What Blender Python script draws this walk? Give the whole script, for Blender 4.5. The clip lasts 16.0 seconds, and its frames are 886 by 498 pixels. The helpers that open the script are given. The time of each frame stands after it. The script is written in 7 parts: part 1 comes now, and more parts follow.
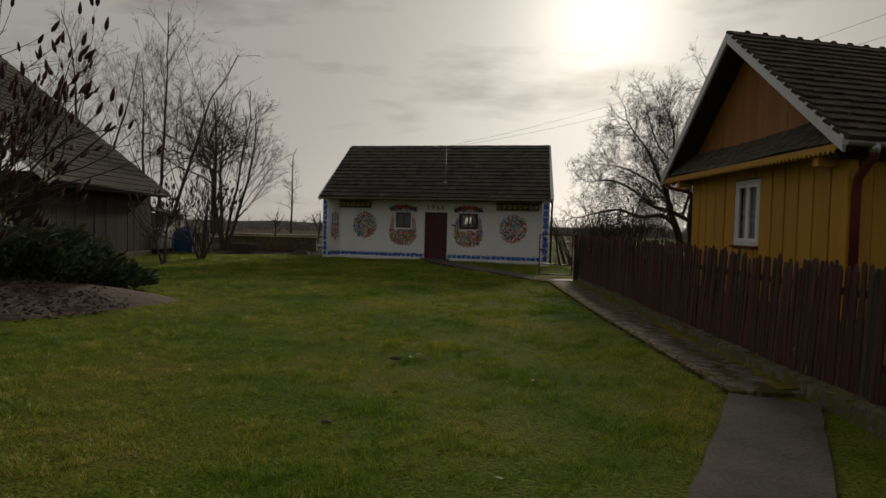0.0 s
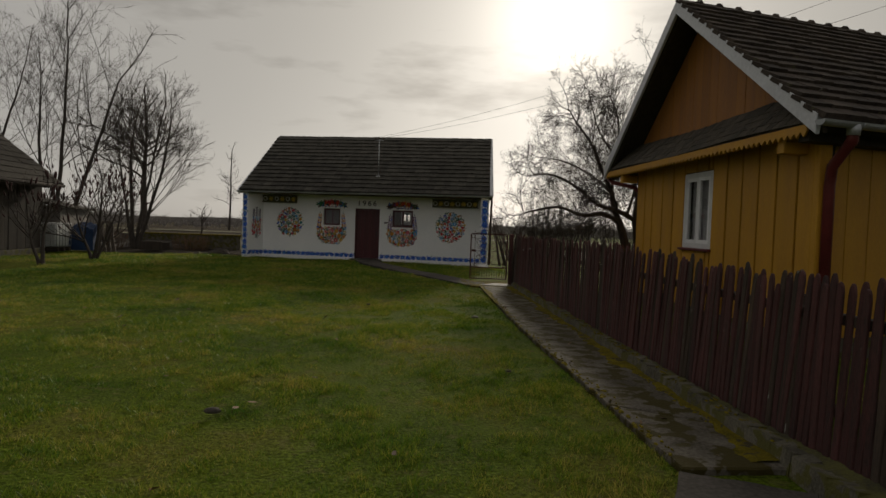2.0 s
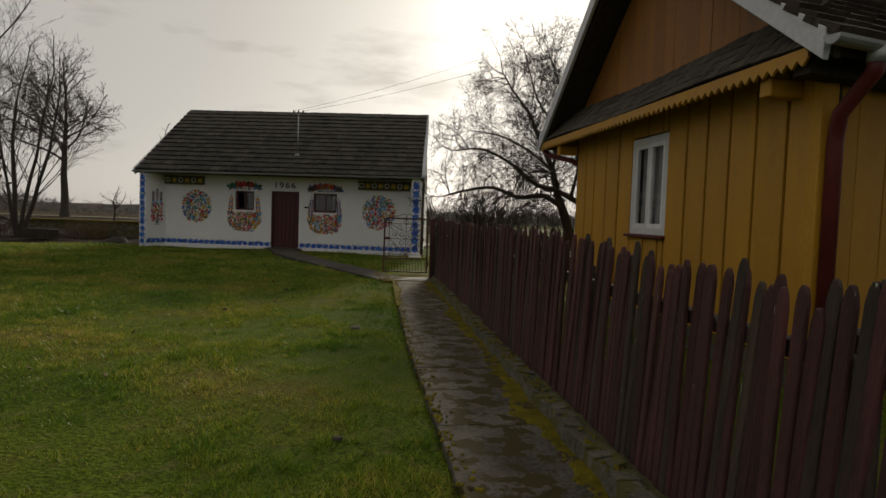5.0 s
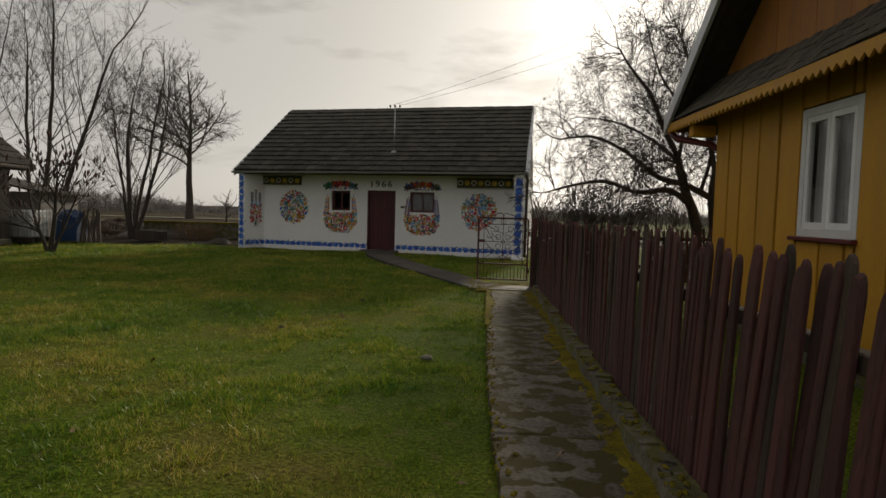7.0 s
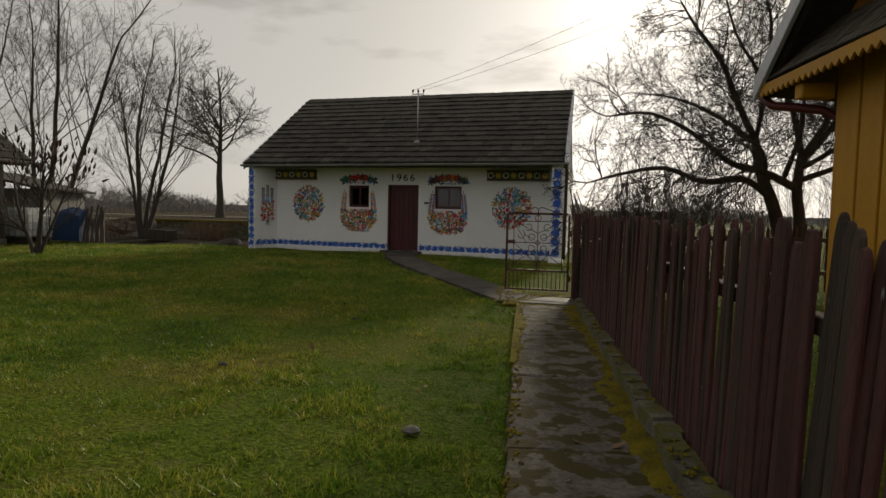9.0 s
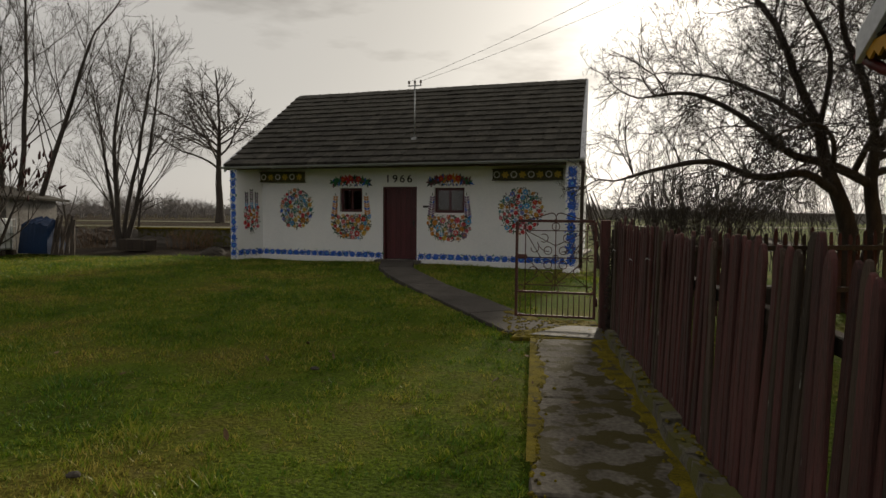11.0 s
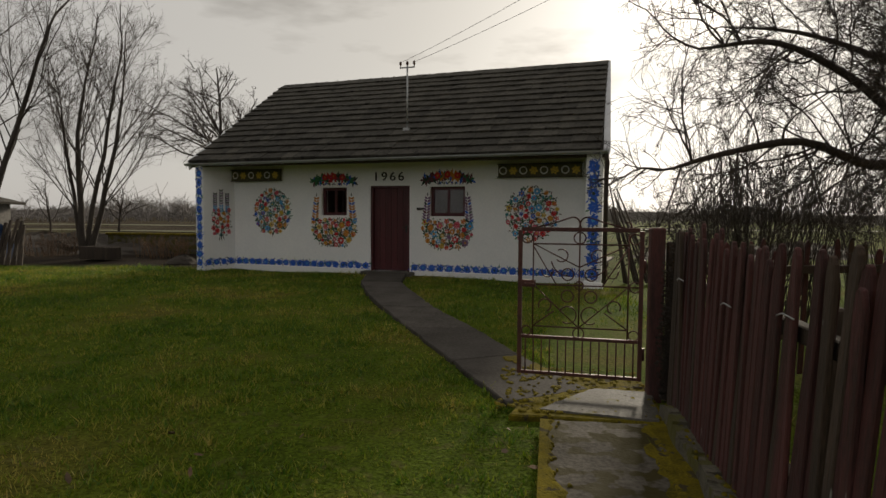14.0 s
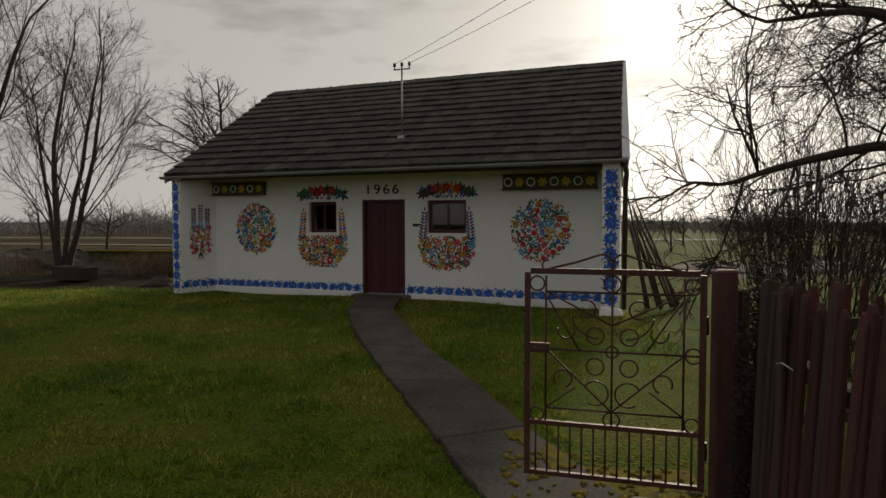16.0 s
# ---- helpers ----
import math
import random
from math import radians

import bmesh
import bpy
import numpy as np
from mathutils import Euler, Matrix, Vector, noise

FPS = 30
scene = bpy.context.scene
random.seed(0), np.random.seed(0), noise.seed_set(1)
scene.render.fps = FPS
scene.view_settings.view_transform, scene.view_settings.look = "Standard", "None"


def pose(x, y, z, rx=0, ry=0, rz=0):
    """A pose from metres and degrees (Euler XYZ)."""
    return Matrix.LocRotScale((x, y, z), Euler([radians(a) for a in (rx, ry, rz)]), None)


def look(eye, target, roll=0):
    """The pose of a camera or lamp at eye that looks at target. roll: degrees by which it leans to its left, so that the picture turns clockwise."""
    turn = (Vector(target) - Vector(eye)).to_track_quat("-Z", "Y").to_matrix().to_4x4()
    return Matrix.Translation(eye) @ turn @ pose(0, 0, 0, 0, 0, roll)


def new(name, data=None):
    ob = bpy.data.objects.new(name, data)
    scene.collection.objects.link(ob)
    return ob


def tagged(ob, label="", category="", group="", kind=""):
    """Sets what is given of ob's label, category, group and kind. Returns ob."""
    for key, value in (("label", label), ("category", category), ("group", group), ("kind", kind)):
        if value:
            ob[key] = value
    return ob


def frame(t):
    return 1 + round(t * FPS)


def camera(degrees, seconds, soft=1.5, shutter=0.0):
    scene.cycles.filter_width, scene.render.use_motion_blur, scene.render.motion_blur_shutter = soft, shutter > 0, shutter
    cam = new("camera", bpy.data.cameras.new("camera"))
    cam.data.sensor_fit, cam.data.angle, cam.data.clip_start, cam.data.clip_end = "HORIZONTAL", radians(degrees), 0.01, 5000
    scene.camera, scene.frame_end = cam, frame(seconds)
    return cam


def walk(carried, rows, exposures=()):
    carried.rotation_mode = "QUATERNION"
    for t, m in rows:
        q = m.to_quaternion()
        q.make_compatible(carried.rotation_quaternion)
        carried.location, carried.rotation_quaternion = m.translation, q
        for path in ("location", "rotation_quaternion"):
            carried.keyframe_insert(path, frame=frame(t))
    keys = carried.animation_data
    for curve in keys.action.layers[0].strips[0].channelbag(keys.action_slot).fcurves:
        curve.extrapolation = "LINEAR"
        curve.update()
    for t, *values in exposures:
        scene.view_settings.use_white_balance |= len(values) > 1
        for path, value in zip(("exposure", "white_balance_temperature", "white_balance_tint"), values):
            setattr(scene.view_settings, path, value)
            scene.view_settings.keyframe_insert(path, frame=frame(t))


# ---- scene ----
cam = camera(70.5, 16.0)
PATH = [
    (0, 0.159, 0.400, 1.532, -0.08, -2.16, -1.51),
    (0.5, 0.310, 0.822, 1.529, -0.13, -2.14, -1.59),
    (1, 0.550, 1.326, 1.502, -0.35, -2.26, -1.81),
    (1.5, 0.814, 1.888, 1.486, -0.86, -2.45, -2.07),
    (2, 1.059, 2.470, 1.529, -4.31, -2.16, -2.00),
    (2.5, 1.201, 2.865, 1.446, -12.53, -0.96, -2.31),
    (3, 1.642, 3.342, 1.499, -21.40, -0.19, -2.36),
    (3.5, 1.966, 3.744, 1.500, -28.04, -0.31, -2.24),
    (4, 2.117, 4.145, 1.423, -20.59, -1.25, -2.38),
    (4.5, 2.203, 4.524, 1.427, -12.30, -2.48, -1.93),
    (5, 2.360, 5.035, 1.449, -8.15, -3.10, -2.03),
    (7.5, 2.827, 7.348, 1.445, 3.16, -3.48, -1.43),
    (8, 2.899, 7.964, 1.479, 3.98, -3.60, -1.40),
    (8.5, 2.862, 8.432, 1.472, 4.51, -3.74, -1.20),
    (9, 2.931, 9.074, 1.381, 5.15, -3.66, -1.32),
    (11.5, 2.939, 11.505, 1.482, 5.92, -3.56, -0.38),
    (12, 2.948, 11.956, 1.484, 5.99, -3.46, -0.32),
    (12.5, 2.963, 12.450, 1.479, 6.30, -3.42, 0.02),
    (13, 2.987, 12.847, 1.488, 6.64, -3.59, -0.15),
    (13.5, 3.044, 13.284, 1.499, 6.94, -3.49, -0.35),
    (14, 3.064, 13.765, 1.470, 7.13, -3.34, -0.33),
    (14.5, 3.085, 14.148, 1.488, 7.46, -3.19, -0.21),
    (15, 3.132, 14.564, 1.529, 7.77, -2.86, -0.19),
    (15.5, 3.137, 14.981, 1.553, 7.96, -2.65, 0.18),
    (16, 3.067, 15.273, 1.622, 7.84, -2.49, 0.05),
]
walk(cam, [(t, pose(x, y, z, 90 + pitch, roll, yaw)) for t, x, y, z, yaw, pitch, roll in PATH],
     exposures=[(0.0, -0.22, 6900, 10), (2.0, -0.08, 6900, 10), (3.5, -0.05, 6900, 10), (5.0, 0.28, 6900, 10), (9.0, 0.43, 6900, 10), (14.5, 0.46, 6900, 10), (16.0, 0.28, 6900, 10)])

# ---- light: thin overcast with the sun glowing through it ----
SUN_AZ, SUN_EL = radians(14.0), radians(18.5)
sun_way = Vector((math.sin(SUN_AZ) * math.cos(SUN_EL), math.cos(SUN_AZ) * math.cos(SUN_EL), math.sin(SUN_EL)))


def build_world():
    world = bpy.data.worlds.new("overcast_sky")
    scene.world = world
    world.use_nodes = True
    nt = world.node_tree
    nt.nodes.clear()
    N, L = nt.nodes.new, nt.links.new
    out, bg = N("ShaderNodeOutputWorld"), N("ShaderNodeBackground")
    sky = N("ShaderNodeTexSky")
    sky.sky_type, sky.sun_disc = "NISHITA", False
    sky.sun_elevation, sky.sun_rotation = SUN_EL, SUN_AZ
    sky.air_density, sky.dust_density, sky.ozone_density = 1.0, 1.5, 1.0
    grey = N("ShaderNodeHueSaturation")
    grey.inputs["Saturation"].default_value = 0.22
    L(sky.outputs[0], grey.inputs["Color"])
    tc = N("ShaderNodeTexCoord")
    # glow of the veiled sun
    dot = N("ShaderNodeVectorMath")
    dot.operation = "DOT_PRODUCT"
    dot.inputs[1].default_value = sun_way
    L(tc.outputs["Generated"], dot.inputs[0])
    clampd = N("ShaderNodeMath")
    clampd.operation = "MAXIMUM"
    clampd.inputs[1].default_value = 0.0
    L(dot.outputs["Value"], clampd.inputs[0])

    def lobe(power, gain):
        p, g = N("ShaderNodeMath"), N("ShaderNodeMath")
        p.operation, g.operation = "POWER", "MULTIPLY"
        p.inputs[1].default_value, g.inputs[1].default_value = power, gain
        L(clampd.outputs[0], p.inputs[0])
        L(p.outputs[0], g.inputs[0])
        return g.outputs[0]

    def add(a, b):
        s = N("ShaderNodeMath")
        s.operation = "ADD"
        for k, q in enumerate((a, b)):
            if isinstance(q, float):
                s.inputs[k].default_value = q
            else:
                L(q, s.inputs[k])
        return s.outputs[0]

    level = add(add(lobe(220.0, GLOW[0]), lobe(28.0, GLOW[1])), add(lobe(5.0, GLOW[2]), GLOW[3]))
    tint = N("ShaderNodeMix")
    tint.data_type = "RGBA"
    tint.inputs["A"].default_value, tint.inputs["B"].default_value = (0.93, 0.92, 0.91, 1), (1.0, 0.955, 0.86, 1)
    L(lobe(4.0, 1.0), tint.inputs["Factor"])
    veil = N("ShaderNodeVectorMath")
    veil.operation = "SCALE"
    L(tint.outputs["Result"], veil.inputs[0])
    L(level, veil.inputs["Scale"])
    # streaks of darker cloud
    mapping = N("ShaderNodeMapping")
    mapping.inputs["Scale"].default_value = (2.2, 2.2, 9.0)
    mapping.inputs["Location"].default_value = (0.35, 0.2, 0.1)
    L(tc.outputs["Generated"], mapping.inputs["Vector"])
    n1, ramp = N("ShaderNodeTexNoise"), N("ShaderNodeValToRGB")
    n1.inputs["Scale"].default_value, n1.inputs["Detail"].default_value, n1.inputs["Roughness"].default_value = 1.5, 5.0, 0.55
    L(mapping.outputs[0], n1.inputs["Vector"])
    ramp.color_ramp.elements[0].position, ramp.color_ramp.elements[1].position = 0.30, 0.46
    ramp.color_ramp.elements[0].color, ramp.color_ramp.elements[1].color = (0.62, 0.61, 0.60, 1), (1, 1, 1, 1)
    L(n1.outputs[0], ramp.inputs[0])
    base = N("ShaderNodeMix")
    base.data_type = "RGBA"
    base.inputs["Factor"].default_value = 0.86
    sk = N("ShaderNodeVectorMath")
    sk.operation = "SCALE"
    sk.inputs["Scale"].default_value = 0.10
    L(grey.outputs[0], sk.inputs[0])
    L(sk.outputs[0], base.inputs["A"])
    L(veil.outputs[0], base.inputs["B"])
    clouds = N("ShaderNodeMix")
    clouds.data_type, clouds.blend_type = "RGBA", "MULTIPLY"
    clouds.inputs["Factor"].default_value = 0.8
    L(base.outputs["Result"], clouds.inputs["A"])
    L(ramp.outputs[0], clouds.inputs["B"])
    L(clouds.outputs["Result"], bg.inputs[0])
    bg.inputs[1].default_value = 1.0
    L(bg.outputs[0], out.inputs[0])


GLOW = (0.6, 0.05, 0.065, 0.365)
build_world()
sun_data = bpy.data.lights.new("sun", "SUN")
sun_data.energy, sun_data.angle, sun_data.color = 2.1, radians(5), (1.0, 0.92, 0.78)
sun = new("sun", sun_data)
sun.matrix_world = look(sun_way * 50, (0, 0, 0))


# ---- materials ----
def material(name, c1, c2=None, rough=0.8, scale=3.0, fine=40.0, bump=0.15, stretch=(1, 1, 1), metal=0.0, shift=0.12,
             spots=None, spot_scale=18.0, spot_cut=0.68, spec=0.4, world_space=False):
    """Two-scale noise between two colours, fine relief, a small random shift for each object and, where given, spots of a third colour."""
    m = bpy.data.materials.new(name)
    m.use_nodes = True
    nt = m.node_tree
    N, L = nt.nodes.new, nt.links.new
    b = nt.nodes["Principled BSDF"]
    c2 = c2 or tuple(v * 0.6 for v in c1)
    tc, mp = N("ShaderNodeTexCoord"), N("ShaderNodeMapping")
    mp.inputs["Scale"].default_value = stretch
    if world_space:
        geo = N("ShaderNodeNewGeometry")
        L(geo.outputs["Position"], mp.inputs["Vector"])
    else:
        L(tc.outputs["Object"], mp.inputs["Vector"])
    info = N("ShaderNodeObjectInfo")
    off = N("ShaderNodeVectorMath")
    off.operation = "SCALE"
    off.inputs[0].default_value = (37.0, 91.0, 53.0)
    L(info.outputs["Random"], off.inputs["Scale"])
    if not world_space:
        L(off.outputs[0], mp.inputs["Location"])
    n1, n2 = N("ShaderNodeTexNoise"), N("ShaderNodeTexNoise")
    n1.inputs["Scale"].default_value, n1.inputs["Detail"].default_value = scale, 5.0
    n2.inputs["Scale"].default_value, n2.inputs["Detail"].default_value = fine, 4.0
    L(mp.outputs[0], n1.inputs["Vector"])
    L(mp.outputs[0], n2.inputs["Vector"])
    mix = N("ShaderNodeMath")
    mix.operation = "MULTIPLY_ADD"
    mix.inputs[1].default_value = 0.45
    half = N("ShaderNodeMath")
    half.operation = "MULTIPLY"
    half.inputs[1].default_value = 0.55
    L(n1.outputs[0], half.inputs[0])
    L(n2.outputs[0], mix.inputs[0])
    L(half.outputs[0], mix.inputs[2])
    ramp = N("ShaderNodeValToRGB")
    ramp.color_ramp.elements[0].position, ramp.color_ramp.elements[1].position = 0.36, 0.64
    ramp.color_ramp.elements[0].color, ramp.color_ramp.elements[1].color = (*c2, 1), (*c1, 1)
    L(mix.outputs[0], ramp.inputs[0])
    hsv = N("ShaderNodeHueSaturation")
    val = N("ShaderNodeMapRange")
    val.inputs["To Min"].default_value, val.inputs["To Max"].default_value = 1 - shift, 1 + shift
    L(info.outputs["Random"], val.inputs["Value"])
    L(val.outputs[0], hsv.inputs["Value"])
    L(ramp.outputs[0], hsv.inputs["Color"])
    colour = hsv.outputs[0]
    if spots:
        n3, cut, sm = N("ShaderNodeTexNoise"), N("ShaderNodeValToRGB"), N("ShaderNodeMix")
        n3.inputs["Scale"].default_value, n3.inputs["Detail"].default_value = spot_scale, 3.0
        L(mp.outputs[0], n3.inputs["Vector"])
        cut.color_ramp.elements[0].position, cut.color_ramp.elements[1].position = spot_cut, spot_cut + 0.04
        sm.data_type = "RGBA"
        L(n3.outputs[0], cut.inputs[0])
        L(cut.outputs[0], sm.inputs["Factor"])
        L(colour, sm.inputs["A"])
        sm.inputs["B"].default_value = (*spots, 1)
        colour = sm.outputs["Result"]
    L(colour, b.inputs["Base Color"])
    b.inputs["Metallic"].default_value = metal
    b.inputs["Specular IOR Level"].default_value = spec
    rr = N("ShaderNodeMapRange")
    rr.inputs["To Min"].default_value, rr.inputs["To Max"].default_value = max(rough - 0.15, 0.05), min(rough + 0.15, 1)
    L(n1.outputs[0], rr.inputs["Value"])
    L(rr.outputs[0], b.inputs["Roughness"])
    if bump:
        bp = N("ShaderNodeBump")
        bp.inputs["Strength"].default_value, bp.inputs["Distance"].default_value = bump, 0.02
        L(mix.outputs[0], bp.inputs["Height"])
        L(bp.outputs[0], b.inputs["Normal"])
    return m


M = {}
M["plaster"] = material("white_lime_plaster", (0.84, 0.84, 0.84), (0.76, 0.77, 0.78), 0.9, 1.2, 22, 0.12, shift=0.0)
M["soffit"] = material("soffit_board", (0.55, 0.54, 0.50), (0.44, 0.43, 0.40), 0.8, 2, 30)
M["maroon"] = material("maroon_door_paint", (0.085, 0.018, 0.022), (0.055, 0.012, 0.016), 0.45, 2.5, 60, 0.05, (6, 6, 1))
M["black"] = material("black_iron", (0.015, 0.015, 0.016), (0.03, 0.025, 0.02), 0.5, 6, 60, 0.05)
M["tile"] = material("dark_grey_roof_tile", (0.074, 0.068, 0.056), (0.022, 0.02, 0.015), 0.8, 2.2, 14, 0.6, shift=0.34, spots=(0.02, 0.018, 0.014), spot_scale=4, spot_cut=0.62, spec=0.2)
M["tile_warm"] = material("brown_grey_roof_tile", (0.075, 0.058, 0.045), (0.024, 0.019, 0.016), 0.85, 2.2, 22, 0.5, shift=0.3, spots=(0.075, 0.07, 0.04), spot_scale=7, spot_cut=0.66, spec=0.2)
M["zinc"] = material("zinc_sheet", (0.42, 0.43, 0.44), (0.30, 0.31, 0.32), 0.45, 3, 40, 0.06, metal=0.55)
M["verge"] = material("grey_painted_sheet", (0.60, 0.61, 0.63), (0.46, 0.47, 0.49), 0.5, 2, 20, 0.08, metal=0.2)
M["yellow"] = material("ochre_yellow_paint", (0.52, 0.27, 0.022), (0.42, 0.205, 0.016), 0.6, 1.6, 24, 0.12, (3, 3, 0.6), shift=0.08)
M["gable"] = material("orange_brown_boards", (0.33, 0.135, 0.022), (0.23, 0.09, 0.016), 0.65, 1.6, 24, 0.15, (3, 3, 0.5), shift=0.10)
M["redpipe"] = material("oxblood_paint", (0.14, 0.022, 0.02), (0.09, 0.015, 0.014), 0.45, 5, 50, 0.05)
M["whitewood"] = material("white_window_paint", (0.78, 0.78, 0.77), (0.66, 0.66, 0.64), 0.45, 5, 60, 0.05)
M["darkwood"] = material("dark_weathered_timber", (0.075, 0.056, 0.042), (0.03, 0.023, 0.018), 0.85, 2.2, 30, 0.4, (5, 5, 0.6), shift=0.25)
M["barnwood"] = material("tarred_barn_timber", (0.045, 0.034, 0.025), (0.016, 0.012, 0.009), 0.9, 2.2, 30, 0.5, (5, 5, 0.6), shift=0.3)
M["shingle"] = material("weathered_shingle", (0.075, 0.062, 0.043), (0.03, 0.025, 0.018), 0.9, 4, 40, 0.5, (4, 4, 1), shift=0.35)
M["picket"] = material("flaking_maroon_brown_picket", (0.10, 0.034, 0.032), (0.036, 0.018, 0.016), 0.8, 3.0, 26, 0.45, (5, 5, 0.7), shift=0.3, spots=(0.30, 0.30, 0.27), spot_scale=7, spot_cut=0.73)
M["picket_grey"] = material("mossy_grey_brown_picket", (0.075, 0.05, 0.036), (0.032, 0.024, 0.018), 0.9, 3.0, 26, 0.5, (5, 5, 0.7), shift=0.3, spots=(0.32, 0.33, 0.29), spot_scale=8, spot_cut=0.70)
M["rust"] = material("rusty_maroon_iron", (0.12, 0.045, 0.035), (0.055, 0.024, 0.022), 0.6, 9, 70, 0.2, metal=0.25)
M["concrete"] = material("wet_mossy_concrete", (0.155, 0.14, 0.115), (0.05, 0.042, 0.032), 0.85, 3.0, 34, 0.7, spots=(0.052, 0.043, 0.014), spot_scale=5.0, spot_cut=0.49, spec=0.10)
M["slab"] = material("pale_worn_concrete", (0.16, 0.15, 0.13), (0.07, 0.065, 0.055), 0.7, 2.5, 40, 0.3, spots=(0.09, 0.085, 0.04), spot_scale=4, spot_cut=0.64, spec=0.08)
M["mossy"] = material("yellow_green_moss", (0.19, 0.15, 0.015), (0.07, 0.06, 0.012), 0.98, 7, 60, 0.9, spots=(0.06, 0.05, 0.03), spot_scale=9, spot_cut=0.60, spec=0.03)
M["mossy_earth"] = material("mossy_dark_earth", (0.10, 0.095, 0.022), (0.03, 0.026, 0.016), 0.95, 4, 50, 0.9, spots=(0.13, 0.12, 0.10), spot_scale=14, spot_cut=0.68)
M["walk_concrete"] = material("dark_worn_concrete", (0.105, 0.095, 0.085), (0.045, 0.04, 0.034), 0.9, 2.0, 30, 0.4, spec=0.06)
M["old_whitewash"] = material("stained_whitewash", (0.34, 0.32, 0.29), (0.15, 0.135, 0.12), 0.9, 1.5, 20, 0.3)
M["curb"] = material("rough_lichen_concrete", (0.15, 0.135, 0.10), (0.05, 0.046, 0.033), 0.95, 5, 45, 0.9, spots=(0.085, 0.08, 0.018), spot_scale=6, spot_cut=0.50)
M["bark"] = material("dark_bark", (0.075, 0.06, 0.048), (0.03, 0.024, 0.02), 0.95, 3, 28, 0.7, (3, 3, 0.7))
M["bark_grey"] = material("grey_bark", (0.075, 0.062, 0.05), (0.035, 0.029, 0.024), 0.95, 3, 28, 0.6, (3, 3, 0.7))
M["cone"] = material("dark_red_fruit_cone", (0.055, 0.018, 0.016), (0.025, 0.01, 0.01), 0.9, 20, 80, 0.4)
# aerial haze is put into this colour: far bark paled towards grey
M["haze"] = material("haze_paled_wood", (0.25, 0.23, 0.215), (0.17, 0.155, 0.145), 1.0, 0.3, 3, 0.0)
M["glass"] = bpy.data.materials.new("window_glass")
M["glass"].use_nodes = True
_b = M["glass"].node_tree.nodes["Principled BSDF"]
_b.inputs["Transmission Weight"].default_value, _b.inputs["Roughness"].default_value, _b.inputs["IOR"].default_value = 1.0, 0.02, 1.45
M["lace"] = material("lace_curtain", (0.75, 0.75, 0.74), (0.55, 0.55, 0.55), 0.9, 8, 90, 0.2, (4, 4, 1))
# dark colour stands in for the dimness inside the rooms
M["interior"] = material("darkened_interior", (0.15, 0.125, 0.10), (0.10, 0.085, 0.07), 0.9)
M["brick"] = material("pale_weathered_brick", (0.36, 0.29, 0.22), (0.22, 0.17, 0.13), 0.9, 6, 50, 0.4, shift=0.3)
M["mortar"] = material("grey_mortar", (0.25, 0.24, 0.22), (0.16, 0.15, 0.14), 0.95)
M["thuja"] = material("thuja_green", (0.14, 0.125, 0.05), (0.06, 0.056, 0.022), 0.85, 4, 40, 0.0)
M["juniper"] = material("juniper_green", (0.075, 0.10, 0.045), (0.035, 0.05, 0.024), 0.85, 4, 40, 0.0)
M["spruce"] = material("spruce_green", (0.05, 0.075, 0.05), (0.022, 0.034, 0.024), 0.85, 4, 40, 0.0)
M["golden"] = material("golden_shrub", (0.20, 0.14, 0.04), (0.09, 0.075, 0.025), 0.85, 4, 40, 0.0)
M["mulch"] = material("bark_mulch", (0.11, 0.07, 0.05), (0.045, 0.03, 0.024), 0.95, 9, 60, 0.9)
M["leaf"] = material("dead_leaf", (0.16, 0.10, 0.05), (0.09, 0.05, 0.03), 0.8, 20, 90, 0.2, shift=0.4)
M["blueplastic"] = material("blue_tarp", (0.014, 0.041, 0.110), (0.008, 0.025, 0.072), 0.4, 3, 30, 0.2)
M["whiteplastic"] = material("milky_plastic", (0.62, 0.63, 0.62), (0.45, 0.46, 0.46), 0.5, 3, 30, 0.1)
M["galv"] = material("galvanised_tube", (0.45, 0.46, 0.46), (0.3, 0.31, 0.31), 0.45, 5, 40, 0.05, metal=0.7)
M["porcelain"] = material("brown_porcelain", (0.10, 0.05, 0.03), (0.06, 0.03, 0.02), 0.25, 5, 40, 0.0)
M["cable"] = material("weathered_cable", (0.03, 0.03, 0.03), (0.02, 0.02, 0.02), 0.6)
M["boardgreen"] = material("olive_brown_board", (0.10, 0.09, 0.04), (0.05, 0.047, 0.022), 0.7, 4, 40, 0.15)
M["rubble"] = material("dark_heap", (0.075, 0.062, 0.05), (0.035, 0.03, 0.024), 1.0, 4, 40, 0.8)
PAINT = {k: material("paint_" + k, tuple(min(0.8, v * 1.12) for v in c), tuple(v * 0.8 for v in c), 0.75, 9, 60, 0.03, shift=0.0, world_space=True) for k, c in {
    "red": (0.55, 0.03, 0.035), "pink": (0.60, 0.10, 0.15), "orange": (0.55, 0.22, 0.03), "yellow": (0.58, 0.40, 0.06),
    "blue": (0.03, 0.12, 0.55), "sky": (0.08, 0.33, 0.62), "green": (0.035, 0.17, 0.075), "dark": (0.025, 0.05, 0.04),
    "mauve": (0.20, 0.12, 0.22), "plum": (0.14, 0.045, 0.06), "teal": (0.04, 0.22, 0.24), "white": (0.75, 0.75, 0.74)}.items()}
PAINT_KEYS = list(PAINT)


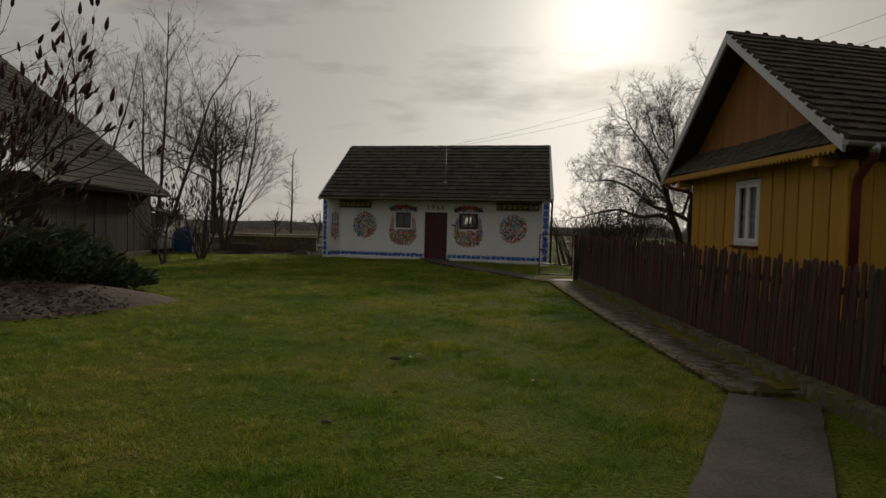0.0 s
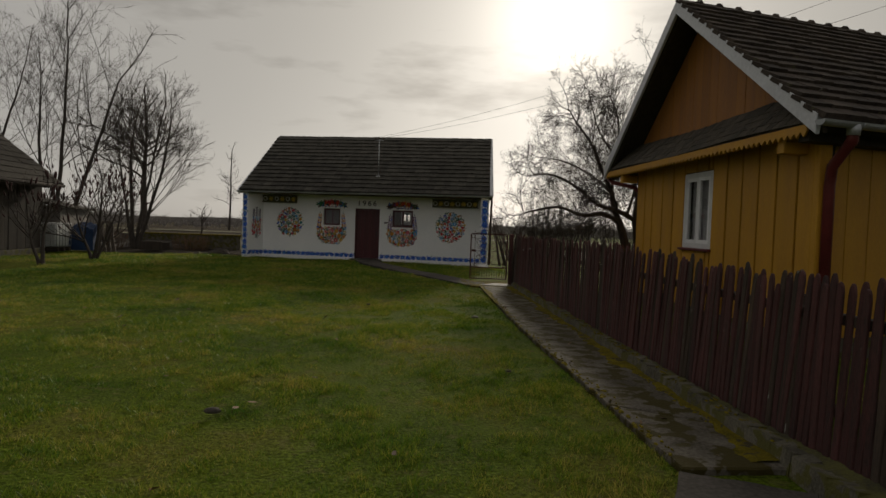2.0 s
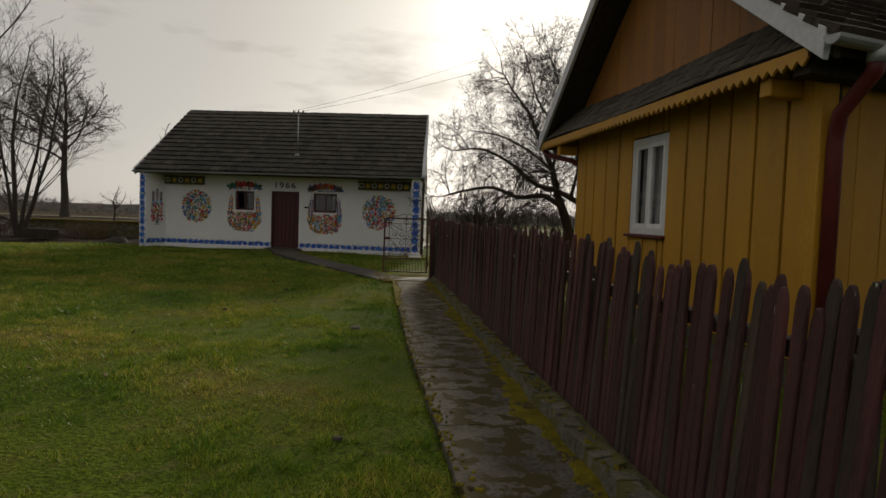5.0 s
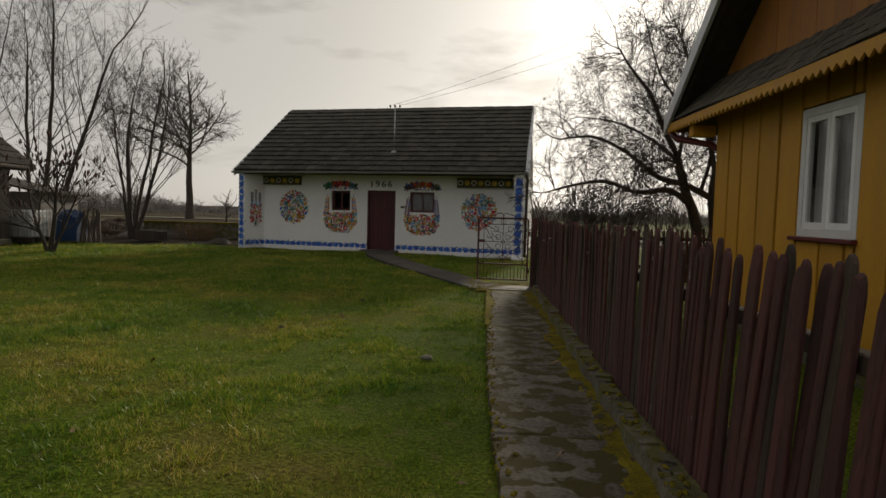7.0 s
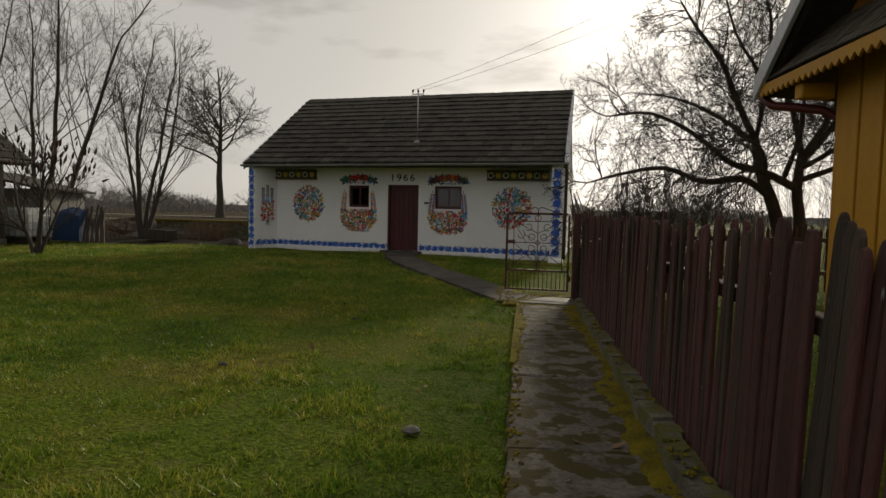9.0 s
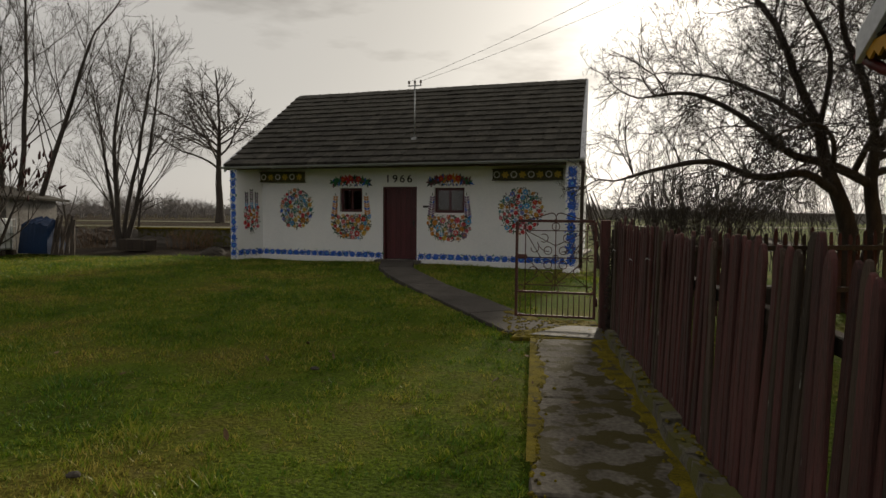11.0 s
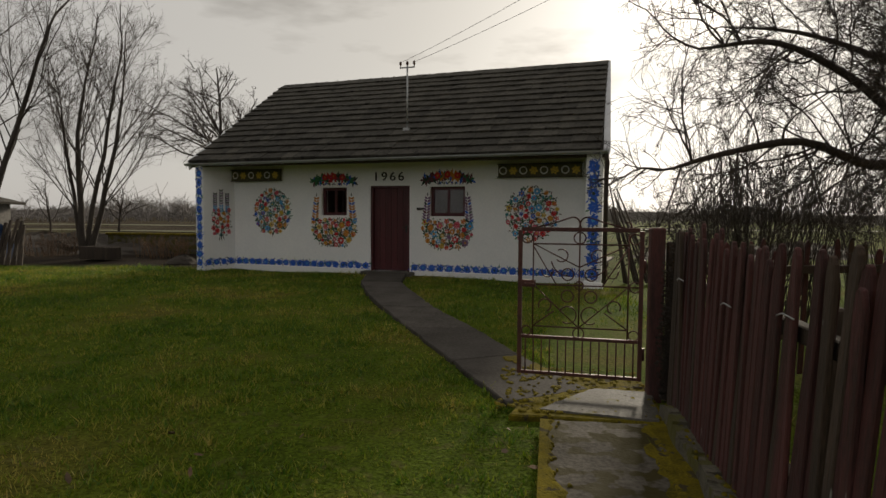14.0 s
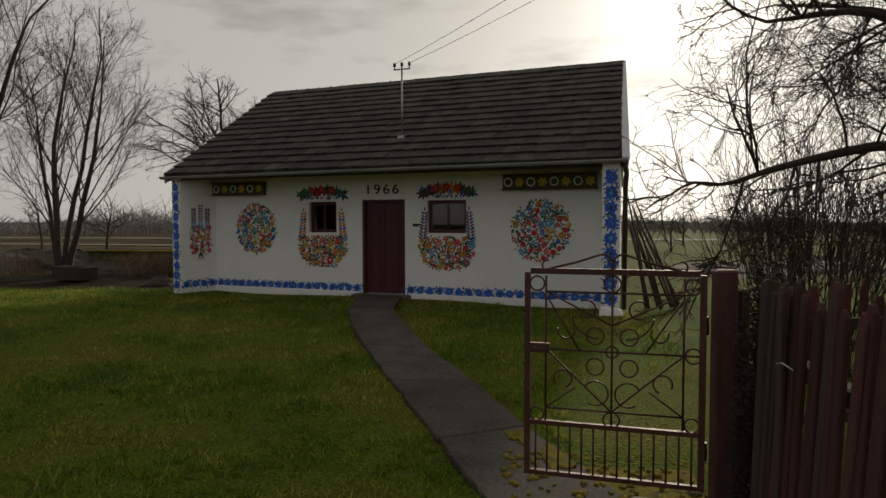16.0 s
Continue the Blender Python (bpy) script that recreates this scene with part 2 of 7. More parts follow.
def ground_material():
    m = bpy.data.materials.new("meadow_and_field")
    m.use_nodes = True
    nt = m.node_tree
    N, L = nt.nodes.new, nt.links.new
    b = nt.nodes["Principled BSDF"]
    geo = N("ShaderNodeNewGeometry")

    def noise_node(scale, detail=5.0, stretch=(1, 1, 1)):
        mp, n = N("ShaderNodeMapping"), N("ShaderNodeTexNoise")
        mp.inputs["Scale"].default_value = stretch
        L(geo.outputs["Position"], mp.inputs["Vector"])
        L(mp.outputs[0], n.inputs["Vector"])
        n.inputs["Scale"].default_value, n.inputs["Detail"].default_value = scale, detail
        return n.outputs[0]

    def ramp(value, stops):
        r = N("ShaderNodeValToRGB")
        while len(r.color_ramp.elements) < len(stops):
            r.color_ramp.elements.new(0.5)
        for e, (p, c) in zip(r.color_ramp.elements, stops):
            e.position, e.color = p, (*c, 1)
        L(value, r.inputs[0])
        return r.outputs[0]

    def mixed(fac, a, c, mode="MIX"):
        x = N("ShaderNodeMix")
        x.data_type, x.blend_type = "RGBA", mode
        if isinstance(fac, float):
            x.inputs["Factor"].default_value = fac
        else:
            L(fac, x.inputs["Factor"])
        L(a, x.inputs["A"])
        L(c, x.inputs["B"])
        return x.outputs["Result"]

    patches = ramp(noise_node(0.55, 6), [(0.34, (0.055, 0.085, 0.009)), (0.5, (0.085, 0.12, 0.011)), (0.66, (0.125, 0.115, 0.022))])
    fine = ramp(noise_node(38, 6), [(0.32, (0.4, 0.4, 0.4)), (0.68, (1.3, 1.3, 1.3))])
    lawn = mixed(1.0, patches, fine, "MULTIPLY")
    straw = ramp(noise_node(7.0, 6), [(0.56, (0, 0, 0)), (0.66, (1, 1, 1))])
    dry = N("ShaderNodeRGB")
    dry.outputs[0].default_value = (0.13, 0.11, 0.045, 1)
    bw = N("ShaderNodeMath")
    bw.operation = "MULTIPLY"
    bw.inputs[1].default_value = 0.38
    L(straw, bw.inputs[0])
    lawn = mixed(bw.outputs[0], lawn, dry.outputs[0])
    field = ramp(noise_node(0.16, 8, (0.35, 1.6, 1)), [(0.36, (0.035, 0.028, 0.022)), (0.5, (0.06, 0.046, 0.033)), (0.62, (0.09, 0.076, 0.042)), (0.72, (0.085, 0.095, 0.034))])
    field = mixed(1.0, field, fine, "MULTIPLY")
    # the mown lawn ends some metres behind the white house
    sep = N("ShaderNodeSeparateXYZ")
    L(geo.outputs["Position"], sep.inputs[0])
    edge = N("ShaderNodeMath")
    edge.operation = "MULTIPLY_ADD"
    edge.inputs[1].default_value = 2.4
    L(noise_node(0.5, 4), edge.inputs[0])
    L(sep.outputs["Y"], edge.inputs[2])
    to = N("ShaderNodeMapRange")
    to.inputs["From Min"].default_value, to.inputs["From Max"].default_value = 30.6, 31.6
    L(edge.outputs[0], to.inputs["Value"])
    # the garden east of the white house stays green
    east = N("ShaderNodeMapRange")
    east.inputs["From Min"].default_value, east.inputs["From Max"].default_value = 2.0, 5.0
    east.inputs["To Min"].default_value, east.inputs["To Max"].default_value = 1.0, 0.25
    L(sep.outputs["X"], east.inputs["Value"])
    fac = N("ShaderNodeMath")
    fac.operation = "MULTIPLY"
    L(to.outputs[0], fac.inputs[0])
    L(east.outputs[0], fac.inputs[1])
    L(mixed(fac.outputs[0], lawn, field), b.inputs["Base Color"])
    b.inputs["Roughness"].default_value = 0.95
    b.inputs["Specular IOR Level"].default_value = 0.03
    bp = N("ShaderNodeBump")
    bp.inputs["Strength"].default_value, bp.inputs["Distance"].default_value = 0.8, 0.05
    L(noise_node(30, 6), bp.inputs["Height"])
    L(bp.outputs[0], b.inputs["Normal"])
    return m


M["ground"] = ground_material()


def blade_material(name, dark, green, straw):
    """Blades whose colour changes from blade to blade, from tuft to tuft and over broad patches."""
    m = bpy.data.materials.new(name)
    m.use_nodes = True
    nt = m.node_tree
    N, L = nt.nodes.new, nt.links.new
    b = nt.nodes["Principled BSDF"]
    geo = N("ShaderNodeNewGeometry")
    total = None
    for scale, gain in ((0.55, 1.2), (2.6, 0.8), (11.0, 0.7)):
        n, g = N("ShaderNodeTexNoise"), N("ShaderNodeMath")
        n.inputs["Scale"].default_value, n.inputs["Detail"].default_value = scale, 3.0
        L(geo.outputs["Position"], n.inputs["Vector"])
        g.operation, g.inputs[1].default_value = "MULTIPLY_ADD", gain
        L(n.outputs[0], g.inputs[0])
        if total is None:
            g.inputs[2].default_value = -1.35
        else:
            L(total, g.inputs[2])
        total = g.outputs[0]
    mx = N("ShaderNodeMath")
    mx.operation, mx.inputs[1].default_value = "MULTIPLY_ADD", 0.55
    L(geo.outputs["Random Per Island"], mx.inputs[0])
    L(total, mx.inputs[2])
    r = N("ShaderNodeValToRGB")
    r.color_ramp.elements.new(0.5)
    for e, (p, c) in zip(r.color_ramp.elements, ((0.0, dark), (0.28, green), (0.72, straw))):
        e.position, e.color = p, (*c, 1)
    L(mx.outputs[0], r.inputs[0])
    L(r.outputs[0], b.inputs["Base Color"])
    b.inputs["Roughness"].default_value = 0.5
    b.inputs["Specular IOR Level"].default_value = 0.35
    # thin blades let part of the light through
    tr, mixs = N("ShaderNodeBsdfTranslucent"), N("ShaderNodeMixShader")
    L(r.outputs[0], tr.inputs["Color"])
    mixs.inputs[0].default_value = 0.4
    L(b.outputs[0], mixs.inputs[1])
    L(tr.outputs[0], mixs.inputs[2])
    L(mixs.outputs[0], nt.nodes["Material Output"].inputs["Surface"])
    return m


M["blade"] = blade_material("grass_blades", (0.05, 0.125, 0.010), (0.165, 0.235, 0.014), (0.42, 0.33, 0.08))


# ---- geometry helpers ----
class Geo:
    """Collects vertices, faces and material slots for one mesh."""

    def __init__(self):
        self.v, self.f, self.m, self.smooth = [], [], [], []

    def poly(self, pts, mi=0, smooth=False):
        k = len(self.v)
        self.v += [tuple(p) for p in pts]
        self.f.append(tuple(range(k, k + len(pts))))
        self.m.append(mi)
        self.smooth.append(smooth)

    def hull8(self, pts, mi=0):
        """A box from eight corners: four below, four above, both going round counter-clockwise seen from above."""
        k = len(self.v)
        self.v += [tuple(p) for p in pts]
        for f in ((3, 2, 1, 0), (4, 5, 6, 7), (0, 1, 5, 4), (1, 2, 6, 5), (2, 3, 7, 6), (3, 0, 4, 7)):
            self.f.append(tuple(k + i for i in f))
            self.m.append(mi)
            self.smooth.append(False)

    def box(self, x0, x1, y0, y1, z0, z1, mi=0, m=None):
        pts = [Vector((x, y, z)) for z in (z0, z1) for x, y in ((x0, y0), (x1, y0), (x1, y1), (x0, y1))]
        self.hull8([m @ p for p in pts] if m else pts, mi)

    def tube(self, pts, r, sides=8, mi=0, cap=True):
        """A round bar along pts; r is one radius or one for each point."""
        pts = [Vector(p) for p in pts]
        rs = r if isinstance(r, (list, tuple)) else [r] * len(pts)
        k = len(self.v)
        ref = None
        for i, p in enumerate(pts):
            d = (pts[min(i + 1, len(pts) - 1)] - pts[max(i - 1, 0)]).normalized()
            if ref is None:
                ref = d.orthogonal().normalized()
            ref = (ref - d * ref.dot(d)).normalized()
            side = d.cross(ref)
            for a in range(sides):
                t = 2 * math.pi * a / sides
                self.v.append(tuple(p + (ref * math.cos(t) + side * math.sin(t)) * rs[i]))
        for i in range(len(pts) - 1):
            for a in range(sides):
                b = (a + 1) % sides
                self.f.append((k + i * sides + a, k + i * sides + b, k + (i + 1) * sides + b, k + (i + 1) * sides + a))
                self.m.append(mi)
                self.smooth.append(True)
        if cap:
            for i, rev in ((0, True), (len(pts) - 1, False)):
                loop = [k + i * sides + a for a in range(sides)]
                self.f.append(tuple(reversed(loop)) if rev else tuple(loop))
                self.m.append(mi)
                self.smooth.append(False)

    def prism(self, outline, y0, y1, mi=0, m=None):
        """An outline in x and z pushed from y0 to y1."""
        n, k = len(outline), len(self.v)
        for y in (y0, y1):
            for x, z in outline:
                p = Vector((x, y, z))
                self.v.append(tuple(m @ p if m else p))
        self.f += [tuple(k + i for i in range(n)), tuple(k + n + i for i in reversed(range(n)))]
        self.f += [(k + (i + 1) % n, k + i, k + n + i, k + n + (i + 1) % n) for i in range(n)]
        self.m += [mi] * (n + 2)
        self.smooth += [False] * (n + 2)

    def mesh(self, name, mats, bevel=0.0):
        me = bpy.data.meshes.new(name)
        me.from_pydata(self.v, [], self.f)
        for mt in mats if isinstance(mats, (list, tuple)) else [mats]:
            me.materials.append(mt)
        me.polygons.foreach_set("material_index", self.m)
        me.polygons.foreach_set("use_smooth", self.smooth)
        if bevel:
            bm = bmesh.new()
            bm.from_mesh(me)
            bmesh.ops.remove_doubles(bm, verts=bm.verts, dist=1e-5)
            edges = [e for e in bm.edges if len(e.link_faces) == 2 and e.calc_face_angle(0) > 0.5]
            bmesh.ops.bevel(bm, geom=edges, offset=bevel, segments=1, affect="EDGES", clamp_overlap=True)
            bm.to_mesh(me)
            bm.free()
        me.update()
        return me


def part(name, geo, mats, parent=None, label="", bevel=0.0):
    """One mesh object; under a thing or a part where a parent is given."""
    ob = new(name, geo if isinstance(geo, bpy.types.Mesh) else geo.mesh(name, mats, bevel))
    if parent is not None:
        ob.parent = parent
    if label:
        ob["label"] = label
    return ob


def thing(name, label, category, at=None, group="", kind=""):
    ob = new(name)
    if at is not None:
        ob.matrix_world = at if isinstance(at, Matrix) else Matrix.Translation(at)
    return tagged(ob, label, category, group, kind)


def lone(name, geo, mats, label, category, bevel=0.0, group="", kind=""):
    return tagged(part(name, geo, mats, None, "", bevel), label, category, group, kind)


def rng(seed):
    return random.Random(seed)


def fast_mesh(name, verts, faces, mat, smooth=False):
    """A mesh from numpy arrays of equal-sided faces."""
    me = bpy.data.meshes.new(name)
    verts, faces = np.asarray(verts, np.float32), np.asarray(faces, np.int32)
    me.vertices.add(len(verts))
    me.vertices.foreach_set("co", verts.ravel())
    n = faces.shape[1]
    me.loops.add(faces.size)
    me.loops.foreach_set("vertex_index", faces.ravel())
    me.polygons.add(len(faces))
    me.polygons.foreach_set("loop_start", np.arange(0, faces.size, n, dtype=np.int32))
    me.polygons.foreach_set("use_smooth", np.full(len(faces), smooth))
    me.materials.append(mat)
    me.update(calc_edges=True)
    me.validate()
    return me


# ---- ground ----
def build_ground():
    xs = np.concatenate([[-600, -300, -150, -80, -45], np.arange(-26, 26.1, 0.5), [45, 80, 150, 300, 600]])
    ys = np.concatenate([[-300, -100, -40, -15], np.arange(-6, 44.1, 0.5), [50, 58, 70, 90, 130, 200, 350, 700, 1200]])
    X, Y = np.meshgrid(xs, ys)
    Z = 0.025 * np.sin(X * 0.9 + 1.3) * np.sin(Y * 0.7) + 0.012 * np.sin(X * 2.3 + Y * 1.7)
    near_path = np.clip((X + 0.0 - 2.0) / 1.0, 0, 1) * np.clip((21 - Y) / 2, 0, 1)
    Z = Z * (1 - near_path) - 0.02
    Z = Z - 0.05 * np.clip((Y - 23) / 5, 0, 1) * np.clip((34 - Y) / 4, 0, 1)
    verts = np.stack([X, Y, Z], -1).reshape(-1, 3)
    nx, ny = len(xs), len(ys)
    i = np.arange((nx - 1) * (ny - 1))
    a = (i // (nx - 1)) * nx + i % (nx - 1)
    faces = np.stack([a, a + 1, a + nx + 1, a + nx], -1)
    g = new("ground", fast_mesh("ground", verts, faces, M["ground"], True))
    tagged(g, "damp winter lawn running out into brown fields", "ground", kind="structure")


build_ground()

# ---- the painted white house ----
HOUSE_TURN = 0.233
HOUSE = Matrix.Translation((-0.635, 28.917, 0)) @ Matrix.Rotation(-HOUSE_TURN, 4, "Z")
EAVE_Z, RIDGE_Z, RIDGE_W, EAVE_W, BACK_W = 2.69, 5.54, 3.877, -0.90, 8.66
WING_W = -0.904
# the side walls run a little askew of the front
SKEW = -0.09


def skew(u, w):
    return u + SKEW * (w + 0.90)


def leaf_at(g, c, ang, ln, wd, y, mi):
    ca, sa = math.cos(ang), math.sin(ang)
    pts = [(0, 0), (0.3, 0.5), (0.65, 0.42), (1, 0), (0.65, -0.42), (0.3, -0.5)]
    g.poly([(c[0] + ca * a * ln - sa * b * wd, y, c[1] + sa * a * ln + ca * b * wd) for a, b in pts], mi)


def flower_at(g, c, r, y, petal, heart, n=7, turn=0.0):
    for k in range(n):
        a = turn + 2 * math.pi * k / n
        leaf_at(g, (c[0] + math.cos(a) * r * 0.22, c[1] + math.sin(a) * r * 0.22), a, r * 0.82, r * 0.62, y - 0.0005 * (k % 2), petal)
    g.poly([(c[0] + math.cos(a) * r * 0.3, y - 0.0016, c[1] + math.sin(a) * r * 0.3) for a in [2 * math.pi * q / 8 for q in range(8)]], heart)


def P(key):
    return PAINT_KEYS.index(key)


def filled(g, inside, x0, x1, z0, z1, rn, count, sizes, colours, y=-0.006):
    """Flowers thrown where inside() allows, and leaves in the gaps."""
    done = []
    for _ in range(count * 40):
        if len(done) >= count:
            break
        c, r = (rn.uniform(x0, x1), rn.uniform(z0, z1)), rn.uniform(*sizes)
        if inside(c[0], c[1], r * 0.8) and all(math.hypot(c[0] - q[0], c[1] - q[1]) > (r + s) * 0.92 for q, s in done):
            done.append((c, r))
            kind = rn.random()
            if kind < 0.72:
                flower_at(g, c, r, y, P(rn.choice(colours)), P(rn.choice(["yellow", "red", "white", "plum", "orange"])), rn.choice([5, 6, 7, 8]), rn.random() * 6)
            else:
                col, a = P(rn.choice(colours + ["teal", "orange"])), rn.random() * 6.3
                for k in range(-2, 3):
                    leaf_at(g, (c[0] - math.cos(a) * r * 0.8, c[1] - math.sin(a) * r * 0.8), a + k * 0.42, r * (1.7 - abs(k) * 0.22), r * 0.42, y, col)
    for _ in range(count * 12):
        c = (rn.uniform(x0, x1), rn.uniform(z0, z1))
        if inside(c[0], c[1], 0.03) and all(math.hypot(c[0] - q[0], c[1] - q[1]) > s * 0.78 for q, s in done):
            leaf_at(g, c, rn.random() * 6.3, rn.uniform(0.05, 0.085), rn.uniform(0.02, 0.034), y + 0.002, P(rn.choice(["dark", "green", "green", "dark", "plum"])))


WARM = ["red", "pink", "pink", "red", "orange", "sky", "orange", "blue", "teal", "yellow"]


def rosette(parent, cu, cz, r, seed):
    g, rn = Geo(), rng(seed)
    wob = [rn.uniform(-0.04, 0.04) for _ in range(12)]

    def inside(x, z, pad):
        a = math.atan2(z - cz, x - cu)
        return math.hypot(x - cu, z - cz) < r * (1 + wob[int((a + math.pi) / 6.2832 * 11.99)]) - pad
    filled(g, inside, cu - r, cu + r, cz - r, cz + r, rn, 100, (0.055, 0.092), WARM)
    part("painted_rosette", g, list(PAINT.values()), parent, "round folk painting of red, pink and blue flowers")


def window_bouquet(parent, cu, seed, top_colours, side):
    """The painting round one window: a garland above, sprigs at the sides, a basket of flowers below."""
    rn = rng(seed)
    g = Geo()
    w = 0.64

    def below(x, z, pad):
        u = abs(x - cu) / w
        return z < 1.32 - pad and u < 1 - pad * 0.6 and z > 0.57 + 0.34 * max(0, u - 0.35) ** 2 * 2.6 + pad
    filled(g, below, cu - w, cu + w, 0.57, 1.32, rn, 84, (0.055, 0.10), ["red", "pink", "orange", "yellow", "mauve", "sky", "red", "orange"])
    for s in (-1, 1):
        for k in range(9):
            z = 1.24 + k * 0.068
            x = cu + s * (0.545 - 0.006 * k)
            for a in (0.6, 2.5):
                leaf_at(g, (x, z), a, 0.14 - k * 0.005, 0.055, -0.006, P(side if k % 3 else rn.choice(["plum", "blue", "dark"])))
        leaf_at(g, (cu + s * 0.5, 1.85), 1.57, 0.1, 0.03, -0.006, P("dark"))
    part("painted_bouquet", g, list(PAINT.values()), parent, "painted flower bouquet under and beside a window")
    g = Geo()
    for k in range(13):
        f = (k - 6) / 6
        col = top_colours[0] if abs(f) < 0.55 else top_colours[1]
        for a in (-0.4, 0.5, 1.4, 2.3, 3.2, -1.1, -2.0):
            leaf_at(g, (cu + f * 0.56, 2.33 - 0.10 * f * f), a + rn.uniform(-0.3, 0.3), rn.uniform(0.11, 0.19), 0.06, -0.006 - 0.0004 * (k % 3), P(col if rn.random() < 0.4 else rn.choice(["dark", "green", "plum", "blue", "dark"])))
    for f in (-0.5, 0.0, 0.5):
        flower_at(g, (cu + f * 0.5, 2.36 - 0.05 * abs(f)), 0.085, -0.0085, P("red"), P("orange"), 8)
    for k in range(16):
        leaf_at(g, (cu + rn.uniform(-0.3, 0.3), 2.2), rn.uniform(-2.6, -0.5), 0.09, 0.03, -0.009, P(rn.choice(["dark", "blue", "mauve"])))
    part("painted_garland", g, list(PAINT.values()), parent, "painted garland of leaves and red flowers")


def blue_band(parent, u0, u1, zc, h, m=None, upright=False):
    """A border of blue flowers between green leaves, along u or, upright, along z."""
    g, rn = Geo(), rng(int(u0 * 100) + 7)
    n = max(2, round((u1 - u0) / (h * 0.98)))
    for k in range(n):
        s = u0 + (k + 0.5) * (u1 - u0) / n
        c = (zc, s) if upright else (s, zc)
        flower_at(g, c, h * 0.42, -0.0065, P("blue"), P(("dark", "sky", "blue")[k % 3]), 8, k)
        for q in range(22):
            a, d = rn.random() * 6.28, rn.uniform(0.42, 0.66)
            off = ((rn.uniform(-0.36, 0.36) * h, math.sin(a) * d * h) if upright else (math.cos(a) * d * h, rn.uniform(-0.36, 0.36) * h))
            leaf_at(g, (c[0] + off[0], c[1] + off[1]), rn.random() * 6.28, h * rn.uniform(0.24, 0.38), h * 0.10, -0.0045, P(rn.choice(["green", "dark", "blue", "blue", "blue"])))
    if m:
        g.v = [tuple(m @ Vector(p)) for p in g.v]
    part("painted_border", g, list(PAINT.values()), parent, "painted border of blue flowers and leaves")


def tile_mesh(wide, tall, thick, kind):
    """One flat interlocking tile, lying in x and y (up the slope), lower edge thick, with a side rib."""
    g = Geo()
    d = 0.004 * kind
    g.hull8([(0, 0, 0), (wide, 0, 0 + d), (wide, tall, -0.012), (0, tall, -0.012),
             (0, 0, thick), (wide, 0, thick + d), (wide, tall, thick - 0.05), (0, tall, thick - 0.05)])
    g.hull8([(wide * 0.86, 0.004, thick), (wide * 0.985, 0.004, thick), (wide * 0.985, tall, thick - 0.05), (wide * 0.86, tall, thick - 0.05),
             (wide * 0.89, 0.004, thick + 0.004), (wide * 0.96, 0.004, thick + 0.004), (wide * 0.96, tall, thick - 0.047), (wide * 0.89, tall, thick - 0.047)])
    return g


def tiled_slope(parent, frame_m, width, length, rows, cols, mat, seed, max_parts=300, shear=0.0):
    """Tiles over a slope: frame_m has x along the eave, y up the slope, z outwards. The lowest rows are single tiles."""
    rn = rng(seed)
    wide, step = width / cols, length / rows
    kinds = [tile_mesh(wide * 0.999, step * 1.25, 0.085, k) for k in (-1, 0, 1, 2)]
    meshes = [k.mesh("roof_tile", [mat]) for k in kinds]
    rest = Geo()
    made = 0
    for r in range(rows):
        for c in range(cols):
            k = rn.randrange(4)
            y = r * step
            m = frame_m @ Matrix.Translation((c * wide + shear * y, y + rn.uniform(-0.012, 0.012), 0.03 + rn.uniform(-0.004, 0.006))) @ Matrix.Rotation(rn.uniform(-0.006, 0.006), 4, "Z") @ Matrix.Rotation(rn.uniform(-0.01, 0.012), 4, "X")
            if made < max_parts:
                t = part("roof_tile", meshes[k], None, parent)
                t.matrix_local = m
                made += 1
            else:
                base = len(rest.v)
                rest.v += [tuple(m @ Vector(p)) for p in kinds[k].v]
                rest.f += [tuple(base + i for i in f) for f in kinds[k].f]
                rest.m += kinds[k].m
                rest.smooth += kinds[k].smooth
    if rest.v:
        ob = part("upper_roof_tiles", rest, [mat], parent)
        ob["kind"] = "stuff"


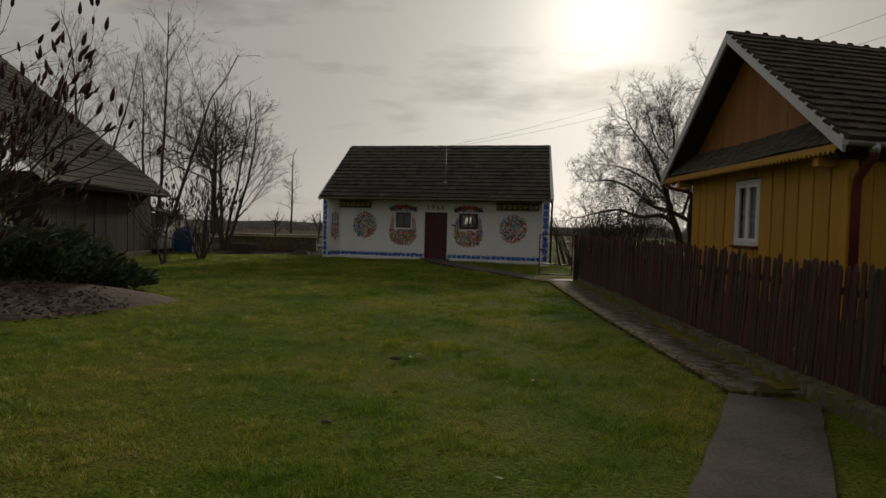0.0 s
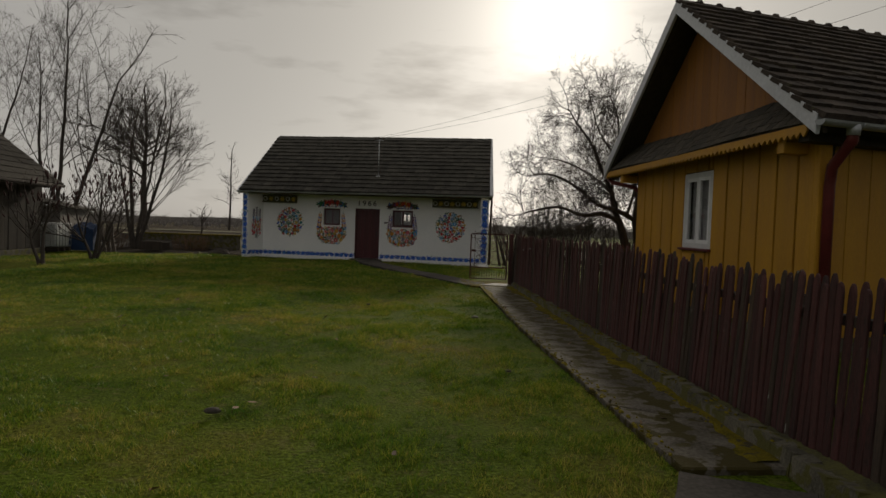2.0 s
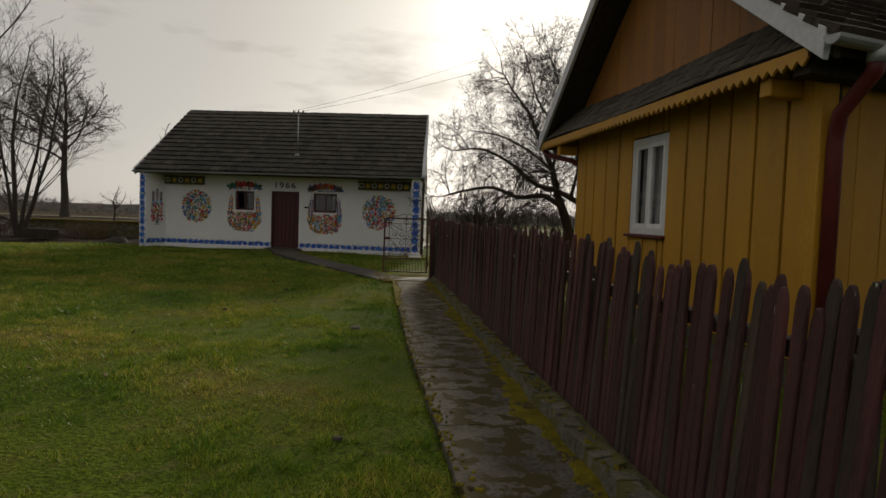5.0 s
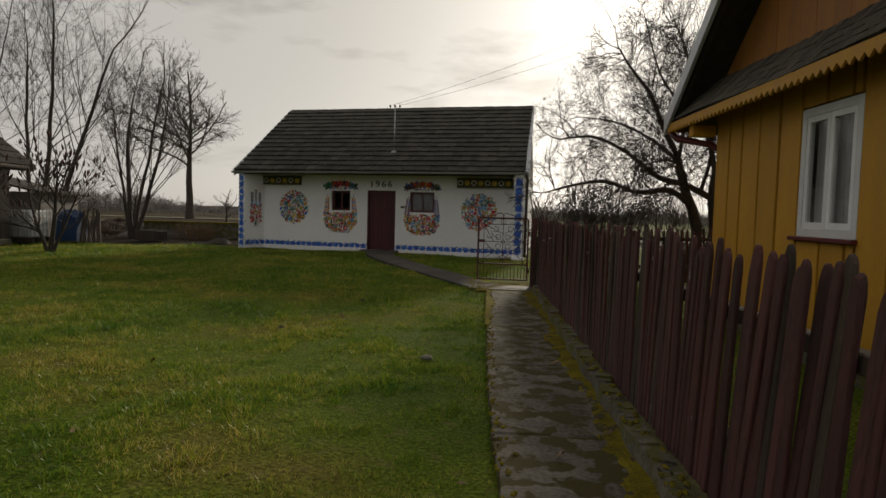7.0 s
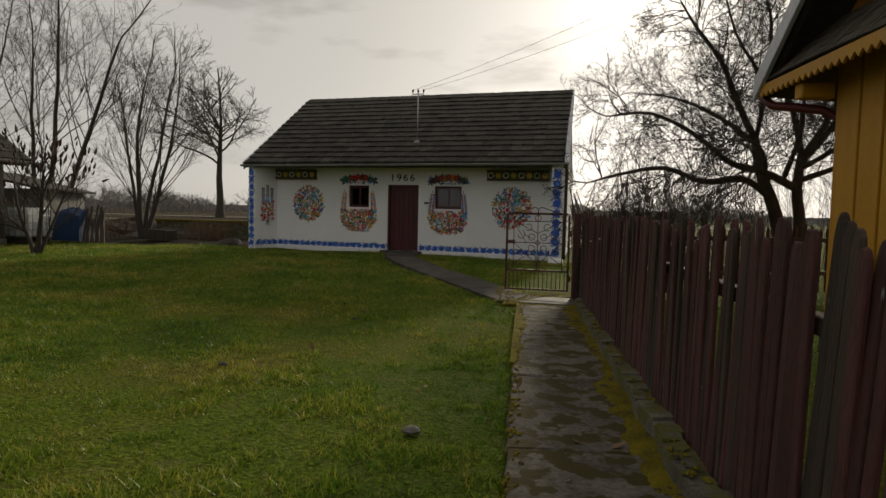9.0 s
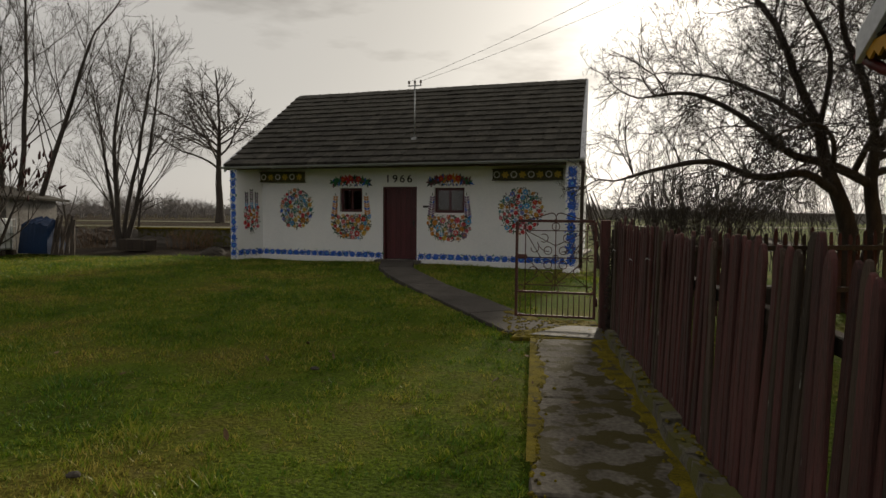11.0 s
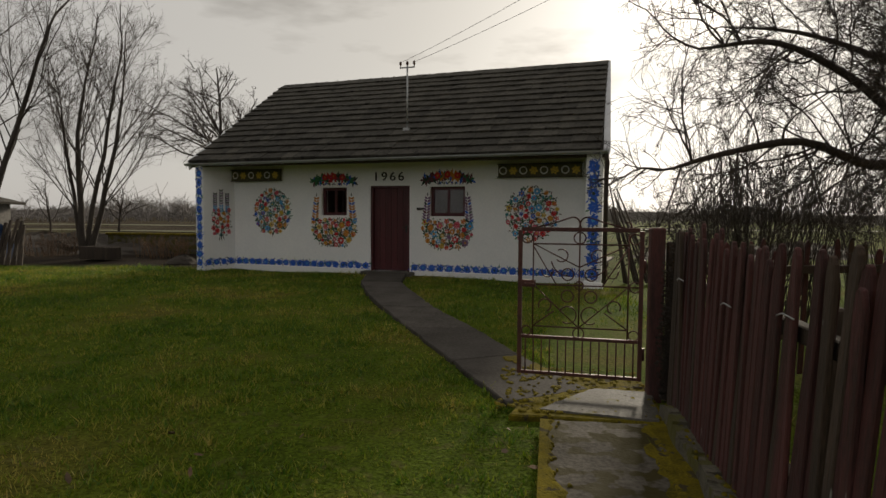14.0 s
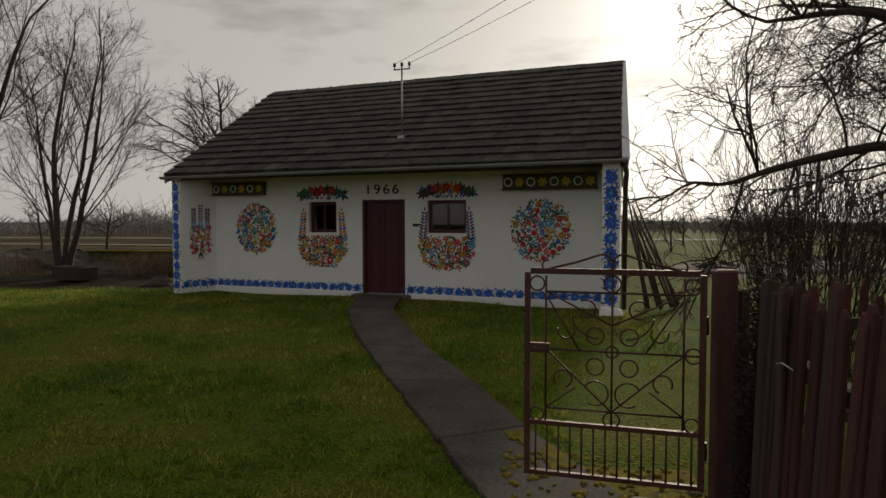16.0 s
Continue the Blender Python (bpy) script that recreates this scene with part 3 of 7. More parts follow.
def casement(parent, u0, u1, z0, z1, m, frame_mat, depth=0.06, curtain=True, bar=0.05, mullion=0.045, sill=None):
    """A two-leaf window: frame, two sashes with panes, lace curtains behind. m takes x along the wall, y into it, z up."""
    win = part("window", Geo_box(u0, u1, depth, depth + 0.02, z0, z0 + 0.02), [frame_mat], parent)
    win.matrix_local = m
    g = Geo()
    g.box(u0, u0 + bar, 0, depth, z0, z1)
    g.box(u1 - bar, u1, 0, depth, z0, z1)
    g.box(u0 + bar, u1 - bar, 0, depth, z0, z0 + bar)
    g.box(u0 + bar, u1 - bar, 0, depth, z1 - bar, z1)
    part("window_frame", g, [frame_mat], win, "", 0.004)
    mid = (u0 + u1) / 2
    for a, b in ((u0 + bar, mid - 0.002), (mid + 0.002, u1 - bar)):
        s, h = Geo(), mullion
        for x0, x1, q0, q1 in ((a, a + h, z0 + bar, z1 - bar), (b - h, b, z0 + bar, z1 - bar), (a + h, b - h, z0 + bar, z0 + bar + h), (a + h, b - h, z1 - bar - h, z1 - bar)):
            s.box(x0, x1, 0.008, depth - 0.01, q0, q1)
        sash = part("sash", s, [frame_mat], win, "", 0.003)
        p = Geo()
        p.box(a + h, b - h, 0.028, 0.032, z0 + bar + h, z1 - bar - h)
        pane = part("pane", p, [M["glass"]], win, "clear window glass")
        pane.visible_shadow = False
        if curtain:
            c = Geo()
            n = 14
            pts = [(a + (b - a) * k / n, depth + 0.06 + 0.015 * math.sin(k * 2.1 + a)) for k in range(n + 1)]
            top, bot = z1 - bar, z0 + bar * 1.5
            for (xa, ya), (xb, yb) in zip(pts, pts[1:]):
                c.poly([(xa, ya, bot), (xb, yb, bot), (xb, yb, top), (xa, ya, top)], 0, True)
                c.poly([(xa, ya + 0.004, top), (xb, yb + 0.004, top), (xb, yb + 0.004, bot), (xa, ya + 0.004, bot)], 0, True)
            part("curtain", c, [M["lace"]], win, "white lace curtain")
    if sill:
        s = Geo()
        s.box(u0 - 0.05, u1 + 0.05, -0.07, depth, z0 - 0.045, z0 - 0.003)
        part("window_sill", s, [sill], win, "", 0.006)
    return win


def Geo_box(*a):
    g = Geo()
    g.box(*a)
    return g


def gutter(parent, a, b, r, mat):
    """A half-round gutter from a to b, with brackets."""
    a, b = Vector(a), Vector(b)
    g = Geo()
    side = Vector((b.y - a.y, a.x - b.x, 0)).normalized()
    ring = [(math.cos(t) * r, -math.sin(t) * r) for t in [math.pi * k / 8 for k in range(9)]]
    for (c0, s0), (c1, s1) in zip(ring, ring[1:]):
        for q in (0, 1):
            k = 1 - 0.1 * q
            quad = [a + side * c0 * k + Vector((0, 0, s0 * k)), b + side * c0 * k + Vector((0, 0, s0 * k)), b + side * c1 * k + Vector((0, 0, s1 * k)), a + side * c1 * k + Vector((0, 0, s1 * k))]
            g.poly(quad if q else quad[::-1], 0, True)
    for p, rev in ((a, 1), (b, 0)):
        disc = [p + side * c + Vector((0, 0, s)) for c, s in ring]
        g.poly(disc[::-1] if rev else disc)
    gut = part("gutter", g, [mat], parent, "half-round zinc gutter")
    n = int((b - a).length / 1.15)
    for k in range(n):
        p = a.lerp(b, (k + 0.5) / n)
        h = Geo()
        h.tube([p + side * math.cos(t) * (r + 0.008) + Vector((0, 0, -math.sin(t) * (r + 0.008))) for t in [math.pi * q / 6 for q in range(7)]], 0.009, 5)
        part("gutter_bracket", h, [mat], gut)


def build_white_house():
    house = thing("white_house", "white limewashed cottage painted with folk flowers, dark tiled roof", "house", HOUSE)
    pl = M["plaster"]
    T = 0.32
    # front wall with door and two windows, in pieces round the openings
    uL, uR = -4.35, 5.45
    cols = [(uL, -1.39, 0), (-1.39, -0.66, 1), (-0.66, 0.0, 0), (0.0, 1.05, 2), (1.05, 1.575, 0), (1.575, 2.455, 1), (2.455, uR, 0)]
    for a, b, kind in cols:
        spans = {0: [(-0.3, EAVE_Z)], 1: [(-0.3, 1.38), (2.08, EAVE_Z)], 2: [(-0.3, 0.02), (2.11, EAVE_Z)]}[kind]
        for z0, z1 in spans:
            part("front_wall", Geo_box(a, b, 0, T, z0, z1), [pl], house)
    # wing walls that carry the eave at both ends; the west one is splayed on its inner face
    for u0, u1, v1 in ((-4.58, -4.34, -4.07), (5.34, 5.66, 5.30)):
        w = Geo()
        w.hull8([(u0, WING_W, -0.3), (u1, WING_W, -0.3), (v1, -0.003, -0.3), (skew(u0, 0), -0.003, -0.3),
                 (u0, WING_W, EAVE_Z - 0.02), (u1, WING_W, EAVE_Z - 0.02), (v1, -0.003, EAVE_Z - 0.02), (skew(u0, 0), -0.003, EAVE_Z - 0.02)])
        part("wing_wall", w, [pl], house, "", 0.01)
    # sides, back and gables
    bw = BACK_W - 1.2
    for u0, u1 in ((-4.57, -4.3), (5.36, 5.65)):
        g = Geo()
        g.hull8([(skew(u0, T), T, -0.3), (skew(u1, T), T, -0.3), (skew(u1, bw), bw, -0.3), (skew(u0, bw), bw, -0.3),
                 (skew(u0, T), T, EAVE_Z), (skew(u1, T), T, EAVE_Z), (skew(u1, bw), bw, EAVE_Z), (skew(u0, bw), bw, EAVE_Z)])
        part("side_wall", g, [pl], house)
    for u in (-4.53, 5.55):
        t = Geo()
        a = [(skew(u, EAVE_W + 0.35), EAVE_W + 0.35, EAVE_Z + 0.01), (skew(u, BACK_W - 0.3), BACK_W - 0.3, EAVE_Z + 0.01), (skew(u, RIDGE_W), RIDGE_W, RIDGE_Z - 0.18)]
        t.poly(a)
        t.poly([(p[0] + 0.06, p[1], p[2]) for p in a][::-1])
        for p, q in zip(a, a[1:] + a[:1]):
            t.poly([p, (p[0] + 0.06, p[1], p[2]), (q[0] + 0.06, q[1], q[2]), q])
        part("gable_end", t, [M["darkwood"]], house)
    g = Geo()
    for a, b, z0, z1 in ((-4.4 + SKEW * 9, 0.3, -0.3, EAVE_Z), (0.3, 0.8, -0.3, 1.55), (0.3, 0.8, 2.1, EAVE_Z), (0.8, 5.6 + SKEW * 9, -0.3, EAVE_Z)):
        g.box(a, b, bw, bw + T, z0, z1)
    part("back_wall", g, [pl], house)
    # dark linings added over the white inner plaster, so the windows look dim
    for a, b, z0, z1 in ((-4.9, 0.25, 0.04, EAVE_Z - 0.02), (0.25, 0.85, 0.04, 1.5), (0.25, 0.85, 2.15, EAVE_Z - 0.02), (0.85, 4.6, 0.04, EAVE_Z - 0.02)):
        part("room_lining", Geo_box(a, b, bw - 0.06, bw - 0.004, z0, z1), [M["interior"]], house, "added dark brown lining that makes the room look dim")
    for u, d in ((-4.28, 0.03), (5.34, -0.03)):
        g = Geo()
        lo, hi = sorted((u, u + d))
        g.hull8([(skew(q, w), w, z) for z in (0.04, EAVE_Z - 0.02) for q, w in ((lo, T + 0.01), (hi, T + 0.01), (hi, bw - 0.07), (lo, bw - 0.07))])
        part("room_lining", g, [M["interior"]], house, "added dark brown lining that makes the room look dim")
    g = Geo()
    g.box(skew(-4.4, 4), skew(5.6, 4), T, bw, -0.02, 0.04)
    part("room_floor", g, [M["interior"]], house)
    g = Geo()
    g.hull8([(-4.7, EAVE_W + 0.05, EAVE_Z - 0.015), (5.70, EAVE_W + 0.05, EAVE_Z - 0.015), (skew(5.70, bw), bw, EAVE_Z - 0.015), (skew(-4.7, bw), bw, EAVE_Z - 0.015),
             (-4.7, EAVE_W + 0.05, EAVE_Z + 0.02), (5.70, EAVE_W + 0.05, EAVE_Z + 0.02), (skew(5.70, bw), bw, EAVE_Z + 0.02), (skew(-4.7, bw), bw, EAVE_Z + 0.02)])
    part("eave_soffit", g, [M["soffit"]], house)
    # low plinth, standing a little proud
    g = Geo()
    g.box(uL + 0.1, -0.1, -0.03, 0, -0.3, 0.06)
    g.box(1.16, uR - 0.25, -0.03, 0, -0.3, 0.06)
    part("plinth", g, [pl], house, "", 0.012)
    g = Geo()
    g.hull8([(5.30, -1.07, -0.3), (5.82, -1.07, -0.3), (5.78, -0.77, -0.3), (5.28, -0.77, -0.3), (5.32, -0.95, 0.09), (5.70, -0.95, 0.06), (5.70, -0.82, 0.06), (5.32, -0.82, 0.09)])
    part("footing", g, [pl], house, "", 0.02)
    # door
    door = part("door", Geo_box(0.05, 1.0, 0.12, 0.17, 0.04, 2.07), [M["maroon"]], house, "closed maroon board door", 0.004)
    for k in range(6):
        b = Geo()
        b.box(0.06 + k * 0.156, 0.06 + k * 0.156 + 0.150, 0.105, 0.12, 0.05, 2.06)
        part("door_board", b, [M["maroon"]], door, "", 0.004)
    g = Geo()
    g.box(0.0, 0.06, 0.02, 0.2, 0.02, 2.11)
    g.box(0.99, 1.05, 0.02, 0.2, 0.02, 2.11)
    g.box(0.06, 0.99, 0.02, 0.2, 2.06, 2.11)
    part("door_frame", g, [M["maroon"]], door, "", 0.005)
    h = Geo()
    h.box(0.90, 0.94, 0.095, 0.105, 0.98, 1.16)
    h.tube([(0.92, 0.1, 1.1), (0.92, 0.045, 1.1), (0.83, 0.04, 1.1)], 0.009, 6)
    part("door_handle", h, [M["black"]], door, "dark iron lever handle")
    part("door_step", Geo_box(-0.12, 1.2, -0.32, 0.0, -0.2, 0.03), [M["slab"]], house, "worn concrete doorstep", 0.015)
    # windows, in maroon frames, set back in the wall
    for u0, u1 in ((-1.39, -0.66), (1.575, 2.455)):
        casement(house, u0, u1, 1.38, 2.08, Matrix.Translation((0, 0.09, 0)), M["maroon"], 0.06, False, 0.05, 0.026, None)
    casement(house, 0.3, 0.8, 1.55, 2.1, Matrix.Translation((0, bw + 0.1, 0)), M["whitewood"], 0.06, False, 0.05, 0.035, None)
    # lock and bell on the wall
    g = Geo()
    g.box(1.25, 1.36, -0.03, 0, 1.52, 1.58)
    g.tube([(1.36, -0.02, 1.55), (1.42, -0.03, 1.56)], 0.02, 8)
    part("wall_lock", g, [M["black"]], house, "small black iron hasp")
    # figures over the door
    for k, ch in enumerate("1966"):
        cu = bpy.data.curves.new("numeral", "FONT")
        cu.body, cu.size, cu.extrude, cu.offset, cu.align_x = ch, 0.30, 0.010, 0.0, "CENTER"
        tmp = bpy.data.objects.new("numeral", cu)
        me = bpy.data.meshes.new_from_object(tmp)
        me.materials.append(M["black"])
        n = part("numeral", me, None, house, "black figure of the year painted over the door")
        n.matrix_local = Matrix.Translation((0.16 + k * 0.224, -0.014, 2.235)) @ Matrix.Diagonal((1.15, 1, 1, 1)) @ Matrix.Rotation(radians(90), 4, "X")
        bpy.data.objects.remove(tmp)
    # carved boards under the eave
    for a, b, n in ((-4.06, -2.56, 6), (3.28, 5.14, 8)):
        bd = part("painted_board", Geo_box(a, b, -0.13, -0.02, 2.28, 2.55), [M["boardgreen"]], house, "olive board with painted wreaths and yellow flowers", 0.006)
        trim = Geo()
        trim.box(a - 0.02, b + 0.02, -0.15, -0.02, 2.26, 2.28)
        trim.box(a - 0.02, b + 0.02, -0.15, -0.02, 2.55, 2.57)
        part("board_trim", trim, [M["darkwood"]], bd)
        for k in range(n):
            x = a + (k + 0.5) * (b - a) / n
            o = Geo()
            if k % 2 == 0:
                o.tube([(x + math.cos(t) * 0.078, -0.132, 2.415 + math.sin(t) * 0.078) for t in [2 * math.pi * q / 16 for q in range(17)]], 0.014, 5, 0, False)
                part("wreath", o, [PAINT["white"]], bd, "pale painted ring")
            else:
                flower_at(o, (x, 2.41), 0.10, -0.134, 0, 0, 6, k)
                part("yellow_flower", o, [PAINT["yellow"]], bd)
    # folk paintings
    rosette(house, -2.87, 1.46, 0.61, 11)
    rosette(house, 4.04, 1.44, 0.64, 12)
    window_bouquet(house, -1.03, 21, ("red", "green"), "orange")
    window_bouquet(house, 2.02, 22, ("orange", "plum"), "mauve")
    wing_m = Matrix.Translation((-4.34, WING_W, 0)) @ Matrix.Rotation(math.atan2(-WING_W, 0.27), 4, "Z")
    v, rn = Geo(), rng(5)

    def vase(x, z, pad):
        return abs(x - 0.52) < 0.30 - pad - max(0, 0.95 - z) * 0.5 and 0.85 < z < 1.55 - pad
    filled(v, vase, 0.2, 0.84, 0.8, 1.6, rn, 22, (0.05, 0.075), ["red", "red", "orange", "pink"])
    for x, top in ((0.34, 1.95), (0.52, 2.05), (0.70, 1.95)):
        for k in range(9):
            for a in (0.7, 2.4):
                leaf_at(v, (x, 1.45 + (top - 1.45) * k / 9), a, 0.09, 0.045, -0.006, P("sky" if k < 3 else "mauve" if k % 2 else "dark"))
    for a in (-1.9, -1.57, -1.2):
        leaf_at(v, (0.52, 0.92), a, 0.26, 0.03, -0.006, P("dark"))
    v.v = [tuple(wing_m @ Vector(p)) for p in v.v]
    part("painted_posy", v, list(PAINT.values()), house, "painted posy of red flowers with tall spikes")
    blue_band(house, -4.05, -0.03, 0.14, 0.22)
    blue_band(house, 1.08, 5.28, 0.14, 0.22)
    blue_band(house, 0.02, 0.92, 0.14, 0.22, wing_m)
    blue_band(house, 0.02, 2.55, -4.46, 0.23, Matrix.Translation((0, WING_W, 0)), True)
    blue_band(house, 0.10, 2.55, 5.50, 0.29, Matrix.Translation((0, WING_W, 0)), True)
    # roof
    roof = part("roof", roof_slab([(-4.72, EAVE_W, EAVE_Z), (5.72, EAVE_W, EAVE_Z), (5.20, RIDGE_W, RIDGE_Z), (-5.07, RIDGE_W, RIDGE_Z)], [(4.75, BACK_W, EAVE_Z), (-5.4, BACK_W, EAVE_Z)]), [M["darkwood"]], house, "dark grey tiled saddle roof")
    ex = Vector((1, 0, 0))
    slope = Vector((0, RIDGE_W - EAVE_W, RIDGE_Z - EAVE_Z))
    ln = slope.length
    ey = slope.normalized()
    ez = ex.cross(ey)
    fm = Matrix.Translation((-4.72, EAVE_W - 0.04, EAVE_Z - 0.02)) @ Matrix((ex, ey, ez)).transposed().to_4x4()
    tiled_slope(roof, fm, 10.36, ln, 15, 33, M["tile"], 3, 300, -0.42 / ln)
    for k in range(26):
        g = Geo()
        x = -5.06 + k * 0.392
        g.tube([(x, RIDGE_W, RIDGE_Z - 0.01), (x + 0.375, RIDGE_W, RIDGE_Z - 0.01), (x + 0.41, RIDGE_W, RIDGE_Z + 0.005)], [0.085, 0.085, 0.11], 8)
        part("ridge_tile", g, [M["tile"]], roof)
    for a, b in (((-4.74, EAVE_W, EAVE_Z), (-5.10, RIDGE_W, RIDGE_Z)), ((5.75, EAVE_W, EAVE_Z), (5.23, RIDGE_W, RIDGE_Z))):
        g = Geo()
        a, b = Vector(a), Vector(b)
        g.hull8([a + Vector((-0.025, -0.03, -0.16)), a + Vector((0.03, -0.03, -0.16)), b + Vector((0.03, 0, -0.16)), b + Vector((-0.025, 0, -0.16)),
                 a + Vector((-0.07, -0.03, 0.075)), a + Vector((0.07, -0.03, 0.075)), b + Vector((0.07, 0, 0.075)), b + Vector((-0.07, 0, 0.075))])
        part("verge_board", g, [M["verge"]], roof, "pale grey sheet verge", 0.006)
    gutter(house, (-4.78, EAVE_W - 0.12, EAVE_Z - 0.01), (5.79, EAVE_W - 0.12, EAVE_Z + 0.03), 0.065, M["zinc"])
    g = Geo()
    g.tube([(5.74, EAVE_W - 0.1, EAVE_Z - 0.05), (5.76, EAVE_W - 0.02, EAVE_Z - 0.22), (5.74, -0.86, EAVE_Z - 0.42), (5.73, -0.84, 0.05)], 0.045, 8)
    part("downpipe", g, [M["darkwood"]], house, "brown downpipe at the corner")
    # electric roof mast
    mast = part("roof_mast", Geo_box(0.78, 0.94, 0.2, 0.36, 3.44, 3.52), [M["zinc"]], house, "galvanised roof mast with insulators", 0.005)
    g = Geo()
    g.tube([(0.86, 0.28, 3.42), (0.86, 0.28, 5.05)], 0.022, 8)
    part("mast_pole", g, [M["galv"]], mast)
    g = Geo()
    g.tube([(0.66, 0.28, 4.98), (1.06, 0.28, 4.98)], 0.016, 6)
    part("cross_arm", g, [M["galv"]], mast)
    for x in (0.68, 0.86, 1.04):
        g = Geo()
        g.tube([(x, 0.28, 4.99), (x, 0.28, 5.04), (x, 0.28, 5.05), (x, 0.28, 5.09), (x, 0.28, 5.10), (x, 0.28, 5.13)], [0.012, 0.012, 0.036, 0.028, 0.036, 0.016], 8)
        part("insulator", g, [M["porcelain"]], mast)


def roof_slab(front, back):
    """Two pitched slabs, 10 cm thick."""
    g = Geo()
    f, b = [Vector(p) for p in front], [Vector(p) for p in back]
    d = Vector((0, 0, -0.10))
    up = Vector((0, 0, 0.02))
    for q in ([f[0], f[1], f[2], f[3]], [f[3], f[2], b[0], b[1]]):
        g.hull8([p + d for p in q] + [p + up for p in q])
    return g


build_white_house()

# ---- the yellow timber house ----
YS = 0.25           # the long side runs askew of the gable by this much
YX0, YX1 = 6.36, 21.0
YNEAR = 10.03


def yy(x, y):
    return y + YS * (x - YX0)


YN = math.hypot(1, YS)
YSIDE = Matrix(((1 / YN, -YS / YN, 0, YX0), (YS / YN, 1 / YN, 0, YNEAR), (0, 0, 1, 0), (0, 0, 0, 1)))     # x along the long wall, y into the house
YGABLE = Matrix(((0, 1, 0, YX0), (-1, 0, 0, 15.8), (0, 0, 1, 0), (0, 0, 0, 1)))   # x along the gable from its far corner, y into the house


def window_holes(length, height, holes):
    """Rectangles that cover a wall but for its holes, from left to right."""
    out, x = [], 0.0
    for a, b, z0, z1 in holes:
        out += [(x, a, 0, height), (a, b, 0, z0), (a, b, z1, height)]
        x = b
    return out + [(x, length, 0, height)]


def boards(parent, m, length, height, holes, wide, seed, mat, gap, thick):
    """Vertical boards with dark open joints, cut round the holes."""
    rn = rng(seed)
    x = 0.0
    stops = sorted([length] + [h[0] for h in holes] + [h[1] for h in holes])
    while x < length - 0.05:
        w = wide * rn.uniform(0.88, 1.12)
        stop = next(q for q in stops if q > x + 0.02)
        if x + w > stop - 0.12:
            w = stop - x
        spans = [(0.25, height)]
        for a, b, z0, z1 in holes:
            if x < b - 0.01 and x + w > a + 0.01:
                spans = [(0.25, z0 - 0.05), (z1 + 0.02, height)]
        for z0, z1 in spans:
            g = Geo()
            d = rn.uniform(0, 0.008)
            g.box(x + gap, x + w - gap, -thick - d, -0.001, z0, z1)
            b = part("wall_board", g, [mat], parent, "", 0.005)
            b.matrix_local = m
        x += w


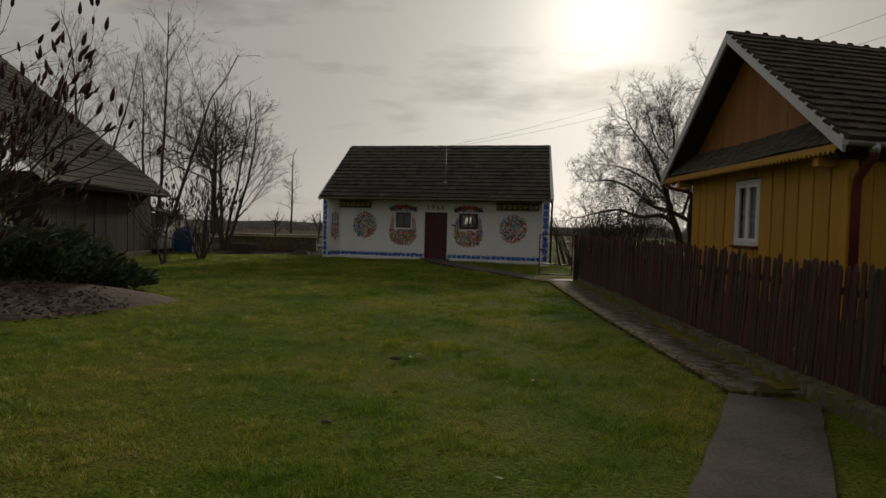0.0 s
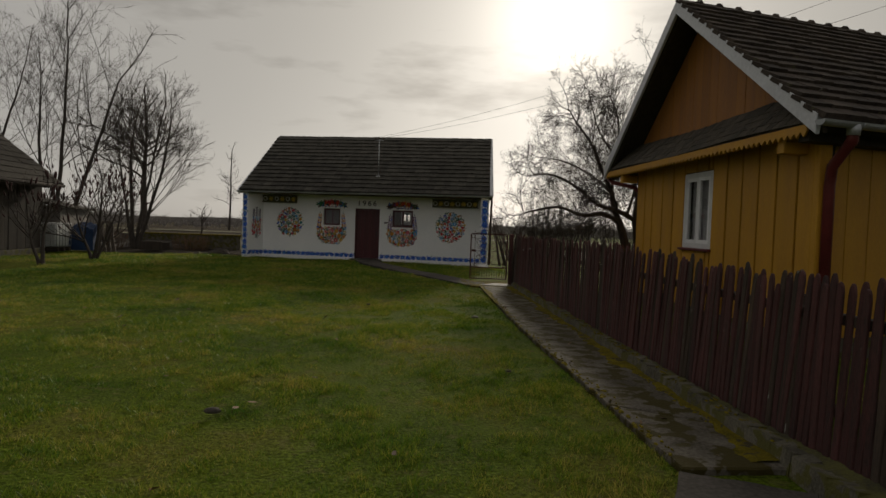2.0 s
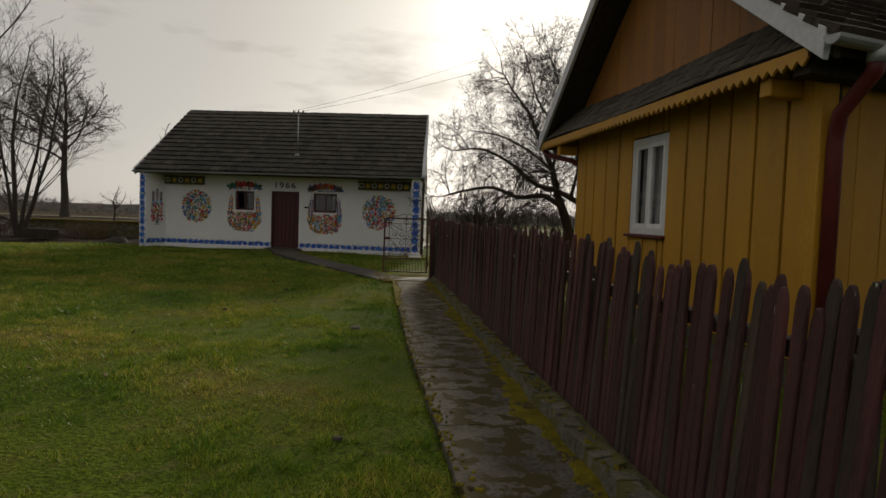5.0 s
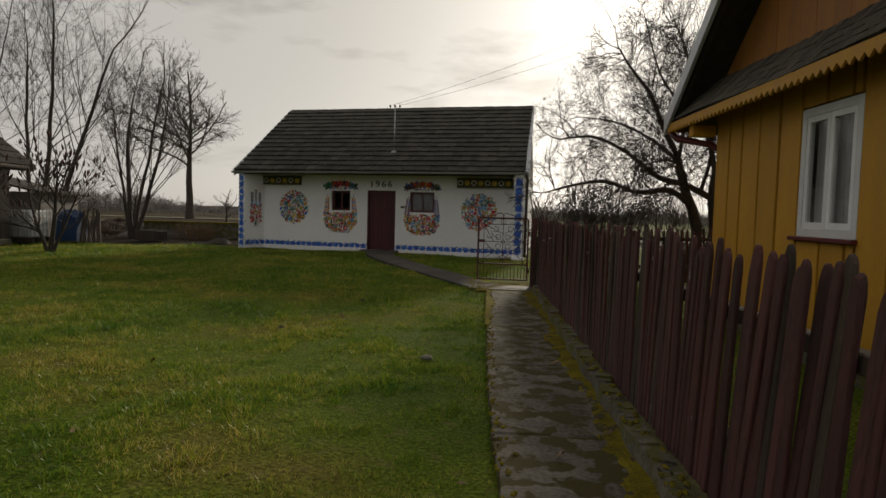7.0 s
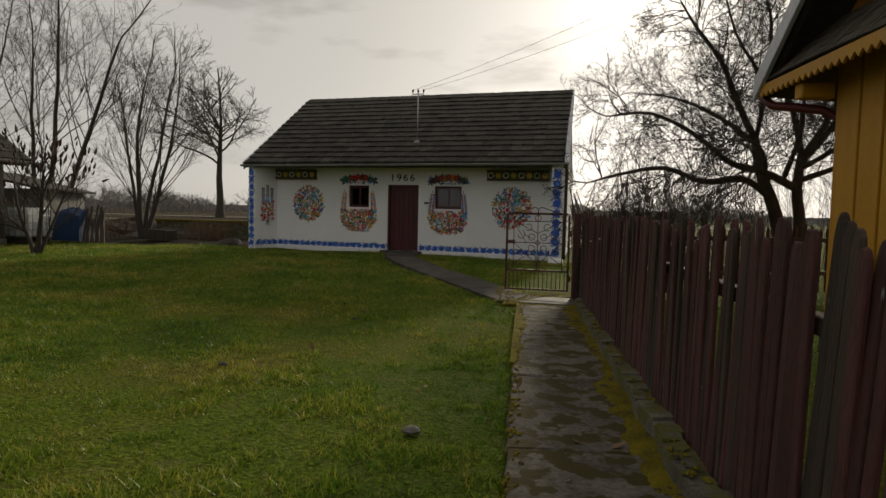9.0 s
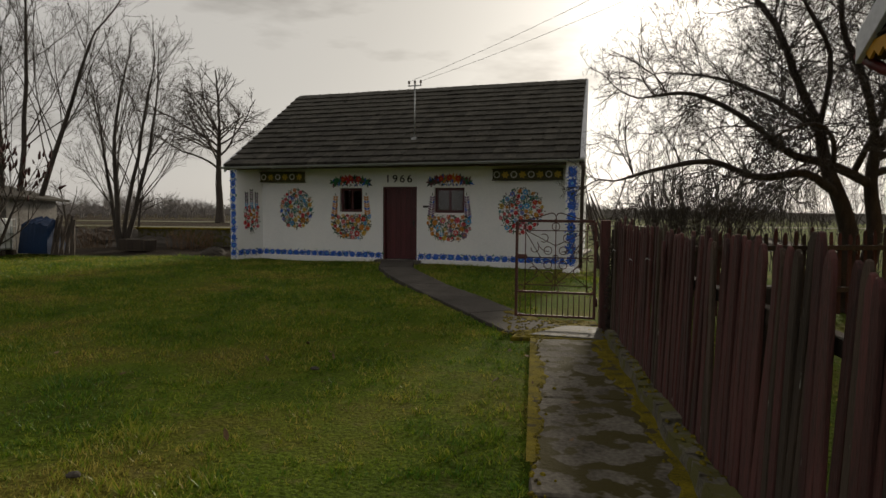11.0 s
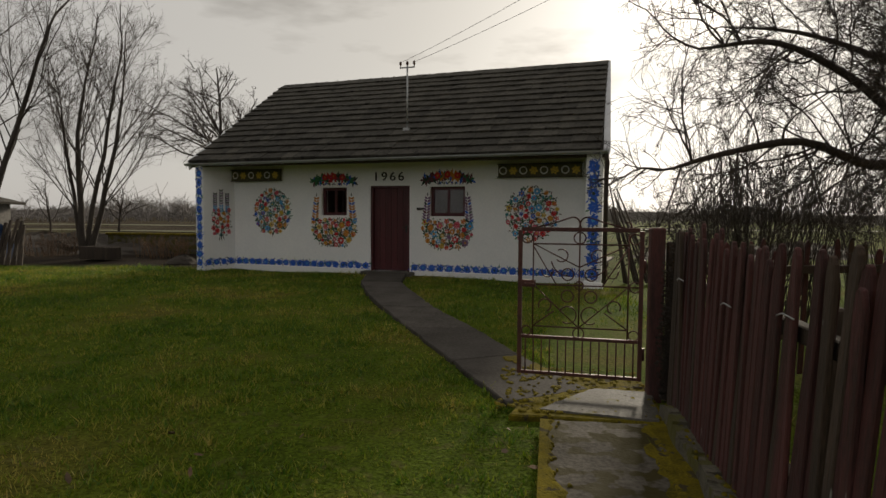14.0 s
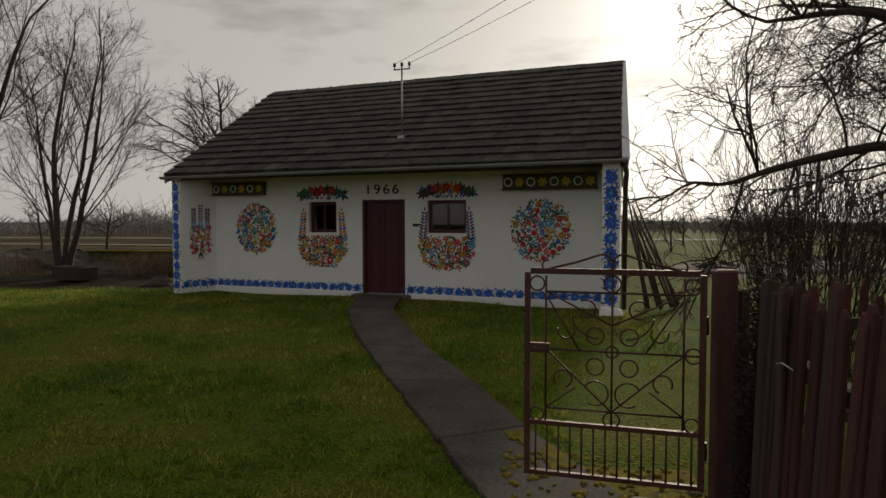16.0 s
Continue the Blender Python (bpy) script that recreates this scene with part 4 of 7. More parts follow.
def build_yellow_house():
    house = thing("yellow_house", "ochre yellow timber house with dark tiled roof and white windows", "house")
    H = 3.0
    gw = 15.8 - YNEAR
    gh = [(2.18, 3.20, 1.285, 2.605)]
    sh = [(5.22, 5.95, 1.25, 2.50)]
    for m, ln, holes in ((YGABLE, gw, gh), (YSIDE, (YX1 - YX0) * YN, sh)):
        g = Geo()
        for a, b, z0, z1 in window_holes(ln, H, holes):
            g.box(a, b, 0, 0.2, z0, z1)
        w = part("timber_wall", g, [M["darkwood"]], house)
        w.matrix_local = m
        boards(house, m, ln, H - 0.02, holes, 0.43, int(ln * 10), M["yellow"], 0.022 if m is YGABLE else 0.008, 0.05 if m is YGABLE else 0.024)
    # corner posts
    g = Geo()
    g.box(6.31, 6.48, 9.96, 10.14, 0, H)
    part("corner_post", g, [M["yellow"]], house, "", 0.01)
    g = Geo()
    g.box(6.31, 6.46, 15.70, 15.86, 0, H)
    part("corner_post", g, [M["yellow"]], house, "", 0.01)
    # stone base
    g = Geo()
    g.hull8([(6.28, 9.94, -0.2), (YX1, yy(YX1, 9.94), -0.2), (YX1, yy(YX1, 15.9), -0.2), (6.28, 15.9, -0.2), (6.30, 9.96, 0.24), (YX1, yy(YX1, 9.96), 0.24), (YX1, yy(YX1, 15.88), 0.24), (6.30, 15.88, 0.24)])
    part("stone_base", g, [M["curb"]], house)
    g = Geo()
    g.hull8([(6.5, yy(6.5, 15.6), 0), (YX1, yy(YX1, 15.6), 0), (YX1, yy(YX1, 15.8), 0), (6.5, yy(6.5, 15.8), 0), (6.5, yy(6.5, 15.6), H), (YX1, yy(YX1, 15.6), H), (YX1, yy(YX1, 15.8), H), (6.5, yy(6.5, 15.8), H)])
    g.hull8([(YX1 - 0.2, yy(YX1, YNEAR), 0), (YX1, yy(YX1, YNEAR), 0), (YX1, yy(YX1, 15.8), 0), (YX1 - 0.2, yy(YX1, 15.8), 0), (YX1 - 0.2, yy(YX1, YNEAR), H), (YX1, yy(YX1, YNEAR), H), (YX1, yy(YX1, 15.8), H), (YX1 - 0.2, yy(YX1, 15.8), H)])
    part("rear_wall", g, [M["yellow"]], house)
    g = Geo()
    g.hull8([(6.36, YNEAR, H - 0.05), (YX1, yy(YX1, YNEAR), H - 0.05), (YX1, yy(YX1, 15.8), H - 0.05), (6.36, 15.8, H - 0.05), (6.36, YNEAR, H), (YX1, yy(YX1, YNEAR), H), (YX1, yy(YX1, 15.8), H), (6.36, 15.8, H)])
    part("loft_floor", g, [M["darkwood"]], house)
    # windows
    casement(house, *gh[0], YGABLE @ Matrix.Translation((0, -0.045, 0)), M["whitewood"], 0.07, True, 0.085, 0.06, M["redpipe"])
    casement(house, *sh[0], YSIDE @ Matrix.Translation((0, -0.045, 0)), M["whitewood"], 0.07, True, 0.085, 0.06, M["redpipe"])
    # roof: eaves, ridge
    RX0 = 5.89
    eN, eF, rg = 9.42, 16.84, 13.33
    ze, zr = 2.90, 5.565

    def at(x, y, z):
        return Vector((x, y + YS * (x - RX0), z))
    g = Geo()
    d, up = Vector((0, 0, -0.12)), Vector((0, 0, 0.0))
    for q in ([at(RX0, eN, ze), at(YX1 + 0.4, eN, ze), at(YX1 + 0.4, rg, zr), at(RX0, rg, zr)], [at(RX0, rg, zr), at(YX1 + 0.4, rg, zr), at(YX1 + 0.4, eF, ze), at(RX0, eF, ze)]):
        g.hull8([p + d for p in q] + [p + up for p in q])
    roof = part("roof", g, [M["darkwood"]], house, "brown-grey tiled saddle roof")
    L = YX1 + 0.4 - RX0
    ex = Vector((1, YS, 0))
    slope = Vector((0, rg - eN, zr - ze))
    ey = slope.normalized()
    ez = ex.normalized().cross(ey).normalized()
    exn = ex.normalized()
    fm = Matrix.Translation(at(RX0, eN - 0.05, ze - 0.03)) @ Matrix((exn, ez.cross(exn), ez)).transposed().to_4x4()
    up_len, drift = slope.dot(ez.cross(exn)), slope.dot(exn) / slope.dot(ez.cross(exn))
    tiled_slope(roof, fm, L * YN, up_len, 17, 52, M["tile_warm"], 9, 300, drift)
    for k in range(36):
        g = Geo()
        p = at(RX0 + k * 0.42, rg, zr + 0.0)
        q = at(RX0 + k * 0.42 + 0.40, rg, zr + 0.0)
        g.tube([p, q, q + ex * 0.05 + Vector((0, 0, 0.02))], [0.09, 0.095, 0.125], 8)
        part("ridge_tile", g, [M["tile_warm"]], roof)
    # gable: boards, set back under the verge
    GX = 6.44

    def gable_z(y):
        return ze + (zr - ze) * ((y - eN) / (rg - eN) if y < rg else (eF - y) / (eF - rg)) - 0.14
    rn = rng(4)
    y = 10.0
    while y < 16.3:
        w = rn.uniform(0.24, 0.32)
        y2 = min(y + w, 16.3)
        g = Geo()
        x0 = GX - 0.02 - rn.uniform(0, 0.006)
        lo = 3.20
        a, b = max(gable_z(y), lo + 0.02), max(gable_z(y2 - 0.006), lo + 0.02)
        pts = [(y, lo), (y2 - 0.006, lo), (y2 - 0.006, b), (y, a)]
        if y < rg < y2:
            pts = [(y, lo), (y2 - 0.006, lo), (y2 - 0.006, b), (rg, gable_z(rg)), (y, a)]
        n, k = len(pts), len(g.v)
        for x in (x0, x0 + 0.03):
            g.v += [(x, q, z) for q, z in pts]
        g.f += [tuple(reversed(range(n))), tuple(range(n, 2 * n))] + [(i, (i + 1) % n, n + (i + 1) % n, n + i) for i in range(n)]
        g.m += [0] * (n + 2)
        g.smooth += [False] * (n + 2)
        part("gable_board", g, [M["gable"]], house)
        y = y2
    # shingled skirt roof over the gable wall
    ya, yb = 9.68, 16.70
    g = Geo()
    g.hull8([(5.92, ya, 2.86), (5.92, yb, 2.86), (6.38, yb - 0.45, 3.34), (6.38, ya + 0.5, 3.34), (5.92, ya, 2.90), (5.92, yb, 2.90), (6.38, yb - 0.45, 3.385), (6.38, ya + 0.5, 3.385)][::1])
    skirt = part("skirt_roof", g, [M["darkwood"]], house)
    shapes = []
    for k in range(5):
        s = Geo()
        w = 0.115 + 0.012 * k
        s.hull8([(0, 0, 0), (w, 0, 0.004), (w, 0.24, 0), (0, 0.24, 0.0), (0.004, 0, 0.02), (w - 0.004, 0, 0.022), (w - 0.004, 0.24, 0.012), (0.004, 0.24, 0.012)])
        shapes.append((w, s.mesh("shingle", [M["shingle"]])))
    rows = 4
    up_v = Vector((0.46, 0, 0.485))
    for r in range(rows):
        y = ya + 0.02 + 0.12 * r
        end = yb - 0.02 - 0.11 * r
        while y < end:
            w, me = shapes[rn.randrange(5)]
            s = part("shingle", me, None, skirt)
            o = Vector((5.905, y, 2.895)) + up_v * (r * 0.235)
            o.z += 0.02 * math.sin(y * 1.3)
            zy = up_v.normalized()
            mm = Matrix((Vector((0, 1, 0)), zy, Vector((-zy.z, 0, zy.x)))).transposed().to_4x4()
            s.matrix_local = Matrix.Translation(o) @ mm @ Matrix.Rotation(rn.uniform(-0.05, 0.05), 4, "Z") @ Matrix.Rotation(rn.uniform(-0.03, 0.05), 4, "X")
            y += w + 0.004
    # saw-tooth fascia
    g = Geo()
    n = 58
    top = 2.885
    outline = [(ya - 0.05, top)]
    for k in range(n):
        a = ya - 0.05 + (yb - ya + 0.1) * k / n
        b = ya - 0.05 + (yb - ya + 0.1) * (k + 0.5) / n
        outline += [(a, top - 0.085), (b, top - 0.145)]
    outline += [(yb + 0.05, top - 0.085), (yb + 0.05, top)]
    for x, rev in ((5.895, False), (5.92, True)):
        for k in range(n):
            a, t, b = outline[1 + 2 * k], outline[2 + 2 * k], outline[3 + 2 * k]
            q = [(x, a[0], top), (x, a[0], a[1]), (x, t[0], t[1]), (x, b[0], b[1]), (x, b[0], top)]
            g.poly(q if not rev else q[::-1])
    for p, q in zip(outline[1:], outline[2:]):
        g.poly([(5.895, *p), (5.92, *p), (5.92, *q), (5.895, *q)])
    part("toothed_fascia", g, [M["yellow"]], house, "yellow saw-tooth fascia board")
    # tie-beam ends
    for y in (10.25, 15.95):
        g = Geo()
        g.box(5.97, 6.30, y - 0.08, y + 0.08, 2.60, 2.76)
        part("beam_end", g, [M["yellow"]], house, "", 0.012)
    # plate beams under the eaves
    g = Geo()
    g.hull8([at(5.97, eN + 0.25, 2.70), at(YX1, eN + 0.25, 2.70), at(YX1, eN + 0.45, 2.70), at(5.97, eN + 0.45, 2.70), at(5.97, eN + 0.25, 2.9), at(YX1, eN + 0.25, 2.9), at(YX1, eN + 0.45, 2.9), at(5.97, eN + 0.45, 2.9)])
    part("eave_beam", g, [M["darkwood"]], house)
    # verge sheets
    for ye in (eN, eF):
        a, b = Vector((RX0 - 0.03, ye, ze)), Vector((RX0 - 0.03, rg, zr))
        g = Geo()
        quad = [a + Vector((0, 0, -0.17)), a + Vector((0.05, 0, -0.17)), b + Vector((0.05, 0, -0.17)), b + Vector((0, 0, -0.17)),
                a + Vector((0, 0, 0.075)), a + Vector((0.09, 0, 0.075)), b + Vector((0.09, 0, 0.075)), b + Vector((0, 0, 0.075))]
        if ye == eF:
            quad = [quad[i] for i in (3, 2, 1, 0, 7, 6, 5, 4)]
        g.hull8(quad)
        part("verge_board", g, [M["verge"]], roof, "grey-white sheet verge board", 0.006)
        lath = Geo()
        lath.hull8([p + Vector((0.10, 0, 0.02)) for p in quad[:4]] + [p + Vector((0.06, 0, -0.02)) for p in quad[4:]])
        part("verge_lath", lath, [M["darkwood"]], roof)
    gutter(house, at(RX0 - 0.08, eN - 0.12, ze - 0.02), at(YX1, eN - 0.12, ze - 0.05), 0.07, M["zinc"])
    g = Geo()
    p = at(6.32, eN - 0.12, 0)
    g.tube([p + Vector((0, 0, 2.84)), p + Vector((0.0, 0.02, 2.68)), p + Vector((0.08, 0.44, 2.42)), p + Vector((0.10, 0.50, 2.2)), p + Vector((0.10, 0.50, 0.3))], 0.066, 10)
    part("downpipe", g, [M["redpipe"]], house, "oxblood red downpipe")
    g = Geo()
    g.tube([p + Vector((0, 0, 2.86)), p + Vector((0, 0.01, 2.74))], 0.075, 10)
    part("pipe_collar", g, [M["zinc"]], house)
    q = Vector((6.05, eF + 0.1, 0))
    g = Geo()
    g.tube([q + Vector((-0.1, 0.02, 2.84)), q + Vector((0.0, -0.2, 2.66)), q + Vector((0.28, -0.8, 2.52)), q + Vector((0.5, -1.02, 2.3)), q + Vector((0.5, -1.02, 0.3))], 0.05, 8)
    part("downpipe", g, [M["redpipe"]], house)
    # chimney of pale brick
    cx = 12.9
    c = at(cx, rg, 0)
    chim = part("chimney", Geo_box(-0.29, 0.29, -0.29, 0.29, 5.0, 6.10), [M["mortar"]], house, "pale brick chimney with a slab cap")
    chim.matrix_local = Matrix.Translation((c.x, c.y, 0))
    bmesh_a = Geo_box(0, 0.235, -0.012, 0.1, 0, 0.062).mesh("brick", [M["brick"]], 0.004)
    for r in range(9):
        z = 5.44 + r * 0.073
        for side in range(4):
            rot = Matrix.Rotation(side * math.pi / 2, 4, "Z")
            off = -0.30 if r % 2 else -0.18
            for k in range(2):
                b = part("brick", bmesh_a, None, chim)
                b.matrix_local = rot @ Matrix.Translation((off + k * 0.25 + (0.0 if r % 2 else -0.0), -0.30, z))
    for x0, x1, z0, z1 in ((-0.32, 0.32, 6.10, 6.15), (-0.34, 0.34, 6.15, 6.20)):
        part("chimney_cap", Geo_box(x0, x1, x0, x1, z0, z1), [M["slab"]], chim, "", 0.01)
    part("flashing", Geo_box(-0.34, 0.34, -0.5, 0.34, 5.20, 5.52), [M["zinc"]], chim)


build_yellow_house()


# electric mast that stands on the far slope of the yellow roof
def build_mast():
    m = thing("electric_mast", "dark steel roof mast with two cross arms and porcelain insulators", "mast", (11.76, 15.37, 0.28))
    g = Geo()
    g.tube([(0, 0, 5.0), (0, 0, 7.05)], 0.035, 8)
    part("pole", g, [M["black"]], m)
    for z, w in ((6.83, 0.26), (6.42, 0.22)):
        g = Geo()
        g.tube([(-w, 0, z), (w, 0, z)], 0.022, 6)
        part("cross_arm", g, [M["black"]], m)
        for x in (-w, w):
            g = Geo()
            g.tube([(x, 0, z), (x, 0, z + 0.05), (x, 0, z + 0.06), (x, 0, z + 0.1), (x, 0, z + 0.11), (x, 0, z + 0.14)], [0.012, 0.012, 0.045, 0.034, 0.045, 0.015], 8)
            part("insulator", g, [M["porcelain"]], m)
    g = Geo()
    g.tube([(0, 0, 7.0), (0, 0, 7.12), (0, 0, 7.13), (0, 0, 7.2)], [0.05, 0.06, 0.04, 0.02], 8)
    part("mast_head", g, [M["black"]], m)


build_mast()


def sagging(a, b, sag, n=14):
    a, b = Vector(a), Vector(b)
    return [a.lerp(b, k / n) - Vector((0, 0, sag * 4 * (k / n) * (1 - k / n))) for k in range(n + 1)]


house_top = HOUSE @ Vector((0.68, 0.28, 5.1)), HOUSE @ Vector((1.04, 0.28, 5.1))
WIRES = [(house_top[0], (11.50, 15.37, 7.18), 0.35), (house_top[1], (11.98, 15.37, 6.78), 0.35),
         ((11.50, 15.37, 7.18), (-4.0, -9.0, 10.4), 0.5), ((11.54, 15.37, 6.78), (-3.2, -9.4, 10.0), 0.5),
         ((11.98, 15.37, 7.18), (6.0, -10.0, 9.6), 0.5), ((12.02, 15.37, 7.18), (30.0, 40.0, 8.5), 0.6)]
for a, b, sag in WIRES:
    g = Geo()
    g.tube(sagging(a, b, sag), 0.0045, 5)
    lone("overhead_wire", g, [M["cable"]], "thin dark overhead wire strung between the roof masts", "wire", group="overhead wires")


# ---- fence, path and gate ----
def fence_x(y):
    return 3.93 + 0.021 * max(0, y - 6.8)


def picket_mesh(kind):
    rn = rng(kind + 40)
    w, t, h = 0.056 + 0.004 * (kind % 3), 0.022, 1.16 + 0.02 * (kind % 4)
    tip = 0.07
    o = [(-w / 2, 0), (w / 2, 0), (w / 2, h - tip), (w * 0.36, h - tip * 0.35), (w * 0.14, h), (-w * 0.14, h + rn.uniform(-0.01, 0.004)), (-w * 0.36, h - tip * 0.4), (-w / 2, h - tip)]
    g = Geo()
    g.prism(o, -t / 2, t / 2)
    return g.mesh("picket", [M["picket"] if kind % 7 else M["picket_grey"]], 0.005)


PICKETS = [picket_mesh(k) for k in range(10)]


def run_fence(name, label, line, spacing, lean_fn, seed, z0=0.1, height=1.0, posts=2.3, tall=lambda s: 1.0):
    """A picket fence along a line of plan points: pickets in front, two rails and posts behind."""
    rn = rng(seed)
    pts = [Vector((*p, 0)) for p in line]
    fence = thing(name, label, "fence", pts[0].copy())
    run = 0.0
    for a, b in zip(pts, pts[1:]):
        d = b - a
        ln = d.length
        base = Matrix.Translation(a - pts[0]) @ Matrix.Rotation(math.atan2(d.y, d.x), 4, "Z")
        s = 0.0
        while s < ln:
            k = part("picket", PICKETS[rn.randrange(10)], None, fence)
            lean = lean_fn(run + s) + rn.gauss(0, 0.018)
            k.matrix_local = base @ Matrix.Translation((s, 0.03 + rn.uniform(-0.005, 0.005), z0 + rn.uniform(-0.03, 0.02))) @ Matrix.Rotation(lean, 4, "Y") @ Matrix.Rotation(rn.gauss(0, 0.012), 4, "X") @ Matrix.Rotation(rn.gauss(0, 0.05), 4, "Z") @ Matrix.Diagonal((rn.uniform(0.9, 1.1), 1, height * tall(run + s) * rn.uniform(0.97, 1.03), 1))
            s += spacing * rn.uniform(0.9, 1.1)
        for z in (0.38, 0.98):
            n = max(1, round(ln / 2.6))
            for k in range(n):
                g = Geo()
                g.box(k * ln / n, (k + 1) * ln / n - 0.004, -0.045, 0.012, z * height, z * height + 0.07)
                part("rail", g, [M["picket_grey"]], fence, "", 0.006).matrix_local = base
        n = max(1, round(ln / posts))
        for k in range(n):
            g = Geo()
            x = k * ln / n + 0.06
            g.box(x - 0.05, x + 0.05, -0.15, -0.048, -0.1, 1.12 * height)
            part("post", g, [M["darkwood"]], fence, "", 0.01).matrix_local = base
        run += ln
    return fence


run_fence("picket_fence", "weathered maroon picket fence with lichen on a concrete kerb", [(fence_x(y), y) for y in (0.5, 6.8, 12.0, 18.35)], 0.069,
          lambda s: -0.04 - (0.06 + 0.04 * math.sin(s * 0.9)) * min(1, s / 5), 77, 0.1, 1.0, 2.3, lambda s: 0.985 + 0.065 * min(1, max(0, (s - 6.0) / 4.5)))
run_fence("garden_fence", "old dark garden fence with thin gappy pickets", [(4.45, 19.3), (9.5, 20.9), (15.0, 22.3)], 0.15, lambda s: 0.03 * math.sin(s), 78, 0.06, 0.97)


def kerb_left(y):
    return 3.42 + 0.0335 * y


def build_kerb():
    kerb = thing("concrete_kerb", "rough lichen-grown concrete kerb under the picket fence", "kerb", kind="structure")
    rn = rng(8)
    y = 0.5
    while y < 18.3:
        ln = min(rn.uniform(1.7, 2.3), 18.35 - y)
        g = Geo()
        n = 18
        y1 = y + ln - 0.012
        for k in range(n):
            a, b = y + (y1 - y) * k / n, y + (y1 - y) * (k + 1) / n
            j = [rn.uniform(-0.02, 0.02) for _ in range(4)]
            za, zb = 0.13 + 0.012 * math.sin(a * 5), 0.13 + 0.012 * math.sin(b * 5)
            la, lb = kerb_left(a) + 0.015 * math.sin(a * 7), kerb_left(b) + 0.015 * math.sin(b * 7)
            ra, rb = la + min(0.17, fence_x(a) - la + 0.02) + j[0], lb + min(0.17, fence_x(b) - lb + 0.02) + j[0]
            g.hull8([(la, a, -0.1), (ra, a, -0.1), (rb, b, -0.1), (lb, b, -0.1),
                     (la + 0.025, a, za + j[1]), (ra - 0.02, a, za + j[2]), (rb - 0.02, b, zb + j[2]), (lb + 0.025, b, zb + j[1])])
        part("kerb_block", g, [M["curb"]], kerb)
        y += ln


build_kerb()


def build_ledge():
    """Strip of mossy earth between the kerb and the pickets."""
    rn = rng(18)
    g = Geo()
    n, m = 170, 5
    pts = []
    for i in range(n + 1):
        y = 0.5 + 17.8 * i / n
        a, b = kerb_left(y) + 0.08, fence_x(y) + 0.25
        for j in range(m + 1):
            pts.append((a + (b - a) * j / m, y, 0.105 + 0.012 * j / m + rn.uniform(-0.014, 0.018)))
    g.v = pts
    for i in range(n):
        for j in range(m):
            k = i * (m + 1) + j
            g.f.append((k, k + 1, k + m + 2, k + m + 1))
            g.m.append(0)
            g.smooth.append(True)
    lone("fence_ledge", g, [M["mossy_earth"]], "strip of mossy earth between kerb and pickets", "earth", kind="structure")


build_ledge()


def slab_mesh(pts, z, thick=0.08, mat=None, seed=0, n=10):
    """A cast slab between four corners (left near, right near, right far, left far), with worn uneven edges."""
    rn = rng(seed)
    g = Geo()
    A, B, C, D = [Vector((*p, 0)) for p in pts]

    def edge(p, q):
        return [p.lerp(q, k / n) + Vector((rn.uniform(-0.012, 0.012), rn.uniform(-0.012, 0.012), 0)) for k in range(n)]
    loop = edge(A, B) + edge(B, C) + edge(C, D) + edge(D, A)
    mid = sum(loop, Vector()) / len(loop)
    tops = [p.lerp(mid, 0.02) + Vector((0, 0, z)) for p in loop]
    lows = [p + Vector((0, 0, z - 0.012)) for p in loop]
    feet = [p + Vector((0, 0, z - thick)) for p in loop]
    k = len(loop)
    for ring in (feet, lows, tops):
        g.v += [tuple(p) for p in ring]
    for r in (0, 1):
        for i in range(k):
            j = (i + 1) % k
            g.f.append((r * k + i, r * k + j, (r + 1) * k + j, (r + 1) * k + i))
            g.m.append(0)
            g.smooth.append(False)
    g.f.append(tuple(2 * k + i for i in range(k)))
    g.m.append(0)
    g.smooth.append(False)
    return g


def path_left(y):
    return 2.93 + 0.008 * (min(y, 12) - 6) + 0.043 * max(0, y - 12)


WALK_L = [(2.97, 18.5), (2.41, 19.78), (1.68, 21.43), (0.95, 23.15), (0.3, 24.8), (-0.25, 26.5), (-0.62, 28.6)]
WALK_R = [(3.62, 18.95), (3.05, 20.16), (2.49, 21.54), (1.75, 23.2), (1.15, 24.9), (0.6, 26.5), (0.35, 28.45)]


